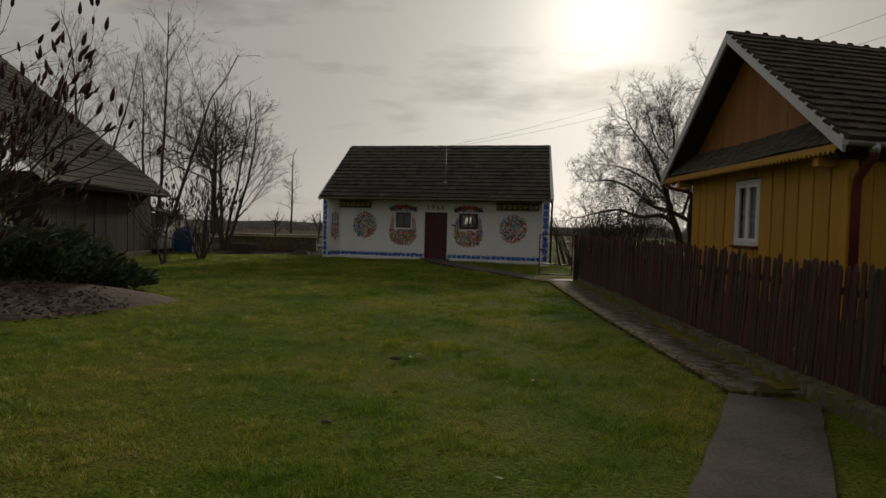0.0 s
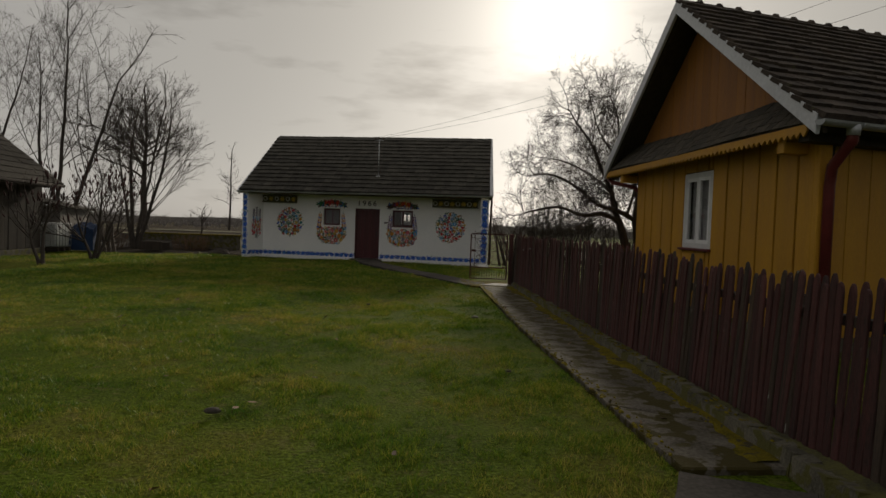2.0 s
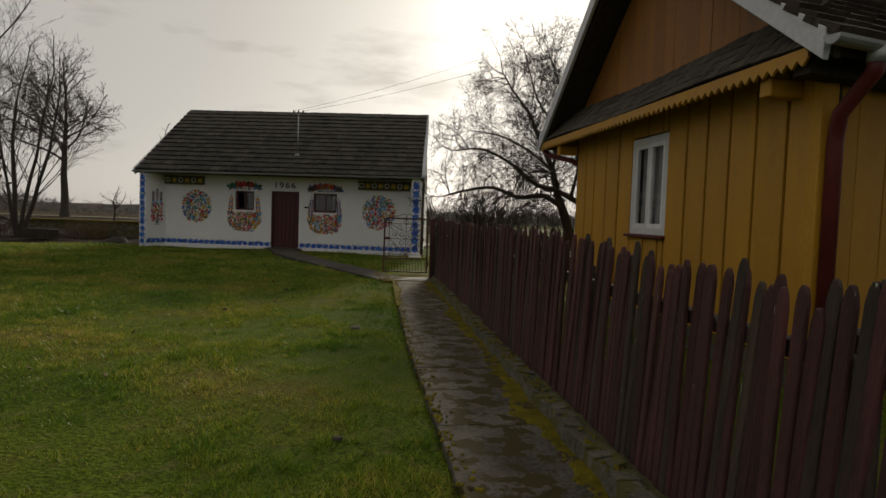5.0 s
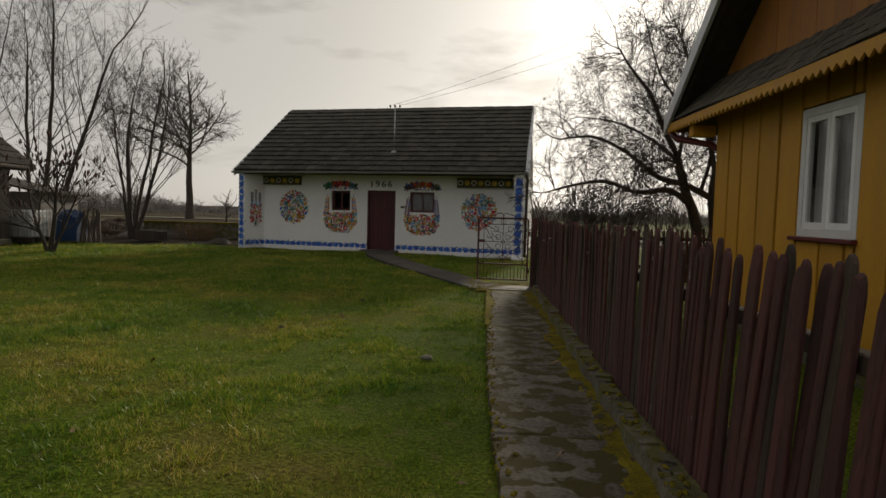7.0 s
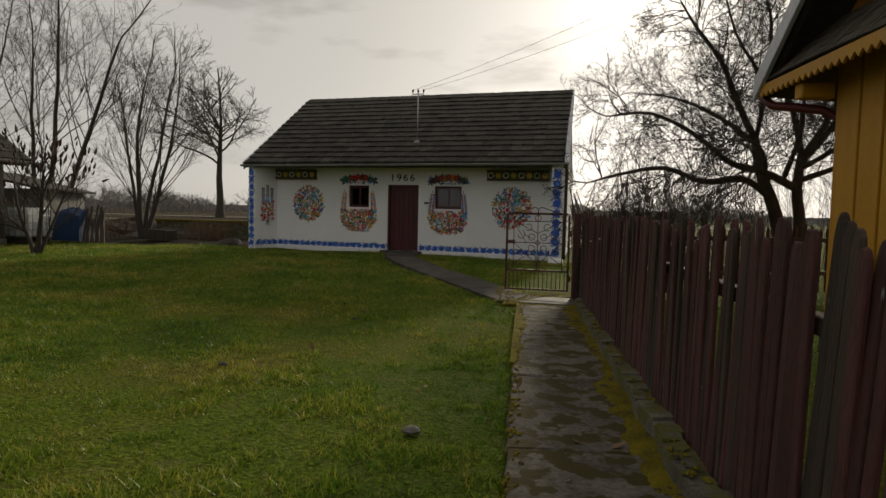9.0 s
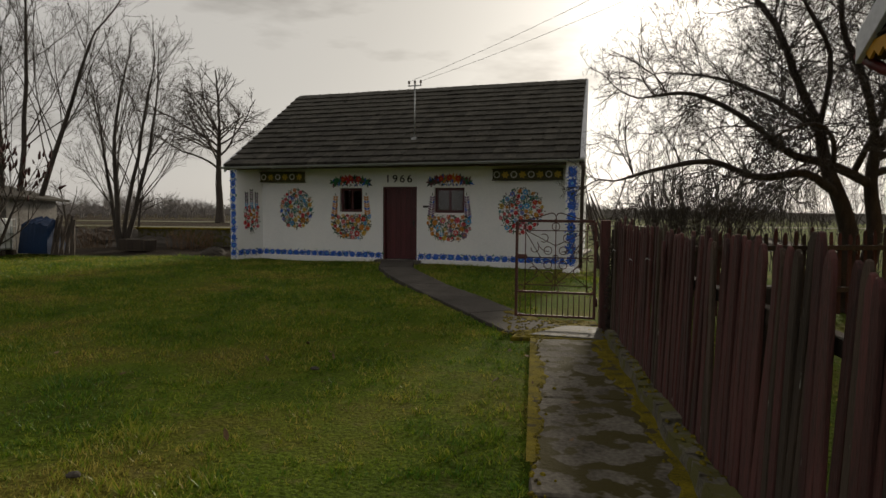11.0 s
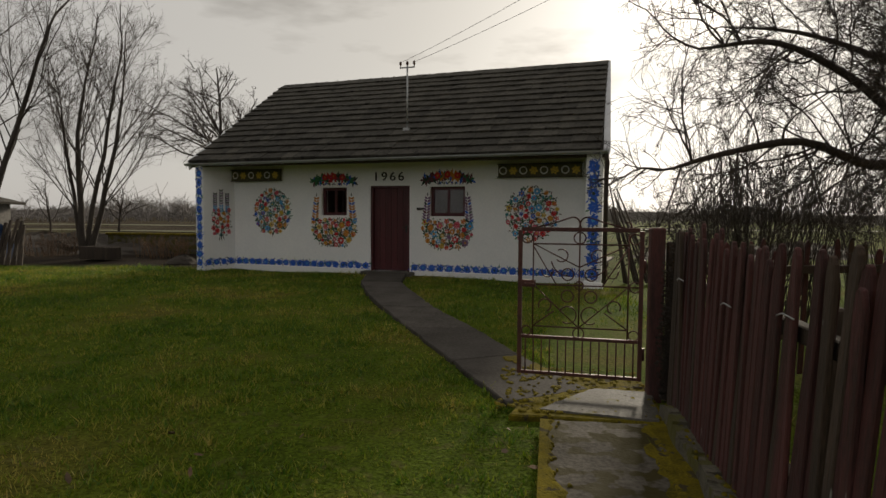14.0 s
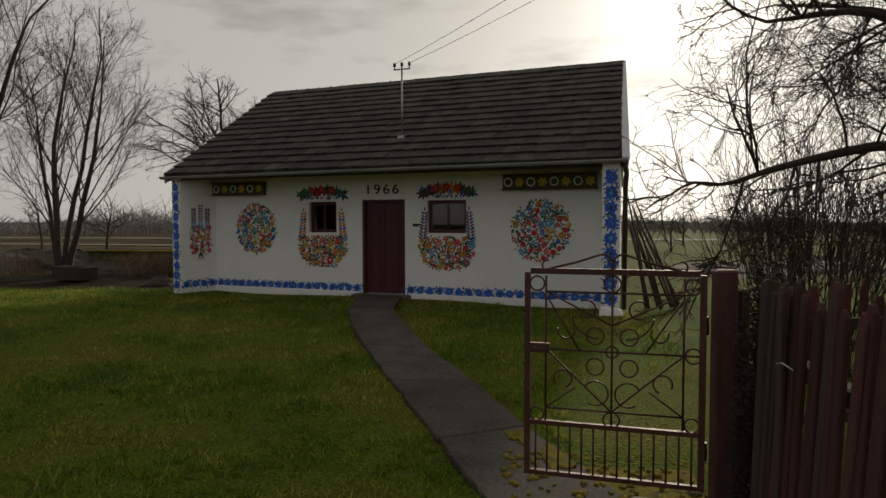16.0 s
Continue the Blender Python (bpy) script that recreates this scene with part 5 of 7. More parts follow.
def build_paths():
    path = thing("garden_path", "wet mossy concrete garden path along the fence", "path", kind="structure")
    joints = [6.3, 7.7, 9.15, 10.75, 12.6, 14.2, 15.9, 18.15]
    for k, (a, b) in enumerate(zip(joints, joints[1:])):
        g = slab_mesh([(path_left(a), a + 0.005), (kerb_left(a) + 0.02, a + 0.005 - (0.5 if k == 1 else 0.0)), (kerb_left(b) + 0.02, b - 0.005 - (0.5 if k == 0 else 0.0)), (path_left(b), b - 0.005)], 0.03 + 0.004 * (k % 2), seed=k)
        part("slab", g, [M["concrete"]], path)
    # where the path bends towards the first steps
    part("slab", slab_mesh([(1.40, 3.55), (2.28, 3.58), (3.60, 5.95), (2.92, 6.28)], 0.025, seed=31), [M["walk_concrete"]], path)
    part("slab", slab_mesh([(-0.87, -0.6), (0.0, -0.6), (2.27, 3.56), (1.38, 3.52)], 0.02, seed=32), [M["walk_concrete"]], path)
    walk_way = thing("doorstep_path", "grey concrete walk leading to the cottage door", "path", kind="structure")
    L, R = WALK_L, WALK_R
    for k in range(len(L) - 1):
        part("slab", slab_mesh([L[k], R[k], R[k + 1], L[k + 1]], 0.028 + 0.003 * (k % 2), seed=50 + k), [M["walk_concrete"]], walk_way)
    lone("gate_slab", slab_mesh([(3.20, 18.33), (4.04, 18.18), (4.12, 18.90), (3.66, 18.95)], 0.040, 0.12, None, 61), [M["slab"]], "pale grooved concrete slab in front of the gate", "slab", kind="structure")
    g = Geo()
    rn = rng(3)
    # small cushions of yellow moss about the slab and along the path
    for k in range(1500):
        z, r, up_by = 0.030, rn.uniform(0.006, 0.02), 0.010
        if k % 5 == 0:
            x, y = rn.uniform(2.9, 4.1), rn.uniform(18.3, 19.6)
            r, up_by, z = rn.uniform(0.010, 0.03), 0.008, 0.027
        elif k % 5 < 3:
            y = rn.uniform(6.5, 18.3)
            x = kerb_left(y) - abs(rn.gauss(0, 0.05)) + 0.02
        elif k % 5 == 3:
            y = rn.uniform(6.5, 18.3)
            x, z = kerb_left(y) + rn.uniform(0.03, 0.15), 0.128
        else:
            y = rn.uniform(6.5, 18.3)
            x = path_left(y) + abs(rn.gauss(0, 0.05))
        z += rn.uniform(0.0, 0.006)
        n = 7
        base = [Vector((x + math.cos(t) * r * rn.uniform(0.6, 1.4), y + math.sin(t) * r * 1.6 * rn.uniform(0.6, 1.4), z)) for t in [2 * math.pi * q / n for q in range(n)]]
        up = [p.lerp(Vector((x, y, z)), 0.45) + Vector((0, 0, up_by)) for p in base]
        for i in range(n):
            g.poly([base[i], base[(i + 1) % n], up[(i + 1) % n], up[i]], 0, True)
        g.poly(up, 0, True)
    lone("moss_cushions", g, [M["mossy"]], "yellow-green moss round the gate slab and along the path", "moss", kind="stuff")
    # thin mats of moss along the foot of the kerb and the lawn's edge
    for y0, y1, edge, sign, wide, seed in ((6.4, 18.1, kerb_left, -1, 0.20, 5), (14.6, 18.1, path_left, 1, 0.13, 6)):
        mat_geo, q = Geo(), rng(seed)
        n = int((y1 - y0) / 0.035)
        ph = [q.uniform(0, 6.28) for _ in range(5)]
        rows = []
        for k in range(n + 1):
            y = y0 + (y1 - y0) * k / n
            f = 0.5 + 0.28 * math.sin(y * 1.7 + ph[0]) + 0.2 * math.sin(y * 4.3 + ph[1]) + 0.14 * math.sin(y * 11 + ph[2]) + 0.1 * math.sin(y * 27 + ph[3])
            w = max(0.015, wide * f) + q.uniform(0, 0.02)
            rows.append([(edge(y) - sign * 0.03, y, 0.044), (edge(y) + sign * w * 0.6, y, 0.041 + q.uniform(0, 0.004)), (edge(y) + sign * w, y, 0.026)])
        for a, b in zip(rows, rows[1:]):
            for k in (0, 1):
                quad = [a[k], a[k + 1], b[k + 1], b[k]]
                mat_geo.poly(quad if sign > 0 else quad[::-1], 0, True)
        lone("moss_mat", mat_geo, [M["mossy"]], "ragged mat of yellow-brown moss along the path's edge", "moss", kind="structure")

    def blob(cx, cy, rx, ry, z, seed):
        q = rng(seed)
        n = 30
        ph = [q.uniform(0, 6.28) for _ in range(4)]
        ring = []
        for k in range(n):
            t = 2 * math.pi * k / n
            f = 0.8 + 0.2 * math.sin(2 * t + ph[0]) + 0.16 * math.sin(3 * t + ph[1]) + 0.12 * math.sin(5 * t + ph[2]) + 0.08 * math.sin(9 * t + ph[3])
            ring.append((cx + math.cos(t) * rx * f, cy + math.sin(t) * ry * f))
        b = Geo()
        b.v = [(x, y, z - 0.008) for x, y in ring] + [(cx + (x - cx) * 0.85, cy + (y - cy) * 0.85, z) for x, y in ring]
        b.f = [(k, (k + 1) % n, n + (k + 1) % n, n + k) for k in range(n)] + [tuple(range(n, 2 * n))]
        b.m, b.smooth = [0] * (n + 1), [True] * n + [False]
        return b
    lone("mossy_slab", slab_mesh([(2.98, 18.22), (4.10, 18.16), (4.12, 19.42), (3.30, 19.40)], 0.026, 0.1, None, 62), [M["mossy"]], "concrete patch overgrown with yellow moss at the gate", "slab", kind="structure")
    spots = [(3.25, 19.5, 0.12, 0.25), (3.0, 19.9, 0.09, 0.2)]
    q = rng(12)
    for k in range(3):
        y = 16.6 + 0.5 * k + q.uniform(-0.2, 0.2)
        rx = q.uniform(0.05, 0.08)
        spots.append((kerb_left(y) - 0.02 - rx * 1.3, y, rx, q.uniform(0.1, 0.3)))
    for k, (x, y, rx, ry) in enumerate(spots):
        lone("moss_patch", blob(x, y, rx, ry, 0.040 + 0.0011 * (k % 5), 130 + k), [M["mossy"]], "thin mat of yellow moss on wet concrete", "moss", kind="structure")


build_paths()


def build_gate():
    W, z0, H = 1.03, 0.06, 1.30
    gate = thing("metal_gate", "rusty maroon wrought-iron gate standing open", "gate", Matrix.Translation((3.06, 18.93, 0.095)) @ Matrix.Rotation(-0.14, 4, "Z") @ Matrix.Diagonal((0.922, 1, 0.923, 1)))
    mt = [M["rust"]]

    def bar(name, pts, r, sides=6):
        g = Geo()
        g.tube(pts, r, sides)
        return part(name, g, mt, gate)

    def arc(cx, cz, r, a0, a1, n=14, grow=1.0):
        return [(cx + math.cos(a0 + (a1 - a0) * k / n) * r * (1 + (grow - 1) * k / n), 0, cz + math.sin(a0 + (a1 - a0) * k / n) * r * (1 + (grow - 1) * k / n)) for k in range(n + 1)]
    for x in (0.0, W):
        g = Geo()
        g.box(x - 0.018, x + 0.018, -0.018, 0.018, z0, z0 + H - 0.02)
        part("stile", g, mt, gate, "", 0.003)
    for z, h in ((z0, 0.014), (0.38, 0.014), (z0 + H - 0.03, 0.018)):
        g = Geo()
        g.box(0.018, W - 0.018, -0.015, 0.015, z, z + 2 * h)
        part("cross_rail", g, mt, gate, "", 0.003)
    for z in (1.22, 0.86, 0.49):
        bar("thin_rail", [(0.11 if z < 1.3 else 0, 0, z), (W - 0.1, 0, z)], 0.007)
    bar("thin_rail", [(0.02, 0, 0.86), (0.11, 0, 0.86)], 0.007)
    bar("thin_rail", [(W - 0.1, 0, 0.86), (W - 0.02, 0, 0.86)], 0.007)
    for x in (0.115, 0.515, 0.925):
        bar("inner_bar", [(x, 0, 0.41), (x, 0, 1.32)], 0.007)
    for k in range(14):
        x = 0.018 + (W - 0.036) * (k + 0.5) / 14
        bar("baluster", [(x, 0, z0 + 0.02), (x, 0, 0.385)], 0.0065)
    # rays
    for a, b in (((0.515, 0.49), (0.115, 0.86)), ((0.515, 0.49), (0.925, 0.86)), ((0.515, 1.02), (0.115, 1.22)), ((0.515, 1.02), (0.925, 1.22)), ((0.115, 0.49), (0.30, 0.63)), ((0.925, 0.49), (0.73, 0.63)), ((0.115, 1.2), (0.32, 0.86)), ((0.925, 1.2), (0.71, 0.86))):
        bar("ray", [(a[0], 0, a[1]), (b[0], 0, b[1])], 0.006)
    # scrolls
    for s in (-1, 1):
        def mx(p):
            return [(0.515 + s * (q[0] - 0.515), q[1], q[2]) for q in p]
        bar("scroll", mx(arc(0.42, 0.60, 0.075, 2.6, -2.2)), 0.006)
        bar("scroll", mx(arc(0.22, 0.68, 0.055, 3.6, -1.2)), 0.006)
        bar("scroll", mx(arc(0.36, 1.12, 0.055, -2.4, 2.2)), 0.006)
        bar("scroll", mx(arc(0.24, 0.98, 0.05, 0.6, -3.4)), 0.006)
        bar("scroll", mx(arc(0.60, 1.10, 0.16, -1.6, -0.2, 10)), 0.006)
        # crest
        bar("crest_bar", mx([(0.12, 0, 1.36), (0.30, 0, 1.405), (0.43, 0, 1.45)] + arc(0.455, 1.395, 0.06, 2.0, -2.4)), 0.007)
        bar("scroll", mx(arc(0.12, 1.385, 0.03, 1.2, 5.0)), 0.006)
    # rings
    rings = [(0.06, 1.27, 0.045), (W - 0.055, 1.27, 0.045), (0.515, 1.275, 0.05), (0.06, 0.445, 0.042), (0.515, 0.44, 0.048), (W - 0.055, 0.445, 0.042), (0.515, 0.86, 0.036)]
    rings += [(0.515 + sx * 0.1, 0.86 + sz * 0.095, 0.052) for sx in (-1, 1) for sz in (-1, 1)]
    rings += [(W - 0.05, 0.86, 0.045)]
    for cx, cz, r in rings:
        g = Geo()
        g.tube(arc(cx, cz, r, 0, 2 * math.pi, 18), 0.006, 6, 0, False)
        part("ring", g, mt, gate)
    # latch
    g = Geo()
    g.box(0.02, 0.14, -0.03, 0.0, 0.84, 0.90)
    g.tube([(0.05, -0.03, 0.87), (0.05, -0.07, 0.87), (0.13, -0.08, 0.875)], 0.007, 6)
    part("latch", g, mt, gate, "rusty latch")
    # post that carries the gate, and its weathered neighbour
    post = thing("gate_post", "maroon timber gate post with moss", "post", (4.12, 18.86, 0))
    g = Geo()
    g.box(-0.05, 0.06, -0.06, 0.06, -0.1, 1.36)
    part("shaft", g, [M["picket"]], post, "", 0.012)
    for z in (0.35, 1.05):
        g = Geo()
        g.tube([(-0.09, 0, z - 0.05), (-0.09, 0, z + 0.05)], 0.018, 8)
        part("hinge", g, mt, post)
    g = Geo()
    g.box(0.09, 0.15, 0.02, 0.08, -0.1, 1.25)
    part("side_post", g, [M["darkwood"]], post, "", 0.012)
    end = thing("fence_end_post", "leaning grey timber post at the fence end", "post", (fence_x(18.4) + 0.02, 18.42, 0))
    g = Geo()
    g.hull8([(-0.06, -0.05, -0.1), (0.06, -0.05, -0.1), (0.06, 0.05, -0.1), (-0.06, 0.05, -0.1), (-0.02, -0.04, 1.36), (0.07, -0.04, 1.33), (0.07, 0.05, 1.30), (-0.02, 0.05, 1.34)])
    part("shaft", g, [M["picket_grey"]], end, "", 0.01)
    for z, y in ((1.05, -0.6), (1.02, -1.5), (1.08, -2.2)):
        g = Geo()
        g.tube([(-0.12, y, z), (-0.13, y + 0.08, z + 0.01), (-0.12, y + 0.16, z - 0.01)], 0.0035, 5)
        part("wire_tie", g, [M["galv"]], end, "loose end of pale wire")


build_gate()


# ---- bare trees ----
class Branches:
    """Collects tapered branch segments and turns them into one mesh."""

    def __init__(self):
        self.s = []

    def add(self, a, b, r0, r1):
        self.s.append((*a, *b, r0, r1))

    def mesh(self, name, mat, sides=4):
        S = np.array(self.s, dtype=np.float64)
        a, b, r0, r1 = S[:, :3], S[:, 3:6], S[:, 6:7], S[:, 7:8]
        d = b - a
        d /= np.maximum(np.linalg.norm(d, axis=1, keepdims=True), 1e-9)
        h = np.where(np.abs(d[:, 2:3]) > 0.9, np.array([[1.0, 0, 0]]), np.array([[0, 0, 1.0]]))
        u = np.cross(d, h)
        u /= np.linalg.norm(u, axis=1, keepdims=True)
        w = np.cross(d, u)
        n = len(S)
        V = np.empty((n, 2 * sides, 3))
        for k in range(sides):
            t = 2 * math.pi * k / sides
            off = u * math.cos(t) + w * math.sin(t)
            V[:, k], V[:, sides + k] = a + off * r0, b + off * r1
        base = (np.arange(n) * 2 * sides)[:, None]
        F = np.concatenate([base + np.array([[k, (k + 1) % sides, sides + (k + 1) % sides, sides + k]]) for k in range(sides)])
        return fast_mesh(name, V.reshape(-1, 3), F, mat, True)


def grow(br, rn, p, d, ln, r, level, cfg, tips):
    """One limb and, from it, its branches. cfg: per level (pieces, children, child length, child radius, spread, wander, lift)."""
    pieces, kids, kl, kr, spread, wander, lift = cfg[level][:7]
    pts = [(p, d)]
    q, way = Vector(p), Vector(d).normalized()
    end = 0.42 if level < len(cfg) - 1 else 0.35
    for k in range(pieces):
        way = (way + Vector((rn.gauss(0, wander), rn.gauss(0, wander), rn.gauss(0, wander) + lift))).normalized()
        nq = q + way * (ln / pieces)
        f0, f1 = 1 - (1 - end) * k / pieces, 1 - (1 - end) * (k + 1) / pieces
        br.add(q, nq, r * f0, r * f1)
        q = nq
        pts.append((q.copy(), way.copy()))
    tips.append((q.copy(), way.copy(), level))
    if level + 1 >= len(cfg):
        return
    for k in range(kids):
        f = rn.uniform(0.25, 1.0) if level else rn.uniform(0.45, 1.0)
        i = min(int(f * pieces), pieces - 1)
        (a, da), (b, _) = pts[i], pts[i + 1]
        s = a.lerp(b, rn.random())
        side = da.orthogonal().normalized()
        side.rotate(Matrix.Rotation(rn.uniform(0, 6.283), 3, da))
        cd = (da * math.cos(spread) + side * math.sin(spread) * rn.uniform(0.7, 1.25)).normalized()
        scale = (1.15 - 0.5 * f) * rn.uniform(0.7, 1.2)
        grow(br, rn, s, cd, ln * kl * scale, max(r * kr * (1.1 - 0.45 * f), cfg[level][7] if len(cfg[level]) > 7 else 0.0032), level + 1, cfg, tips)


def bare_tree(name, label, base, stems, cfg, seed, mat, group="bare trees", cones=0, low=0.28):
    """A leafless tree: stems is a list of (direction, length, radius, shift)."""
    tree = thing(name, label, "tree", base, group)
    rn = rng(seed)
    trunk, crown, tips = Branches(), Branches(), []
    for d, ln, r, shift in stems:
        pieces = 7
        q, way = Vector(shift), Vector(d).normalized()
        pts = [(q.copy(), way.copy())]
        trunk.add(q - Vector((0, 0, 0.15)), q, r * 1.5, r * 1.25)
        for k in range(pieces):
            way = (way + Vector((rn.gauss(0, 0.06), rn.gauss(0, 0.06), 0.05))).normalized()
            nq = q + way * ln / pieces
            f0, f1 = 1 - 0.6 * k / pieces, 1 - 0.6 * (k + 1) / pieces
            trunk.add(q, nq, r * f0 * (1.25 if k == 0 else 1.0), r * f1)
            q = nq
            pts.append((q.copy(), way.copy()))
        first = cfg[0][1]
        for k in range(first):
            f = rn.uniform(low, 1.0)
            i = min(int(f * pieces), pieces - 1)
            s, da = pts[i][0].lerp(pts[i + 1][0], rn.random()), pts[i][1]
            side = da.orthogonal().normalized()
            side.rotate(Matrix.Rotation(rn.uniform(0, 6.283), 3, da))
            sp = cfg[0][4]
            grow(crown, rn, s, (da * math.cos(sp) + side * math.sin(sp)), ln * cfg[0][2] * (1.25 - 0.6 * f) * rn.uniform(0.75, 1.15), r * cfg[0][3] * (1.15 - 0.6 * f), 1, cfg, tips)
        grow(crown, rn, q, way, ln * cfg[0][2] * 0.7, r * 0.4, 1, cfg, tips)
    part("trunk", trunk.mesh("trunk", mat, 8), None, tree)
    part("crown", crown.mesh("crown", mat, 3), None, tree)
    if cones:
        g = Geo()
        for q, way, lv in rn.sample(tips, min(cones, len(tips))):
            k = rn.uniform(0.7, 1.2)
            a = Vector(q)
            up = (way + Vector((0, 0, 0.8))).normalized()
            g.tube([a, a + up * 0.03 * k, a + up * 0.08 * k, a + up * 0.14 * k, a + up * 0.19 * k], [0.006, 0.026 * k, 0.03 * k, 0.02 * k, 0.004], 5)
        part("fruit_cones", g, [M["cone"]], tree, "dark red upright fruit cones")["kind"] = "stuff"
    return tree


#        pieces kids length radius spread wander lift
UPRIGHT = [(6, 12, 0.60, 0.28, 0.50, 0.05, 0.05), (7, 7, 0.46, 0.42, 0.6, 0.07, 0.05, 0.006), (5, 5, 0.50, 0.55, 0.65, 0.09, 0.04, 0.0048), (4, 2, 0.5, 0.6, 0.65, 0.12, 0.04, 0.0042), (3, 0, 0.5, 0.5, 0.6, 0.14, 0.03)]
SPREADING = [(6, 11, 0.62, 0.28, 0.60, 0.07, 0.06), (7, 7, 0.48, 0.42, 0.65, 0.09, 0.05, 0.007), (5, 5, 0.52, 0.55, 0.7, 0.11, 0.04, 0.0055), (4, 2, 0.52, 0.6, 0.65, 0.14, 0.03, 0.0048), (3, 0, 0.5, 0.5, 0.6, 0.16, 0.02)]
OAK = [(6, 17, 0.92, 0.40, 0.98, 0.12, 0.05), (7, 8, 0.5, 0.45, 0.8, 0.15, 0.02, 0.02), (5, 6, 0.55, 0.5, 0.8, 0.18, 0.01, 0.014), (4, 3, 0.5, 0.6, 0.8, 0.22, 0.0, 0.011), (3, 0, 0.5, 0.5, 0.8, 0.22, 0.0)]
SUMAC = [(5, 8, 0.8, 0.5, 0.7, 0.10, 0.07), (5, 5, 0.6, 0.55, 0.65, 0.12, 0.08), (4, 2, 0.6, 0.6, 0.6, 0.12, 0.1), (3, 0, 0.6, 0.6, 0.6, 0.12, 0.1)]

bare_tree("tall_tree", "tall leafless grey tree with several steep stems", (-10.95, 32.5, 0),
          [((-0.10, 0.05, 1), 5.6, 0.11, (-0.06, 0, 0)), ((0.26, 0.1, 1), 5.2, 0.10, (0.10, 0, 0)), ((-0.30, 0.0, 1), 4.6, 0.08, (-0.1, 0, 0)), ((0.08, -0.1, 1), 5.8, 0.09, (0.05, 0.05, 0))], UPRIGHT, 101, M["bark_grey"])
bare_tree("tall_tree", "tall leafless grey tree leaning over the barn", (-13.9, 30.9, 0),
          [((0.02, 0, 1), 8.0, 0.11, (0, 0, 0)), ((0.40, 0.1, 1), 7.6, 0.11, (0.35, 0, 0)), ((-0.2, 0.1, 1), 6.5, 0.1, (-0.2, 0.1, 0))], SPREADING, 102, M["bark_grey"])
bare_tree("tall_tree", "tall leafless grey tree behind the barn", (-17.0, 30.0, 0),
          [((0.0, 0, 1), 7.6, 0.11, (0, 0, 0)), ((0.25, 0.1, 1), 6.8, 0.09, (0.2, 0, 0))], SPREADING, 103, M["bark_grey"])
bare_tree("oak_tree", "broad leafless oak standing in the far field", (-25.3, 70.5, 0), [((0.0, 0, 1), 9.0, 0.42, (0, 0, 0))], OAK, 114, M["bark"], low=0.62)
bare_tree("slender_alder", "slender leafless alder far out in the field", (-19.5, 82.0, 0), [((0, 0, 1), 9.5, 0.14, (0, 0, 0))],
          [(6, 22, 0.22, 0.3, 1.1, 0.08, 0.05), (5, 6, 0.5, 0.5, 0.8, 0.15, 0.05), (4, 0, 0.5, 0.5, 0.8, 0.15, 0.03)], 105, M["bark"])
for k, (x, y, h) in enumerate([(-15.0, 40.0, 3.2), (-11.5, 44.0, 2.6), (-24.0, 47.0, 4.0), (-7.9, 41.0, 2.4), (15.0, 47.0, 3.0), (11.0, 52.0, 2.6), (19.0, 56.0, 3.4), (13.5, 60.0, 3.0), (24.0, 50.0, 3.6)]):
    bare_tree("orchard_tree", "small leafless orchard tree in the field", (x, y, 0), [((0.08, 0, 1), h * 0.62, 0.07, (0, 0, 0))], [(5, 9, 0.8, 0.5, 0.85, 0.16, 0.04), (5, 6, 0.55, 0.5, 0.8, 0.18, 0.03), (4, 0, 0.5, 0.5, 0.8, 0.2, 0.02)], 200 + k, M["bark"], "orchard trees")
bare_tree("sumac", "leafless sumac with dark red cones beside the barn", (-9.1, 21.4, 0), [((0.1, 0, 1), 1.7, 0.06, (0, 0, 0)), ((-0.3, 0.1, 1), 1.6, 0.05, (-0.08, 0, 0))], SUMAC, 301, M["bark"], "sumacs", 70)
bare_tree("sumac", "leafless sumac with dark red cones beside the barn", (-9.0, 24.3, 0), [((0.15, 0, 1), 2.1, 0.07, (0, 0, 0)), ((-0.35, 0.1, 1), 1.9, 0.055, (-0.08, 0, 0)), ((0.45, 0.1, 1), 1.7, 0.05, (0.08, 0, 0))], SUMAC, 302, M["bark"], "sumacs", 110)
bare_tree("sumac", "leafless sumac with dark red cones over the juniper", (-6.9, 8.4, 0), [((0.25, 0.05, 1), 3.0, 0.06, (0, 0, 0)), ((-0.1, 0.2, 1), 3.1, 0.06, (-0.1, 0.1, 0)), ((0.40, 0.35, 0.8), 2.2, 0.045, (0.1, 0, 0))], SUMAC, 303, M["bark"], "sumacs", 260)


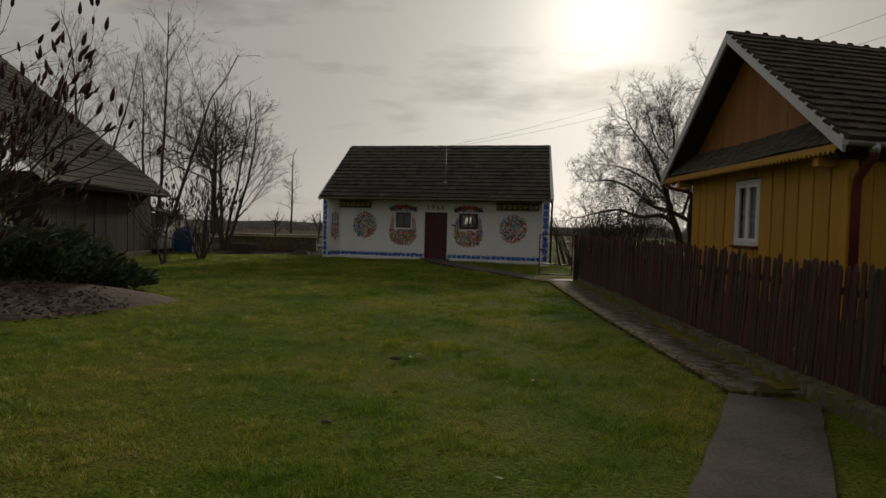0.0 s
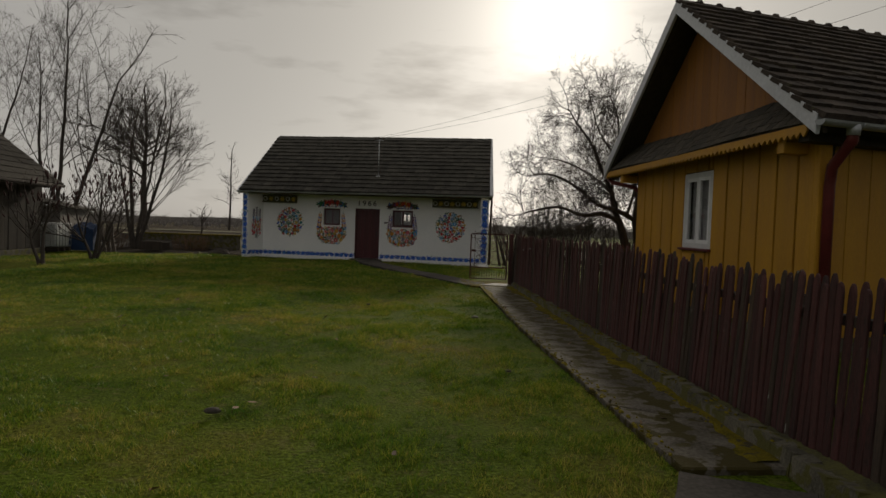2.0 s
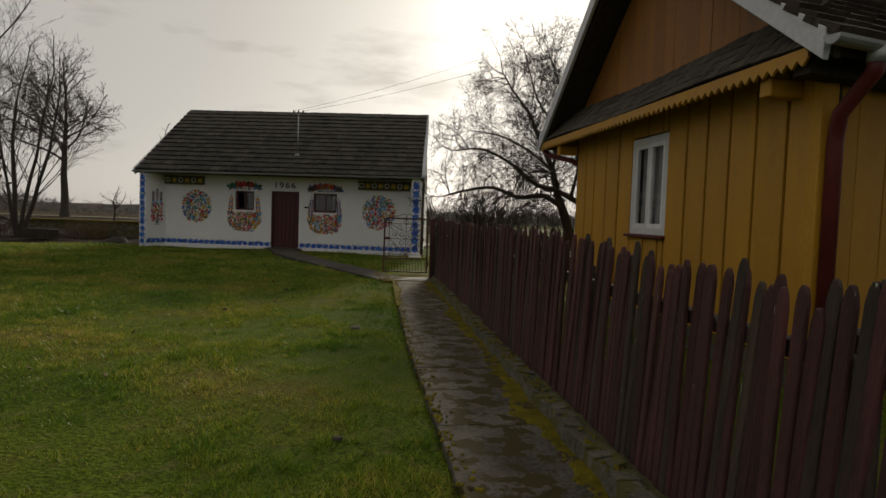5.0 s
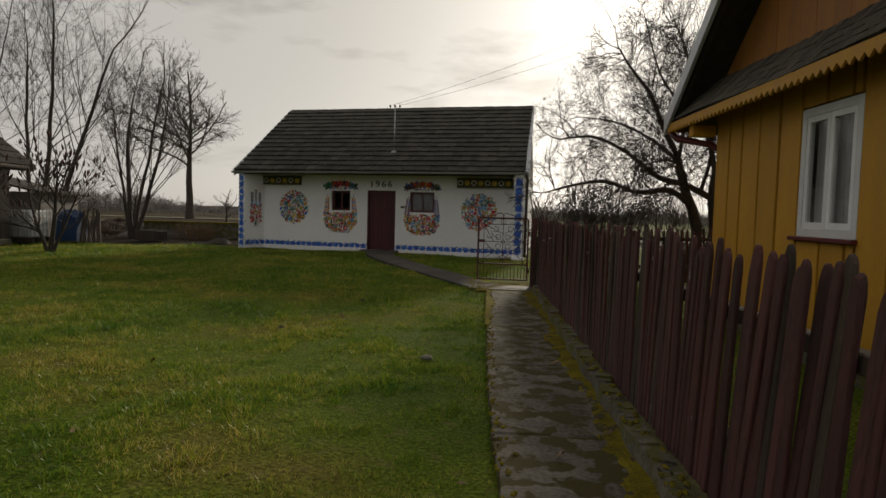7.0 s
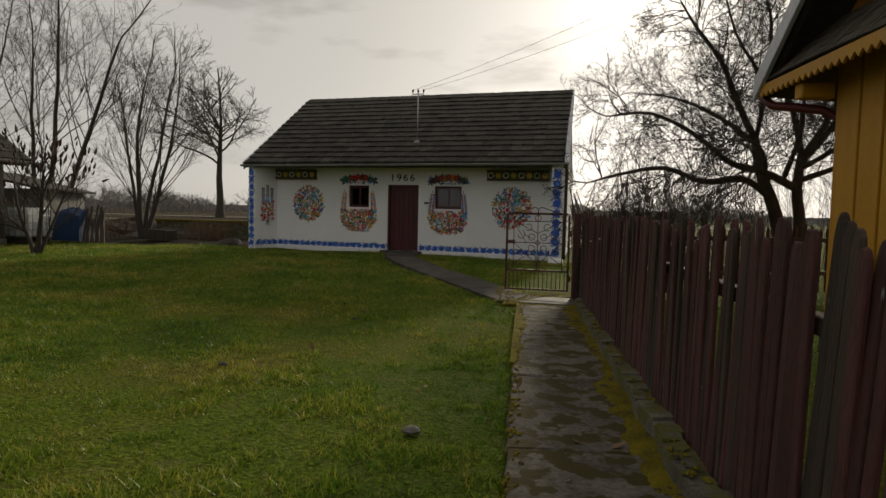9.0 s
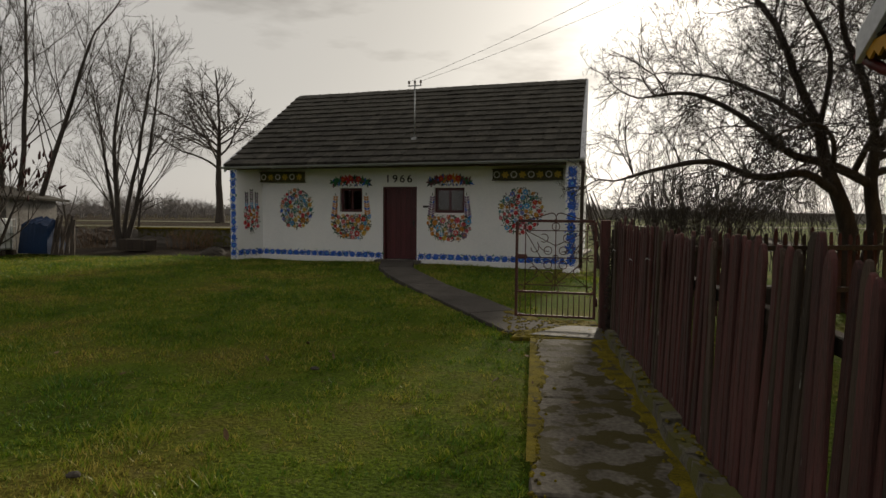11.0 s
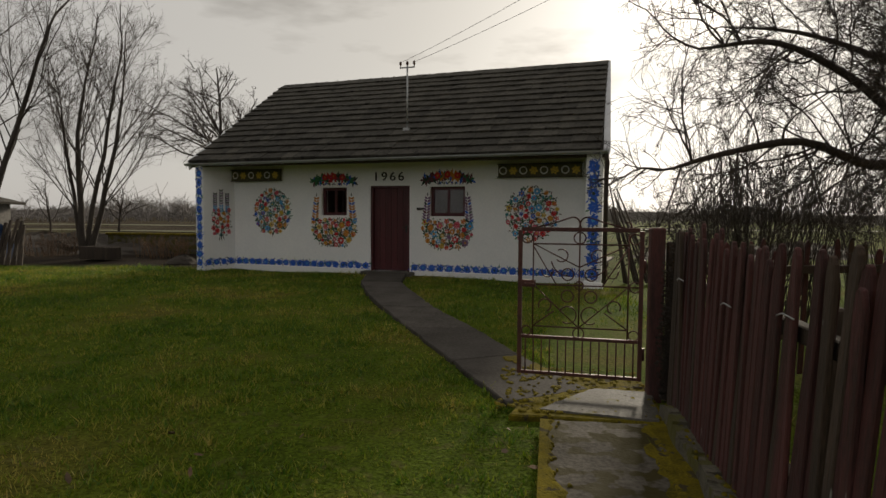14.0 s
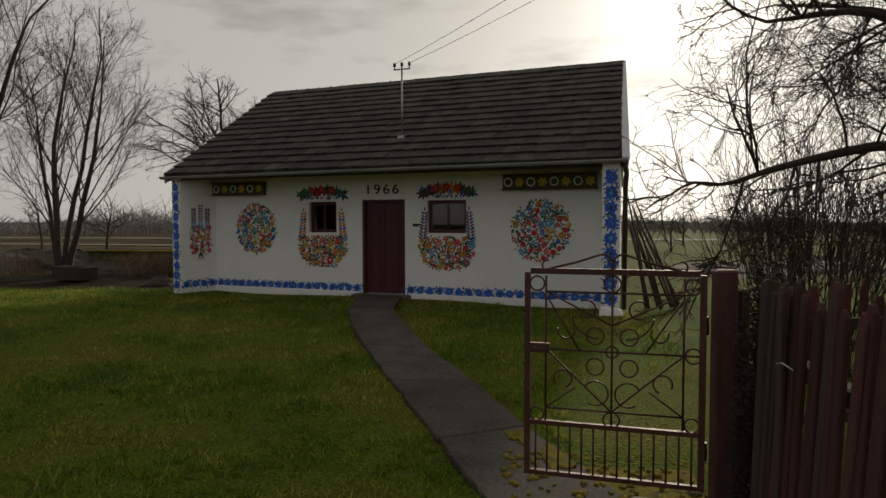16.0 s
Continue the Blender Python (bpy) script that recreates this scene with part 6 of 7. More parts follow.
def build_fruit_tree():
    """The old fruit tree: two twisted stems and long crooked limbs that reach over to the cottage."""
    tree = thing("old_fruit_tree", "old leafless fruit tree with twisted trunks and long drooping limbs", "tree", Matrix.Translation((8.05, 20.95, 0)) @ Matrix.Diagonal((0.58, 0.60, 0.70, 1)))
    rn = rng(55)
    trunk, crown, tips = Branches(), Branches(), []

    def limb(br, pts, r0, r1, children=True):
        pts = [Vector(p) for p in pts]
        fine = []
        for i in range(len(pts) - 1):
            p0, p1, p2, p3 = pts[max(i - 1, 0)], pts[i], pts[i + 1], pts[min(i + 2, len(pts) - 1)]
            for k in range(4):
                t = k / 4
                fine.append(0.5 * ((2 * p1) + (p2 - p0) * t + (2 * p0 - 5 * p1 + 4 * p2 - p3) * t * t + (3 * p1 - p0 - 3 * p2 + p3) * t ** 3))
        fine.append(pts[-1])
        n = len(fine) - 1
        for k in range(n):
            br.add(fine[k], fine[k + 1], r0 + (r1 - r0) * k / n, r0 + (r1 - r0) * (k + 1) / n)
        return fine
    limb(trunk, [(0, 0, -0.2), (-0.25, 0, 0.7), (-0.1, 0, 1.5), (-0.35, 0, 2.3), (-0.75, 0, 3.1), (-0.95, 0, 3.9)], 0.30, 0.13)
    limb(trunk, [(0.1, 0.1, -0.2), (0.35, 0.1, 0.8), (0.55, 0.1, 1.7), (0.4, 0.1, 2.7), (0.5, 0.1, 3.6)], 0.25, 0.13)
    cfg = [(6, 9, 0.5, 0.4, 0.8, 0.2, 0.0), (7, 9, 0.50, 0.5, 0.8, 0.15, 0.0, 0.0048), (5, 5, 0.58, 0.6, 0.75, 0.18, -0.01, 0.004), (4, 3, 0.6, 0.7, 0.7, 0.22, -0.02, 0.0035), (3, 0, 0.5, 0.5, 0.7, 0.22, -0.02)]
    limbs = [([(-0.35, 0, 2.4), (-1.4, -0.4, 2.9), (-2.7, -0.8, 2.8), (-4.0, -1.2, 3.1), (-5.4, -1.6, 2.9), (-6.2, -1.9, 2.7)], 0.13),
             ([(0.4, 0.1, 2.7), (-0.8, -0.3, 3.1), (-1.9, -0.6, 3.3), (-3.2, -1.0, 4.0), (-4.5, -1.4, 4.4), (-5.6, -1.7, 4.3)], 0.14),
             ([(-0.95, 0, 3.9), (-1.7, -0.3, 4.9), (-2.3, -0.6, 5.8), (-3.2, -0.9, 6.6), (-3.7, -1.0, 7.2)], 0.13),
             ([(0.5, 0.1, 3.5), (-0.1, -0.4, 4.7), (-1.0, -1.0, 5.7), (-1.3, -1.4, 6.8), (-1.9, -1.6, 7.8)], 0.13),
             ([(0.5, 0.1, 3.4), (1.2, -0.4, 4.4), (1.5, -0.9, 5.6), (2.2, -1.2, 6.8)], 0.13),
             ([(0.4, 0.1, 2.9), (1.5, -0.3, 3.3), (2.6, -0.8, 3.9), (3.6, -1.2, 4.0)], 0.10),
             ([(0.0, 0.1, 3.0), (-0.3, -1.4, 3.9), (-0.9, -2.8, 4.7), (-1.7, -4.0, 5.2)], 0.10),
             ([(-0.6, 0, 3.0), (-1.2, -1.2, 3.5), (-2.2, -2.4, 3.7), (-3.4, -3.3, 3.4)], 0.09),
             ([(0.5, 0.1, 3.5), (0.9, -1.0, 4.8), (0.5, -2.0, 6.2), (0.2, -2.8, 7.6), (-0.4, -3.2, 8.6)], 0.11),
             ([(0.45, 0.1, 3.2), (1.4, -1.2, 4.0), (1.6, -2.6, 5.0), (1.2, -4.0, 6.2)], 0.09),
             ([(-0.95, 0, 3.9), (-1.2, -0.9, 5.2), (-2.4, -1.9, 6.2), (-3.2, -2.6, 7.6)], 0.09),
             ([(-0.9, 0, 3.8), (-1.8, 0.8, 4.6), (-3.0, 1.5, 5.2), (-4.4, 1.8, 5.4)], 0.09)]
    for pts, r in limbs:
        fine = limb(trunk, pts, r * 0.85, r * 0.16)
        n = len(fine)
        for k in range(32):
            i = rn.randrange(n // 5, n - 1)
            d = (fine[i + 1] - fine[i]).normalized()
            side = d.orthogonal().normalized()
            side.rotate(Matrix.Rotation(rn.uniform(0, 6.283), 3, d))
            way = (d * 0.55 + side * 0.9 + Vector((0, 0, 0.12))).normalized()
            grow(crown, rn, fine[i], way, rn.uniform(1.0, 2.3) * (1.25 - 0.5 * i / n), r * 0.15, 1, cfg, tips)
        grow(crown, rn, fine[-1], (fine[-1] - fine[-2]).normalized(), 1.6, r * 0.16, 1, cfg, tips)
    part("trunk", trunk.mesh("trunk", M["bark"], 8), None, tree)
    part("crown", crown.mesh("crown", M["bark"], 3), None, tree)


build_fruit_tree()


def thicket(name, label, base, radius, height, count, seed, mat, spread=0.25, kids=6):
    bush = thing(name, label, "shrub", base, "bare shrubs")
    br, rn, tips = Branches(), rng(seed), []
    cfg = [(5, kids, 0.45, 0.6, 0.40, 0.05, 0.03), (4, 2, 0.5, 0.6, 0.5, 0.12, 0.03), (3, 0, 0.5, 0.5, 0.5, 0.15, 0.02)]
    for k in range(count):
        a, q = rn.random() * 6.283, radius * math.sqrt(rn.random())
        p = Vector((math.cos(a) * q, math.sin(a) * q, -0.05))
        d = Vector((math.cos(a) * spread * rn.random() + rn.gauss(0, 0.12), math.sin(a) * spread * rn.random() + rn.gauss(0, 0.12), 1))
        grow(br, rn, p, d, height * rn.uniform(0.55, 1.0), 0.0085, 0, cfg, tips)
    part("crown", br.mesh("crown", mat, 3), None, bush)


thicket("shrub_thicket", "dense leafless thicket of thin upright stems", (6.25, 22.6, 0), 0.65, 2.7, 150, 401, M["bark_grey"], 0.35, 4)
thicket("shrub_thicket", "dense leafless thicket of thin upright stems", (10.9, 26.2, 0), 2.4, 3.0, 150, 402, M["bark_grey"], 0.35, 4)
thicket("shrub_thicket", "low tangle of dead stems behind the garden", (15.5, 27.5, 0), 2.0, 2.3, 100, 403, M["bark"])
thicket("dry_weeds", "clump of dry brown weeds by the low wall", (-8.6, 33.0, 0), 0.8, 0.7, 110, 404, M["leaf"], 0.5, 3)
thicket("dry_weeds", "clump of dry brown weeds by the low wall", (-12.5, 33.0, 0), 1.0, 0.8, 110, 405, M["leaf"], 0.5, 3)


# ---- evergreens ----
def scale_cloud(points, ways, size, rn, mat, name):
    """Many small pointed sprays, each a bent pair of triangles."""
    n = len(points)
    Pn, Wn = np.array(points), np.array(ways)
    Wn /= np.linalg.norm(Wn, axis=1, keepdims=True)
    r = np.random.default_rng(rn)
    side = np.cross(Wn, r.normal(size=(n, 3)))
    side /= np.linalg.norm(side, axis=1, keepdims=True)
    up = np.cross(side, Wn)
    s = size * r.uniform(0.6, 1.3, (n, 1))
    V = np.stack([Pn, Pn + Wn * s * 0.5 + side * s * 0.22, Pn + Wn * s + up * s * 0.1, Pn + Wn * s * 0.5 - side * s * 0.22], 1)
    V[:, 1] += up[:, :] * s * 0.08
    F = (np.arange(n) * 4)[:, None] + np.array([[0, 1, 2, 3]])
    return fast_mesh(name, V.reshape(-1, 3), F, mat)


def column_evergreen(name, label, base, radius, height, count, seed, mat, size=0.10, taper=0.25, low=0.05):
    tree = thing(name, label, "tree", base)
    r = np.random.default_rng(seed)
    t = r.uniform(low, 1, count) ** 0.9
    a = r.uniform(0, 2 * math.pi, count)
    lump = 1 + 0.13 * np.sin(a * 3 + t * 14) + 0.10 * np.sin(a * 5 - t * 23 + 2) + 0.06 * np.sin(t * 60 + a * 9)
    prof = np.minimum(1, (1.02 - t) / taper) ** 0.6 * (0.82 + 0.18 * np.minimum(t / 0.15, 1))
    q = radius * prof * lump * r.uniform(0.62, 1.03, count)
    pts = np.stack([np.cos(a) * q, np.sin(a) * q, t * height], -1)
    ways = np.stack([np.cos(a) * 0.55 + r.normal(0, 0.25, count), np.sin(a) * 0.55 + r.normal(0, 0.25, count), np.full(count, 0.85) + r.normal(0, 0.2, count)], -1)
    part("foliage", scale_cloud(pts, ways, size, seed, mat, "foliage"), None, tree)
    g = Geo()
    g.tube([(0, 0, -0.1), (0, 0, height * 0.5), (0, 0, height * 0.93)], [0.06, 0.045, 0.01], 8)
    part("trunk", g, [M["bark"]], tree)
    core = Geo()
    rings = [(0.62 * radius * min(1, (1.02 - f) / taper) ** 0.6, f * height) for f in (low + 0.01, 0.15, 0.4, 0.7, 0.9, 0.97)]
    core.tube([(0, 0, z) for _, z in rings], [q for q, _ in rings], 12)
    part("inner_foliage", core, [mat], tree)


column_evergreen("thuja_column", "tall narrow columnar thuja behind the fence", (5.95, 6.30, 0), 0.31, 4.8, 70000, 501, M["thuja"], 0.042, 0.18, 0.02)


def conifer(name, label, base, height, radius, seed, mat, tiers=26):
    tree = thing(name, label, "tree", base)
    g = Geo()
    g.tube([(0, 0, -0.1), (0, 0, height * 0.6), (0, 0, height)], [0.14, 0.08, 0.01], 8)
    part("trunk", g, [M["bark"]], tree)
    r = np.random.default_rng(seed)
    pts, ways = [], []
    for k in range(tiers):
        z = 0.35 + (height - 0.4) * k / tiers
        R = radius * (1 - k / tiers) ** 0.8
        n = 9 if k < tiers * 0.7 else 6
        for j in range(n):
            a = 2 * math.pi * (j + r.random()) / n
            m = int(60 + 90 * R / radius)
            t = r.uniform(0.1, 1, m)
            rr = R * r.uniform(0.8, 1.1)
            x, y = np.cos(a) * rr * t, np.sin(a) * rr * t
            zz = z - 0.28 * rr * t + 0.12 * t ** 2 * rr
            off = r.normal(0, 0.06 + 0.05 * rr, (m, 3)) * np.array([1, 1, 0.5])
            pts.append(np.stack([x, y, zz], -1) + off)
            ways.append(np.stack([np.full(m, math.cos(a)), np.full(m, math.sin(a)), np.full(m, -0.25)], -1) + r.normal(0, 0.45, (m, 3)))
    part("foliage", scale_cloud(np.concatenate(pts), np.concatenate(ways), 0.14, seed, mat, "foliage"), None, tree)


conifer("spruce_tree", "dark green spruce beside the yellow house", (10.2, 6.7, 0), 8.5, 2.4, 502, M["spruce"])


def mound_shrub(name, label, base, rx, ry, h, count, seed, mat, size, up=0.6):
    bush = thing(name, label, "shrub", base)
    r = np.random.default_rng(seed)
    a, e = r.uniform(0, 2 * math.pi, count), np.arcsin(r.uniform(0.02, 1, count))
    lump = 1 + 0.16 * np.sin(a * 4 + e * 5) + 0.12 * np.sin(a * 7 - e * 9 + 1)
    q = lump * r.uniform(0.6, 1.04, count)
    pts = np.stack([np.cos(a) * np.cos(e) * rx * q, np.sin(a) * np.cos(e) * ry * q, np.sin(e) * h * q + 0.02], -1)
    ways = np.stack([np.cos(a), np.sin(a), np.full(count, up)], -1) + r.normal(0, 0.35, (count, 3))
    part("foliage", scale_cloud(pts, ways, size, seed, mat, "foliage"), None, bush)
    br, rn, tips = Branches(), rng(seed), []
    for k in range(24):
        b = rn.random() * 6.283
        grow(br, rn, Vector((0, 0, -0.05)), Vector((math.cos(b) * rx / h, math.sin(b) * ry / h, 0.7)), min(rx, ry) * 0.8, 0.02, 0, [(4, 3, 0.5, 0.5, 0.5, 0.1, 0.02), (3, 0, 0.5, 0.5, 0.5, 0.1, 0.0)], tips)
    part("framework", br.mesh("framework", M["bark"], 4), None, bush)


mound_shrub("juniper_bush", "spreading dark green juniper on a mulched mound", (-8.6, 12.6, 0.1), 2.3, 2.0, 1.05, 26000, 601, M["juniper"], 0.17)
mound_shrub("juniper_bush", "spreading dark green juniper on a mulched mound", (-7.2, 13.2, 0.1), 1.1, 1.0, 0.55, 7000, 602, M["juniper"], 0.15)
mound_shrub("vine_tangle", "dark tangle of dead vines beside the gate post", (4.27, 18.66, 0), 0.13, 0.16, 1.30, 9000, 604, M["bark"], 0.03)
mound_shrub("golden_shrub", "small golden-brown shrub by the spruce", (7.7, 6.1, 0), 0.7, 0.6, 1.25, 5000, 603, M["golden"], 0.08)


def build_mulch():
    g, rn = Geo(), rng(71)
    rings, n = 9, 40
    pts = []
    for k in range(rings + 1):
        f = k / rings
        for j in range(n):
            a = 2 * math.pi * j / n
            edge = 1 + 0.10 * math.sin(a * 3 + 1) + 0.07 * math.sin(a * 5)
            x, y = -7.7 + math.cos(a) * 2.65 * f * edge, 11.3 + math.sin(a) * 2.7 * f * edge
            pts.append((x, y, 0.40 * (1 - f * f) + rn.uniform(-0.02, 0.02) * (1 - f) - 0.03))
    for k in range(rings):
        for j in range(n):
            i = (j + 1) % n
            g.poly([pts[k * n + j], pts[(k + 1) * n + j], pts[(k + 1) * n + i], pts[k * n + i]], 0, True)
    lone("mulch_mound", g, [M["mulch"]], "low mound of brown bark mulch", "mound", kind="structure")
    r = np.random.default_rng(72)
    m = 5000
    a, f = r.uniform(0, 6.283, m), np.sqrt(r.uniform(0, 1, m))
    c = np.stack([-7.7 + np.cos(a) * 2.65 * f, 11.3 + np.sin(a) * 2.7 * f, 0.40 * (1 - f * f) - 0.01], -1)
    w = r.normal(0, 1, (m, 3)) * np.array([1, 1, 0.35])
    ob = new("mulch_chips", scale_cloud(c, w, 0.085, 73, M["mulch"], "mulch_chips"))
    tagged(ob, "loose brown bark chips", "mulch", kind="stuff")


build_mulch()


# ---- the barn ----
def build_barn():
    barn = thing("timber_barn", "old dark timber barn with a mossy shingled roof", "barn", Matrix.Translation((-11.7, 27.5, 0)) @ Matrix.Scale(1.15, 4) @ Matrix.Translation((9.5, -24.25, 0)))
    x1, y0, y1 = -9.95, 17.6, 23.9
    rn = rng(81)
    g = Geo()
    g.box(x1 - 0.2, x1 - 0.04, y0, y1, -0.1, 2.5)
    g.box(-21, x1 - 0.2, y1 - 0.15, y1, -0.1, 2.5)
    g.box(-21, x1 - 0.2, y0, y0 + 0.15, -0.1, 2.5)
    g.box(-13.2, -13.0, 9.0, y0, -0.1, 3.4)
    g.box(-21, -13.2, 9.0, 9.15, -0.1, 3.4)
    part("timber_frame", g, [M["barnwood"]], barn)
    y = y0
    while y < y1 - 0.02:
        w = min(rn.uniform(0.16, 0.26), y1 - y)
        g = Geo()
        g.box(x1 - 0.04, x1 - rn.uniform(0.0, 0.015), y + 0.004, y + w - 0.004, 0.12 + rn.uniform(-0.06, 0.08), 2.42)
        part("wall_plank", g, [M["barnwood"]], barn)
        y += w
    x = -14.6
    while x < x1 - 0.02:
        w = min(rn.uniform(0.16, 0.26), x1 - x)
        g = Geo()
        g.box(x + 0.004, x + w - 0.004, y0 - 0.03, y0, 0.05, 2.42)
        part("wall_plank", g, [M["barnwood"]], barn)
        x += w
    part("stone_footing", Geo_box(x1 - 0.25, x1 + 0.05, y0, y1, -0.1, 0.14), [M["curb"]], barn, "", 0.02)
    # roof in courses of shingles; the lower part is cut back over the doorway
    ex, ez = x1 + 0.45, 2.22
    slope = 0.78
    roof = part("roof", barn_slab(ex, ez, slope, y0 - 0.3, y1 + 0.35, 10.0), [M["barnwood"]], barn, "mossy grey-brown shingle roof")
    rest = Geo()
    n = 34
    ln = 10.4
    cx, cz = -1 / math.hypot(1, slope), slope / math.hypot(1, slope)
    for r in range(n):
        s = r * ln / n
        ya = (y0 - 0.35) if s < 1.55 else 8.6
        y = ya
        while y < y1 + 0.36:
            w = rn.uniform(0.28, 0.44)
            yb = min(y + w, y1 + 0.4)
            px, pz = ex + 0.04 + cx * s, ez + 0.02 + cz * s
            t = 0.03 + rn.uniform(0, 0.015)
            l2 = ln / n * 1.2
            nx, nz = cz, -cx
            a = Vector((px, 0, pz))
            b = Vector((px + cx * l2, 0, pz + cz * l2))
            up = Vector((nx, 0, nz))
            low = [a, a, b, b]
            yy4 = [y + 0.004, yb - 0.004, yb - 0.004, y + 0.004]
            rest.hull8([Vector((p.x, q, p.z)) - up * 0.01 for p, q in zip(low, yy4)] + [Vector((p.x, q, p.z)) + up * (t if k < 2 else 0.012) for k, (p, q) in enumerate(zip(low, yy4))])
            y = yb
    ob = part("roof_shingles", rest, [M["shingle"]], roof, "mossy weathered shingles")
    ob["kind"] = "stuff"
    # pale verge laths
    def lath(s0, s1, y, w=0.09):
        g = Geo()
        a, b = Vector((ex + cx * s0, y, ez + cz * s0)), Vector((ex + cx * s1, y, ez + cz * s1))
        g.hull8([a + Vector((0, -0.04, -0.08)), a + Vector((0.05, 0.0, -0.08)), b + Vector((0.05, 0.0, -0.08)), b + Vector((0, -0.04, -0.08)),
                 a + Vector((0.05, -0.04, w)), a + Vector((0.1, 0.0, w)), b + Vector((0.1, 0.0, w)), b + Vector((0.05, -0.04, w))])
        part("verge_lath", g, [M["whitewood"]], roof, "pale painted verge lath")
    lath(-0.05, 1.55, y0 - 0.4)
    g = Geo()
    p = Vector((ex + cx * 1.75, 0, ez + cz * 1.75))
    g.hull8([(p.x, 8.6, p.z + 0.06), (p.x + 0.05, 8.6, p.z + 0.03), (p.x + 0.05, y0 + 0.2, p.z + 0.03), (p.x, y0 + 0.2, p.z + 0.06), (p.x + 0.02, 8.6, p.z + 0.10), (p.x + 0.07, 8.6, p.z + 0.07), (p.x + 0.07, y0 + 0.2, p.z + 0.07), (p.x + 0.02, y0 + 0.2, p.z + 0.10)])
    part("roof_lath", g, [M["whitewood"]], roof, "pale lath along the roof")
    g = Geo()
    g.tube([(ex + 0.1, y0 - 0.3, ez), (ex + 0.1, y1 + 0.3, ez - 0.04)], 0.05, 8)
    part("gutter", g, [M["barnwood"]], barn)
    # lean-to with white wall behind the barn
    shed = thing("lean_to_shed", "low whitewashed lean-to with a sagging roof", "shed", (-2.25, 4.5, 0))
    part("shed_wall", Geo_box(-13.0, -10.3, 24.6, 26.8, -0.1, 1.75), [M["old_whitewash"]], shed)
    g = Geo()
    g.hull8([(-13.3, 24.2, 2.35), (-10.1, 24.2, 1.72), (-10.1, 27.2, 1.62), (-13.3, 27.2, 2.3), (-13.3, 24.2, 2.42), (-10.1, 24.2, 1.79), (-10.1, 27.2, 1.69), (-13.3, 27.2, 2.37)])
    part("shed_roof", g, [M["shingle"]], shed)


def barn_slab(ex, ez, slope, ya, yb, reach):
    g = Geo()
    a = Vector((ex, 0, ez))
    d = Vector((-1, 0, slope)).normalized()
    for s0, s1, y0 in ((0.0, 1.6, ya), (1.5, 10.3, 8.7)):
        p, q = a + d * s0, a + d * s1
        g.hull8([(q.x, y0, q.z - 0.14), (p.x, y0, p.z - 0.14), (p.x, yb, p.z - 0.14), (q.x, yb, q.z - 0.14),
                 (q.x, y0, q.z - 0.02), (p.x, y0, p.z - 0.02), (p.x, yb, p.z - 0.02), (q.x, yb, q.z - 0.02)])
    return g


build_barn()


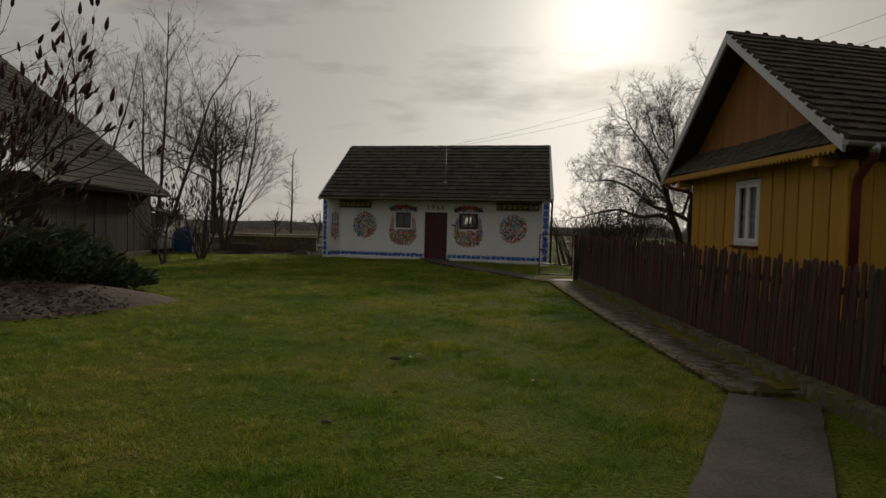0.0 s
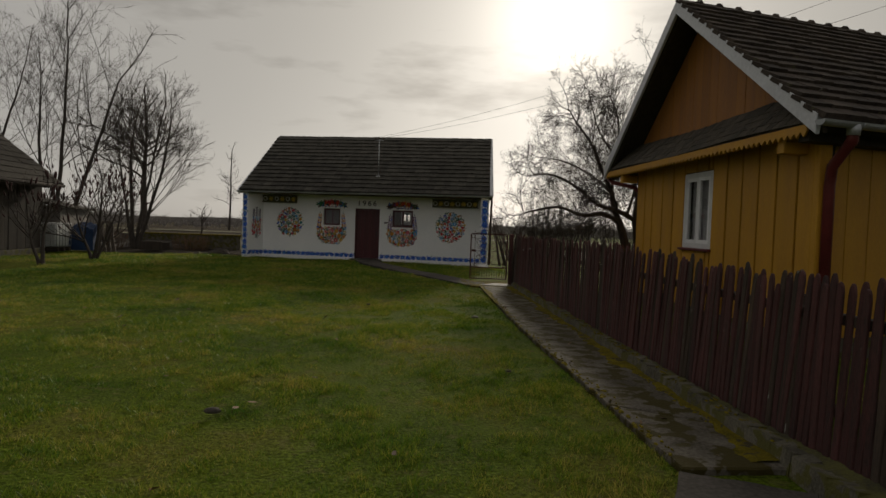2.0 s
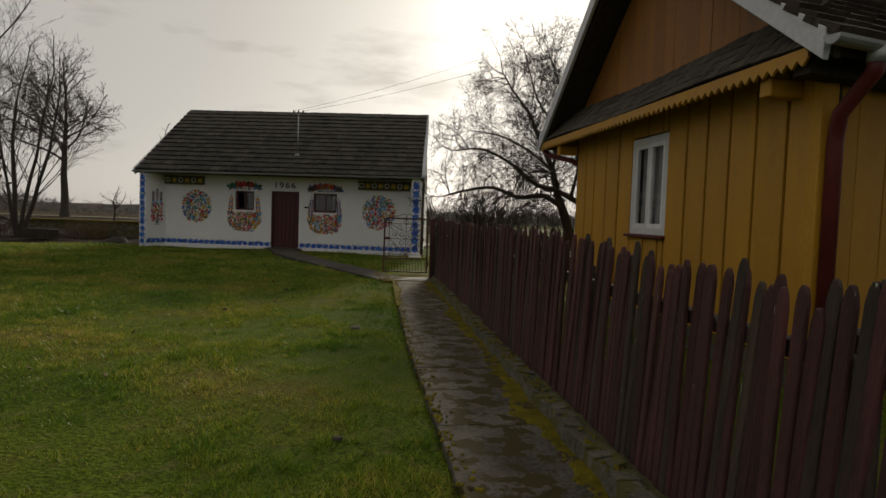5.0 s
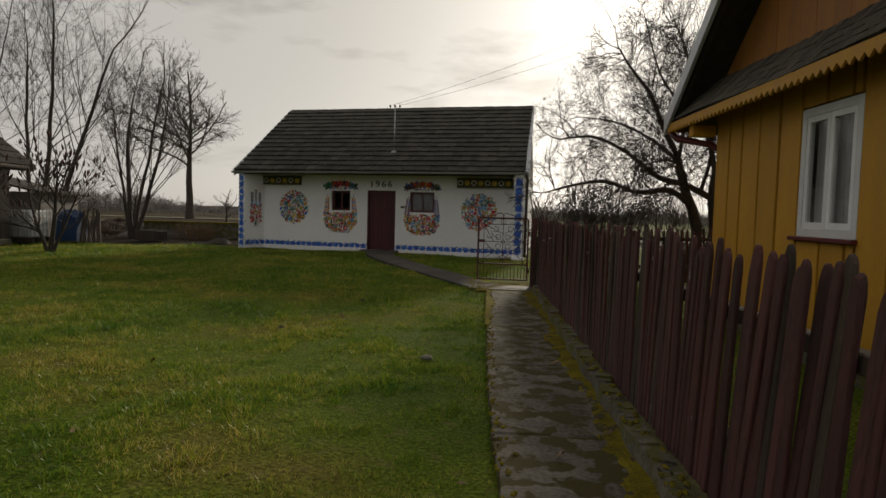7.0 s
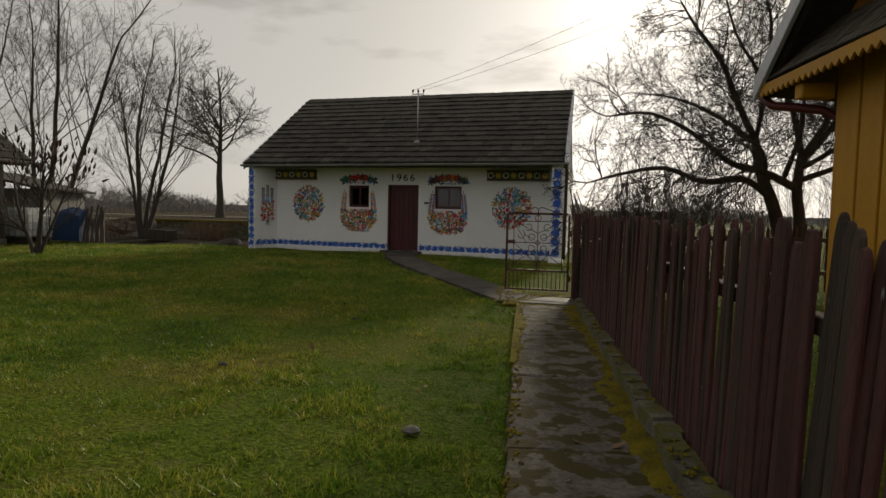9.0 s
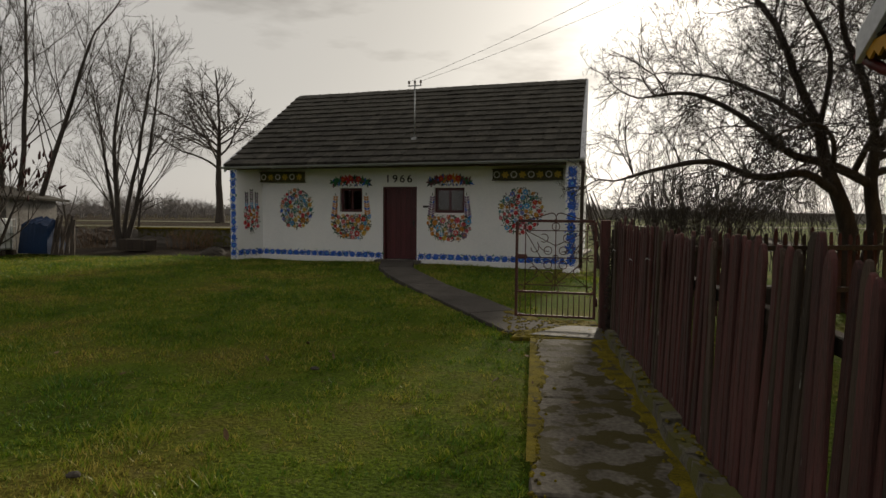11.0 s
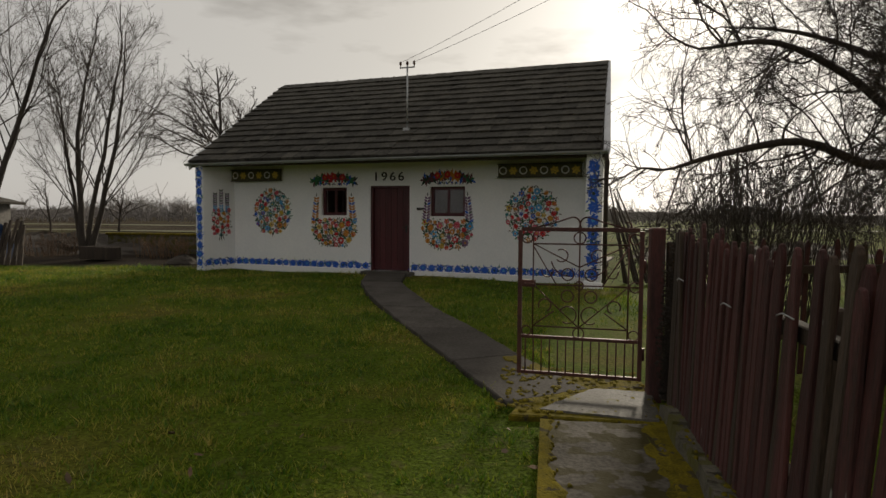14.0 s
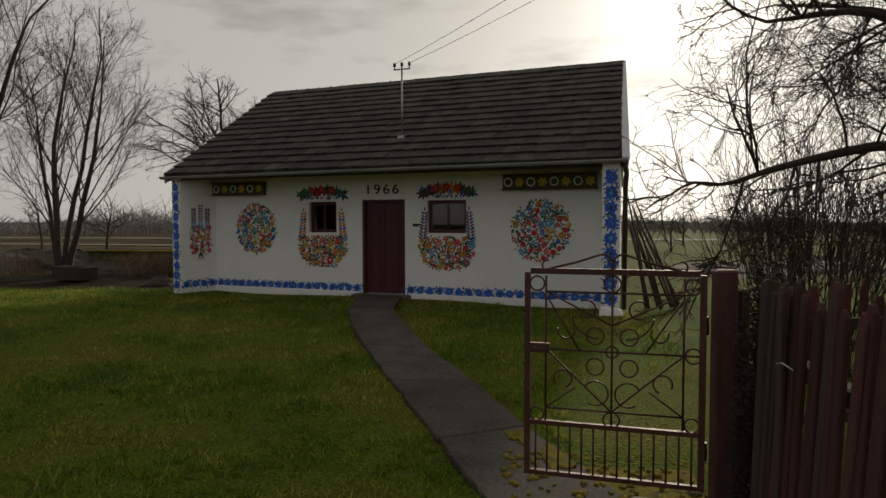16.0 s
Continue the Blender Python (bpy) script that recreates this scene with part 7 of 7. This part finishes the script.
def build_tank():
    tank = thing("caged_water_tank", "milky plastic water tank in a galvanised cage on a pallet", "water tank", Matrix.Translation((-13.0, 27.75, 0)))
    part("tank", Geo_box(0, 1.0, 0, 1.0, 0.16, 1.1), [M["whiteplastic"]], tank, "milky white plastic tank", 0.06)
    for k in range(5):
        z = 0.2 + k * 0.22
        g = Geo()
        g.tube([(-0.03, -0.03, z), (1.03, -0.03, z), (1.03, 1.03, z), (-0.03, 1.03, z), (-0.03, -0.03, z)], 0.012, 6)
        part("cage_bar", g, [M["galv"]], tank)
    for k in range(6):
        g = Geo()
        x = -0.03 + k * 0.212
        g.tube([(x, -0.035, 0.14), (x, -0.035, 1.14)], 0.012, 6)
        part("cage_bar", g, [M["galv"]], tank)
        g = Geo()
        g.tube([(1.035, x, 0.14), (1.035, x, 1.14)], 0.012, 6)
        part("cage_bar", g, [M["galv"]], tank)
    for y in (0.02, 0.45, 0.88):
        part("pallet_board", Geo_box(-0.05, 1.05, y, y + 0.12, 0.0, 0.15), [M["darkwood"]], tank)
    # blue sheet over a heap, and boards leaning on it
    g = Geo()
    rn = rng(90)
    n, m = 14, 8
    grid = [[Vector((-12.3 + 1.0 * i / n, 29.2 + 0.9 * j / m, (1.15 - 0.25 * abs(2 * j / m - 1) - 0.1 * abs(2 * i / n - 1)) * (0 if i in (0, n) or j in (0, m) else 1) + rn.uniform(-0.04, 0.04))) for i in range(n + 1)] for j in range(m + 1)]
    for row in (0, m):
        for i in range(n + 1):
            grid[row][i].z = 0.0
    for j in range(m):
        for i in range(n):
            g.poly([grid[j][i], grid[j][i + 1], grid[j + 1][i + 1], grid[j + 1][i]], 0, False)
    lone("blue_tarpaulin", g, [M["blueplastic"]], "crumpled blue tarpaulin over a heap", "tarpaulin")
    for k in range(9):
        g = Geo()
        x = -11.2 + 0.09 * k
        t = rn.uniform(-0.15, 0.25)
        g.hull8([(x, 29.2, -0.03), (x + 0.08, 29.2, -0.03), (x + 0.08, 29.24, -0.03), (x, 29.24, -0.03), (x - 0.3 + t, 29.75, 1.0 + t), (x - 0.22 + t, 29.75, 1.0 + t), (x - 0.22 + t, 29.8, 1.0 + t), (x - 0.3 + t, 29.8, 1.0 + t)])
        lone("leaning_board", g, [M["darkwood"]], "rough dark board leaning on the heap", "board", group="leaning boards")
    # low boundary wall, a timber trough and heaps behind the lawn
    lone("low_wall", Geo_box(-11.4, -6.6, 34.2, 34.5, -0.1, 0.62), [M["curb"]], "low mossy concrete wall behind the lawn", "wall", 0.02, kind="structure")
    lone("wall_coping", Geo_box(-11.45, -6.55, 34.15, 34.55, 0.622, 0.69), [M["mossy"]], "mossy coping of the low wall", "coping", 0.01, kind="structure")
    t = thing("timber_trough", "dark rotting timber box beside a tree", "trough", Matrix.Translation((-10.3, 31.3, 0)) @ Matrix.Rotation(-0.3, 4, "Z"))
    for q in ((0, 1.15, 0, 0.06, 0.0, 0.38), (0, 1.15, 0.5, 0.56, 0.0, 0.36), (0, 0.06, 0.06, 0.5, 0.0, 0.37), (1.09, 1.15, 0.06, 0.5, 0.0, 0.36), (0.06, 1.09, 0.06, 0.5, 0.0, 0.3)):
        part("side_board", Geo_box(*q), [M["darkwood"]], t, "", 0.01)
    for k, (x, y, r, h) in enumerate([(-6.6, 30.7, 0.5, 0.26), (-10.6, 34.5, 2.0, 0.5), (-13.5, 36.0, 2.5, 0.7), (-8.5, 38.0, 2.4, 0.5), (-17.0, 38.0, 3.0, 0.6), (9.0, 36.0, 2.5, 0.4), (13.0, 38.0, 3.0, 0.5)]):
        g = Geo()
        n, rings = 18, 5
        pts = [[Vector((x + math.cos(2 * math.pi * j / n) * r * f / rings * rn.uniform(0.85, 1.15), y + math.sin(2 * math.pi * j / n) * r * 0.7 * f / rings * rn.uniform(0.85, 1.15), h * (1 - (f / rings) ** 1.6) * rn.uniform(0.75, 1.1) - 0.04)) for j in range(n)] for f in range(rings + 1)]
        for f in range(rings):
            for j in range(n):
                g.poly([pts[f][j], pts[f + 1][j], pts[f + 1][(j + 1) % n], pts[f][(j + 1) % n]])
        lone("earth_heap", g, [M["rubble"]], "rough heap of dark earth and stubble", "heap", group="earth heaps")


build_tank()

# poles leaning on the cottage's corner
rn_p = rng(95)
for k in range(12):
    g = Geo()
    o = HOUSE @ Vector((5.85 + 0.06 * k + rn_p.uniform(0, 0.3), 0.2 + rn_p.uniform(-0.3, 0.6), -0.03))
    e = HOUSE @ Vector((5.66 + 0.01 * k, 0.6 + 0.1 * k, 1.5 + rn_p.uniform(0, 0.6)))
    g.tube([o, o.lerp(e, 0.5) + Vector((0.02, 0, 0.02)), e], [0.026, 0.022, 0.016], 6)
    lone("leaning_pole", g, [M["darkwood"]], "thin weathered pole leaning against the cottage corner", "pole", group="leaning poles")


# ---- far fields ----
def build_far():
    # lighter field tracks
    for k, (y, w, x0, x1) in enumerate([(46.0, 0.6, -60, -9), (56.0, 1.2, -80, -6), (72.0, 2.0, -120, 120)]):
        g = Geo()
        n = 24
        for i in range(n):
            a, b = x0 + (x1 - x0) * i / n, x0 + (x1 - x0) * (i + 1) / n
            ya, yb = y + 0.6 * math.sin(a * 0.1), y + 0.6 * math.sin(b * 0.1)
            g.poly([(a, ya - w, 0.035 + 0.01 * k), (b, yb - w, 0.035 + 0.01 * k), (b, yb + w, 0.035 + 0.01 * k), (a, ya + w, 0.035 + 0.01 * k)])
        lone("field_strip", g, [M["dry"]], "pale strip of dry grass across the fields", "field", kind="structure")
    # distant woods: thin stems and twigs, many thousands, in a colour paled for haze
    br, rn = Branches(), rng(99)
    for k in range(3600):
        a, d = rn.uniform(-1.25, 1.35), rn.uniform(100, 172)
        o = Vector((math.sin(a) * d, math.cos(a) * d, -0.1))
        h = max(0.8, rn.uniform(0.8, 2.6) * (1 + 0.5 * math.sin(a * 9) + 0.35 * math.sin(a * 23)) * d / 120)
        if rn.random() < 0.06:
            h *= 1.7
        top = o + Vector((rn.gauss(0, 0.2), 0, h * 0.6))
        br.add(o, top, 0.09, 0.05)
        for q in range(9):
            t = rn.uniform(0.3, 1.0)
            p = o.lerp(top, t)
            br.add(p, p + Vector((rn.gauss(0, 0.30 * h), rn.gauss(0, 0.2 * h), h * rn.uniform(0.1, 0.42))), 0.05, 0.02)
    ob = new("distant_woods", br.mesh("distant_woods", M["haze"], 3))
    tagged(ob, "line of leafless woods on the horizon, coloured pale for haze", "woods", kind="stuff")
    # upright band behind the stems, its haze likewise only a pale colour
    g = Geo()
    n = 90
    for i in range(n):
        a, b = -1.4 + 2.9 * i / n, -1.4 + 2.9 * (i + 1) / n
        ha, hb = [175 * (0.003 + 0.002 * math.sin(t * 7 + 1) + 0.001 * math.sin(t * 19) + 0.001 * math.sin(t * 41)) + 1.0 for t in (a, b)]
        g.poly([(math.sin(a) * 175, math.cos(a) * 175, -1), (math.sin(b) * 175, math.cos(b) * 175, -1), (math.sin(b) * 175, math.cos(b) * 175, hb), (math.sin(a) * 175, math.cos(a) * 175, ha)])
    lone("backdrop", g, [M["haze"]], "low band of far woodland in a pale haze colour", "backdrop", kind="structure")


M["dry"] = material("dry_field_grass", (0.11, 0.105, 0.042), (0.07, 0.065, 0.027), 0.95, 0.5, 6, 0.3)
build_far()


# ---- grass and litter ----
def build_grass():
    r = np.random.default_rng(7)
    parts_xy = []
    for x0, x1, y0, y1, dens in ((-5.5, 3.1, 1.8, 9.0, 4600), (-7.0, 3.4, 9.0, 15.0, 3000), (-9.0, 3.4, 15.0, 22.0, 1500), (-13.0, 5.0, 22.0, 29.5, 600), (3.9, 7.5, 0.5, 19.0, 250)):
        n = int((x1 - x0) * (y1 - y0) * dens)
        parts_xy.append(np.stack([r.uniform(x0, x1, n), r.uniform(y0, y1, n)], -1))
    xy = np.concatenate(parts_xy)
    x, y = xy[:, 0], xy[:, 1]
    edge_l = np.where(y < 6.3, 1.50 + (y - 3.7) * 0.55, 2.93 + 0.008 * (np.minimum(y, 12) - 6) + 0.043 * np.maximum(0, y - 12))
    keep = (x < edge_l + r.normal(0, 0.025, len(x))) | (y > 18.3) | (x > 3.85)
    keep &= ~(((x + 7.7) / 2.6) ** 2 + ((y - 11.3) / 2.65) ** 2 < 1)
    # off the walk to the door and the slabs
    wl, wr = [np.interp(y, [p[1] for p in side], [p[0] for p in side]) for side in (WALK_L, WALK_R)]
    keep &= ~((y > 18.2) & (x > wl + 0.03) & (x < wr - 0.03))
    keep &= ~((x > 3.0) & (x < 4.3) & (y > 18.1) & (y < 19.35))
    u = (x + 0.635) * math.cos(HOUSE_TURN) - (y - 28.917) * math.sin(HOUSE_TURN)
    w = (x + 0.635) * math.sin(HOUSE_TURN) + (y - 28.917) * math.cos(HOUSE_TURN)
    keep &= ~((w > -0.06) & (u > -4.8) & (u < 6))
    patch = np.sin(x * 1.3 + 2 * np.sin(y * 0.8)) * np.sin(y * 1.1 + 1.7 * np.sin(x * 0.6))
    # tussocks a hand across, and broader lumps and hollows

    def lumps(size):
        cell = r.uniform(0, 1, (400, 400))
        gx, gy = (x + 14) / size, (y + 1) / size
        i0, j0 = gx.astype(int), gy.astype(int)
        fx, fy = gx - i0, gy - j0
        fx, fy = fx * fx * (3 - 2 * fx), fy * fy * (3 - 2 * fy)
        return (cell[i0 % 400, j0 % 400] * (1 - fx) + cell[(i0 + 1) % 400, j0 % 400] * fx) * (1 - fy) + (cell[i0 % 400, (j0 + 1) % 400] * (1 - fx) + cell[(i0 + 1) % 400, (j0 + 1) % 400] * fx) * fy
    tuft = 0.55 * lumps(0.10) + 0.45 * lumps(0.33)
    tuft = np.clip((tuft - 0.5) * 1.7 + 0.5, 0, 1)
    keep &= r.uniform(0, 1, len(x)) < np.clip(0.06 + 1.15 * tuft + 0.1 * patch, 0, 1)
    x, y, patch, tuft = x[keep], y[keep], patch[keep], tuft[keep]
    n = len(x)
    z = 0.025 * np.sin(x * 0.9 + 1.3) * np.sin(y * 0.7) + 0.012 * np.sin(x * 2.3 + y * 1.7)
    z = z * (1 - np.clip((x - 2.0), 0, 1) * np.clip((21 - y) / 2, 0, 1)) - 0.024 - 0.05 * np.clip((y - 23) / 5, 0, 1)
    h = r.uniform(0.014, 0.046, n) * (0.30 + 1.6 * tuft ** 1.5) * (1 + 0.3 * patch) * (1 + np.clip((y - 14) / 30, 0, 0.5))
    a = r.uniform(0, 2 * math.pi, n)
    wd = r.uniform(0.0018, 0.0034, n) * (1 + np.clip((y - 6) / 9, 0, 2.2))
    lean = r.uniform(0.2, 1.1, n)
    b = r.uniform(0, 2 * math.pi, n)
    base = np.stack([x, y, z], -1)
    side = np.stack([np.cos(a) * wd, np.sin(a) * wd, np.zeros(n)], -1)
    tip = base + np.stack([np.cos(b) * h * lean, np.sin(b) * h * lean, h], -1)
    V = np.stack([base - side, base + side, tip], 1).reshape(-1, 3)
    F = np.arange(3 * n).reshape(-1, 3)
    ob = new("lawn_grass", fast_mesh("lawn_grass", V, F, M["blade"]))
    tagged(ob, "short damp winter grass with straw-coloured patches", "grass", kind="stuff")


build_grass()


def build_litter():
    rn = rng(33)
    leaf = Geo()
    pts = [(0, 0, 0.0), (0.03, 0.015, 0.012), (0.065, 0.012, 0.006), (0.085, 0, 0.02), (0.065, -0.014, 0.01), (0.03, -0.018, 0.004)]
    leaf.poly(pts, 0, True)
    leaf.poly([(x, y, z - 0.0015) for x, y, z in pts][::-1], 0, True)
    me = leaf.mesh("dead_leaf", [M["leaf"]])
    for k in range(70):
        x, y = rn.uniform(-5, 2.7), rn.uniform(3.2, 18)
        if k % 3 == 0:
            x, y = path_left(rn.uniform(6, 18)) + rn.uniform(-0.25, 0.5), rn.uniform(6, 18)
        ob = new("dead_leaf", me)
        ob.matrix_world = Matrix.Translation((x, y, 0.03)) @ Euler((rn.gauss(0, 0.3), rn.gauss(0, 0.3), rn.uniform(0, 6))).to_matrix().to_4x4() @ Matrix.Scale(rn.uniform(0.6, 1.2), 4)
        tagged(ob, "curled brown dead leaf lying on the lawn", "leaf", "dead leaves")
    for k, (x, y, s) in enumerate([(-0.33, 7.46, 0.06), (-0.69, 5.15, 0.035), (2.43, 12.84, 0.06), (0.6, 14.2, 0.04), (2.3, 9.0, 0.035), (1.2, 16.6, 0.04)]):
        g = Geo()
        n = 9
        rings = [(0.0, -0.02), (0.9, -0.01), (1.0, 0.25), (0.75, 0.5), (0.3, 0.65)]
        loops = [[(math.cos(2 * math.pi * j / n) * q * s * rn.uniform(0.85, 1.2), math.sin(2 * math.pi * j / n) * q * s * rn.uniform(0.7, 1.0), zz * s) for j in range(n)] for q, zz in rings]
        for a, b in zip(loops, loops[1:]):
            for j in range(n):
                g.poly([a[j], a[(j + 1) % n], b[(j + 1) % n], b[j]], 0, True)
        g.poly(loops[-1], 0, True)
        ob = lone("earth_clod", g, [M["rubble"] if k != 2 else M["slab"]], "small clod of earth lying on the lawn", "clod", group="clods")
        ob.location = (x, y, 0.0)


build_litter()
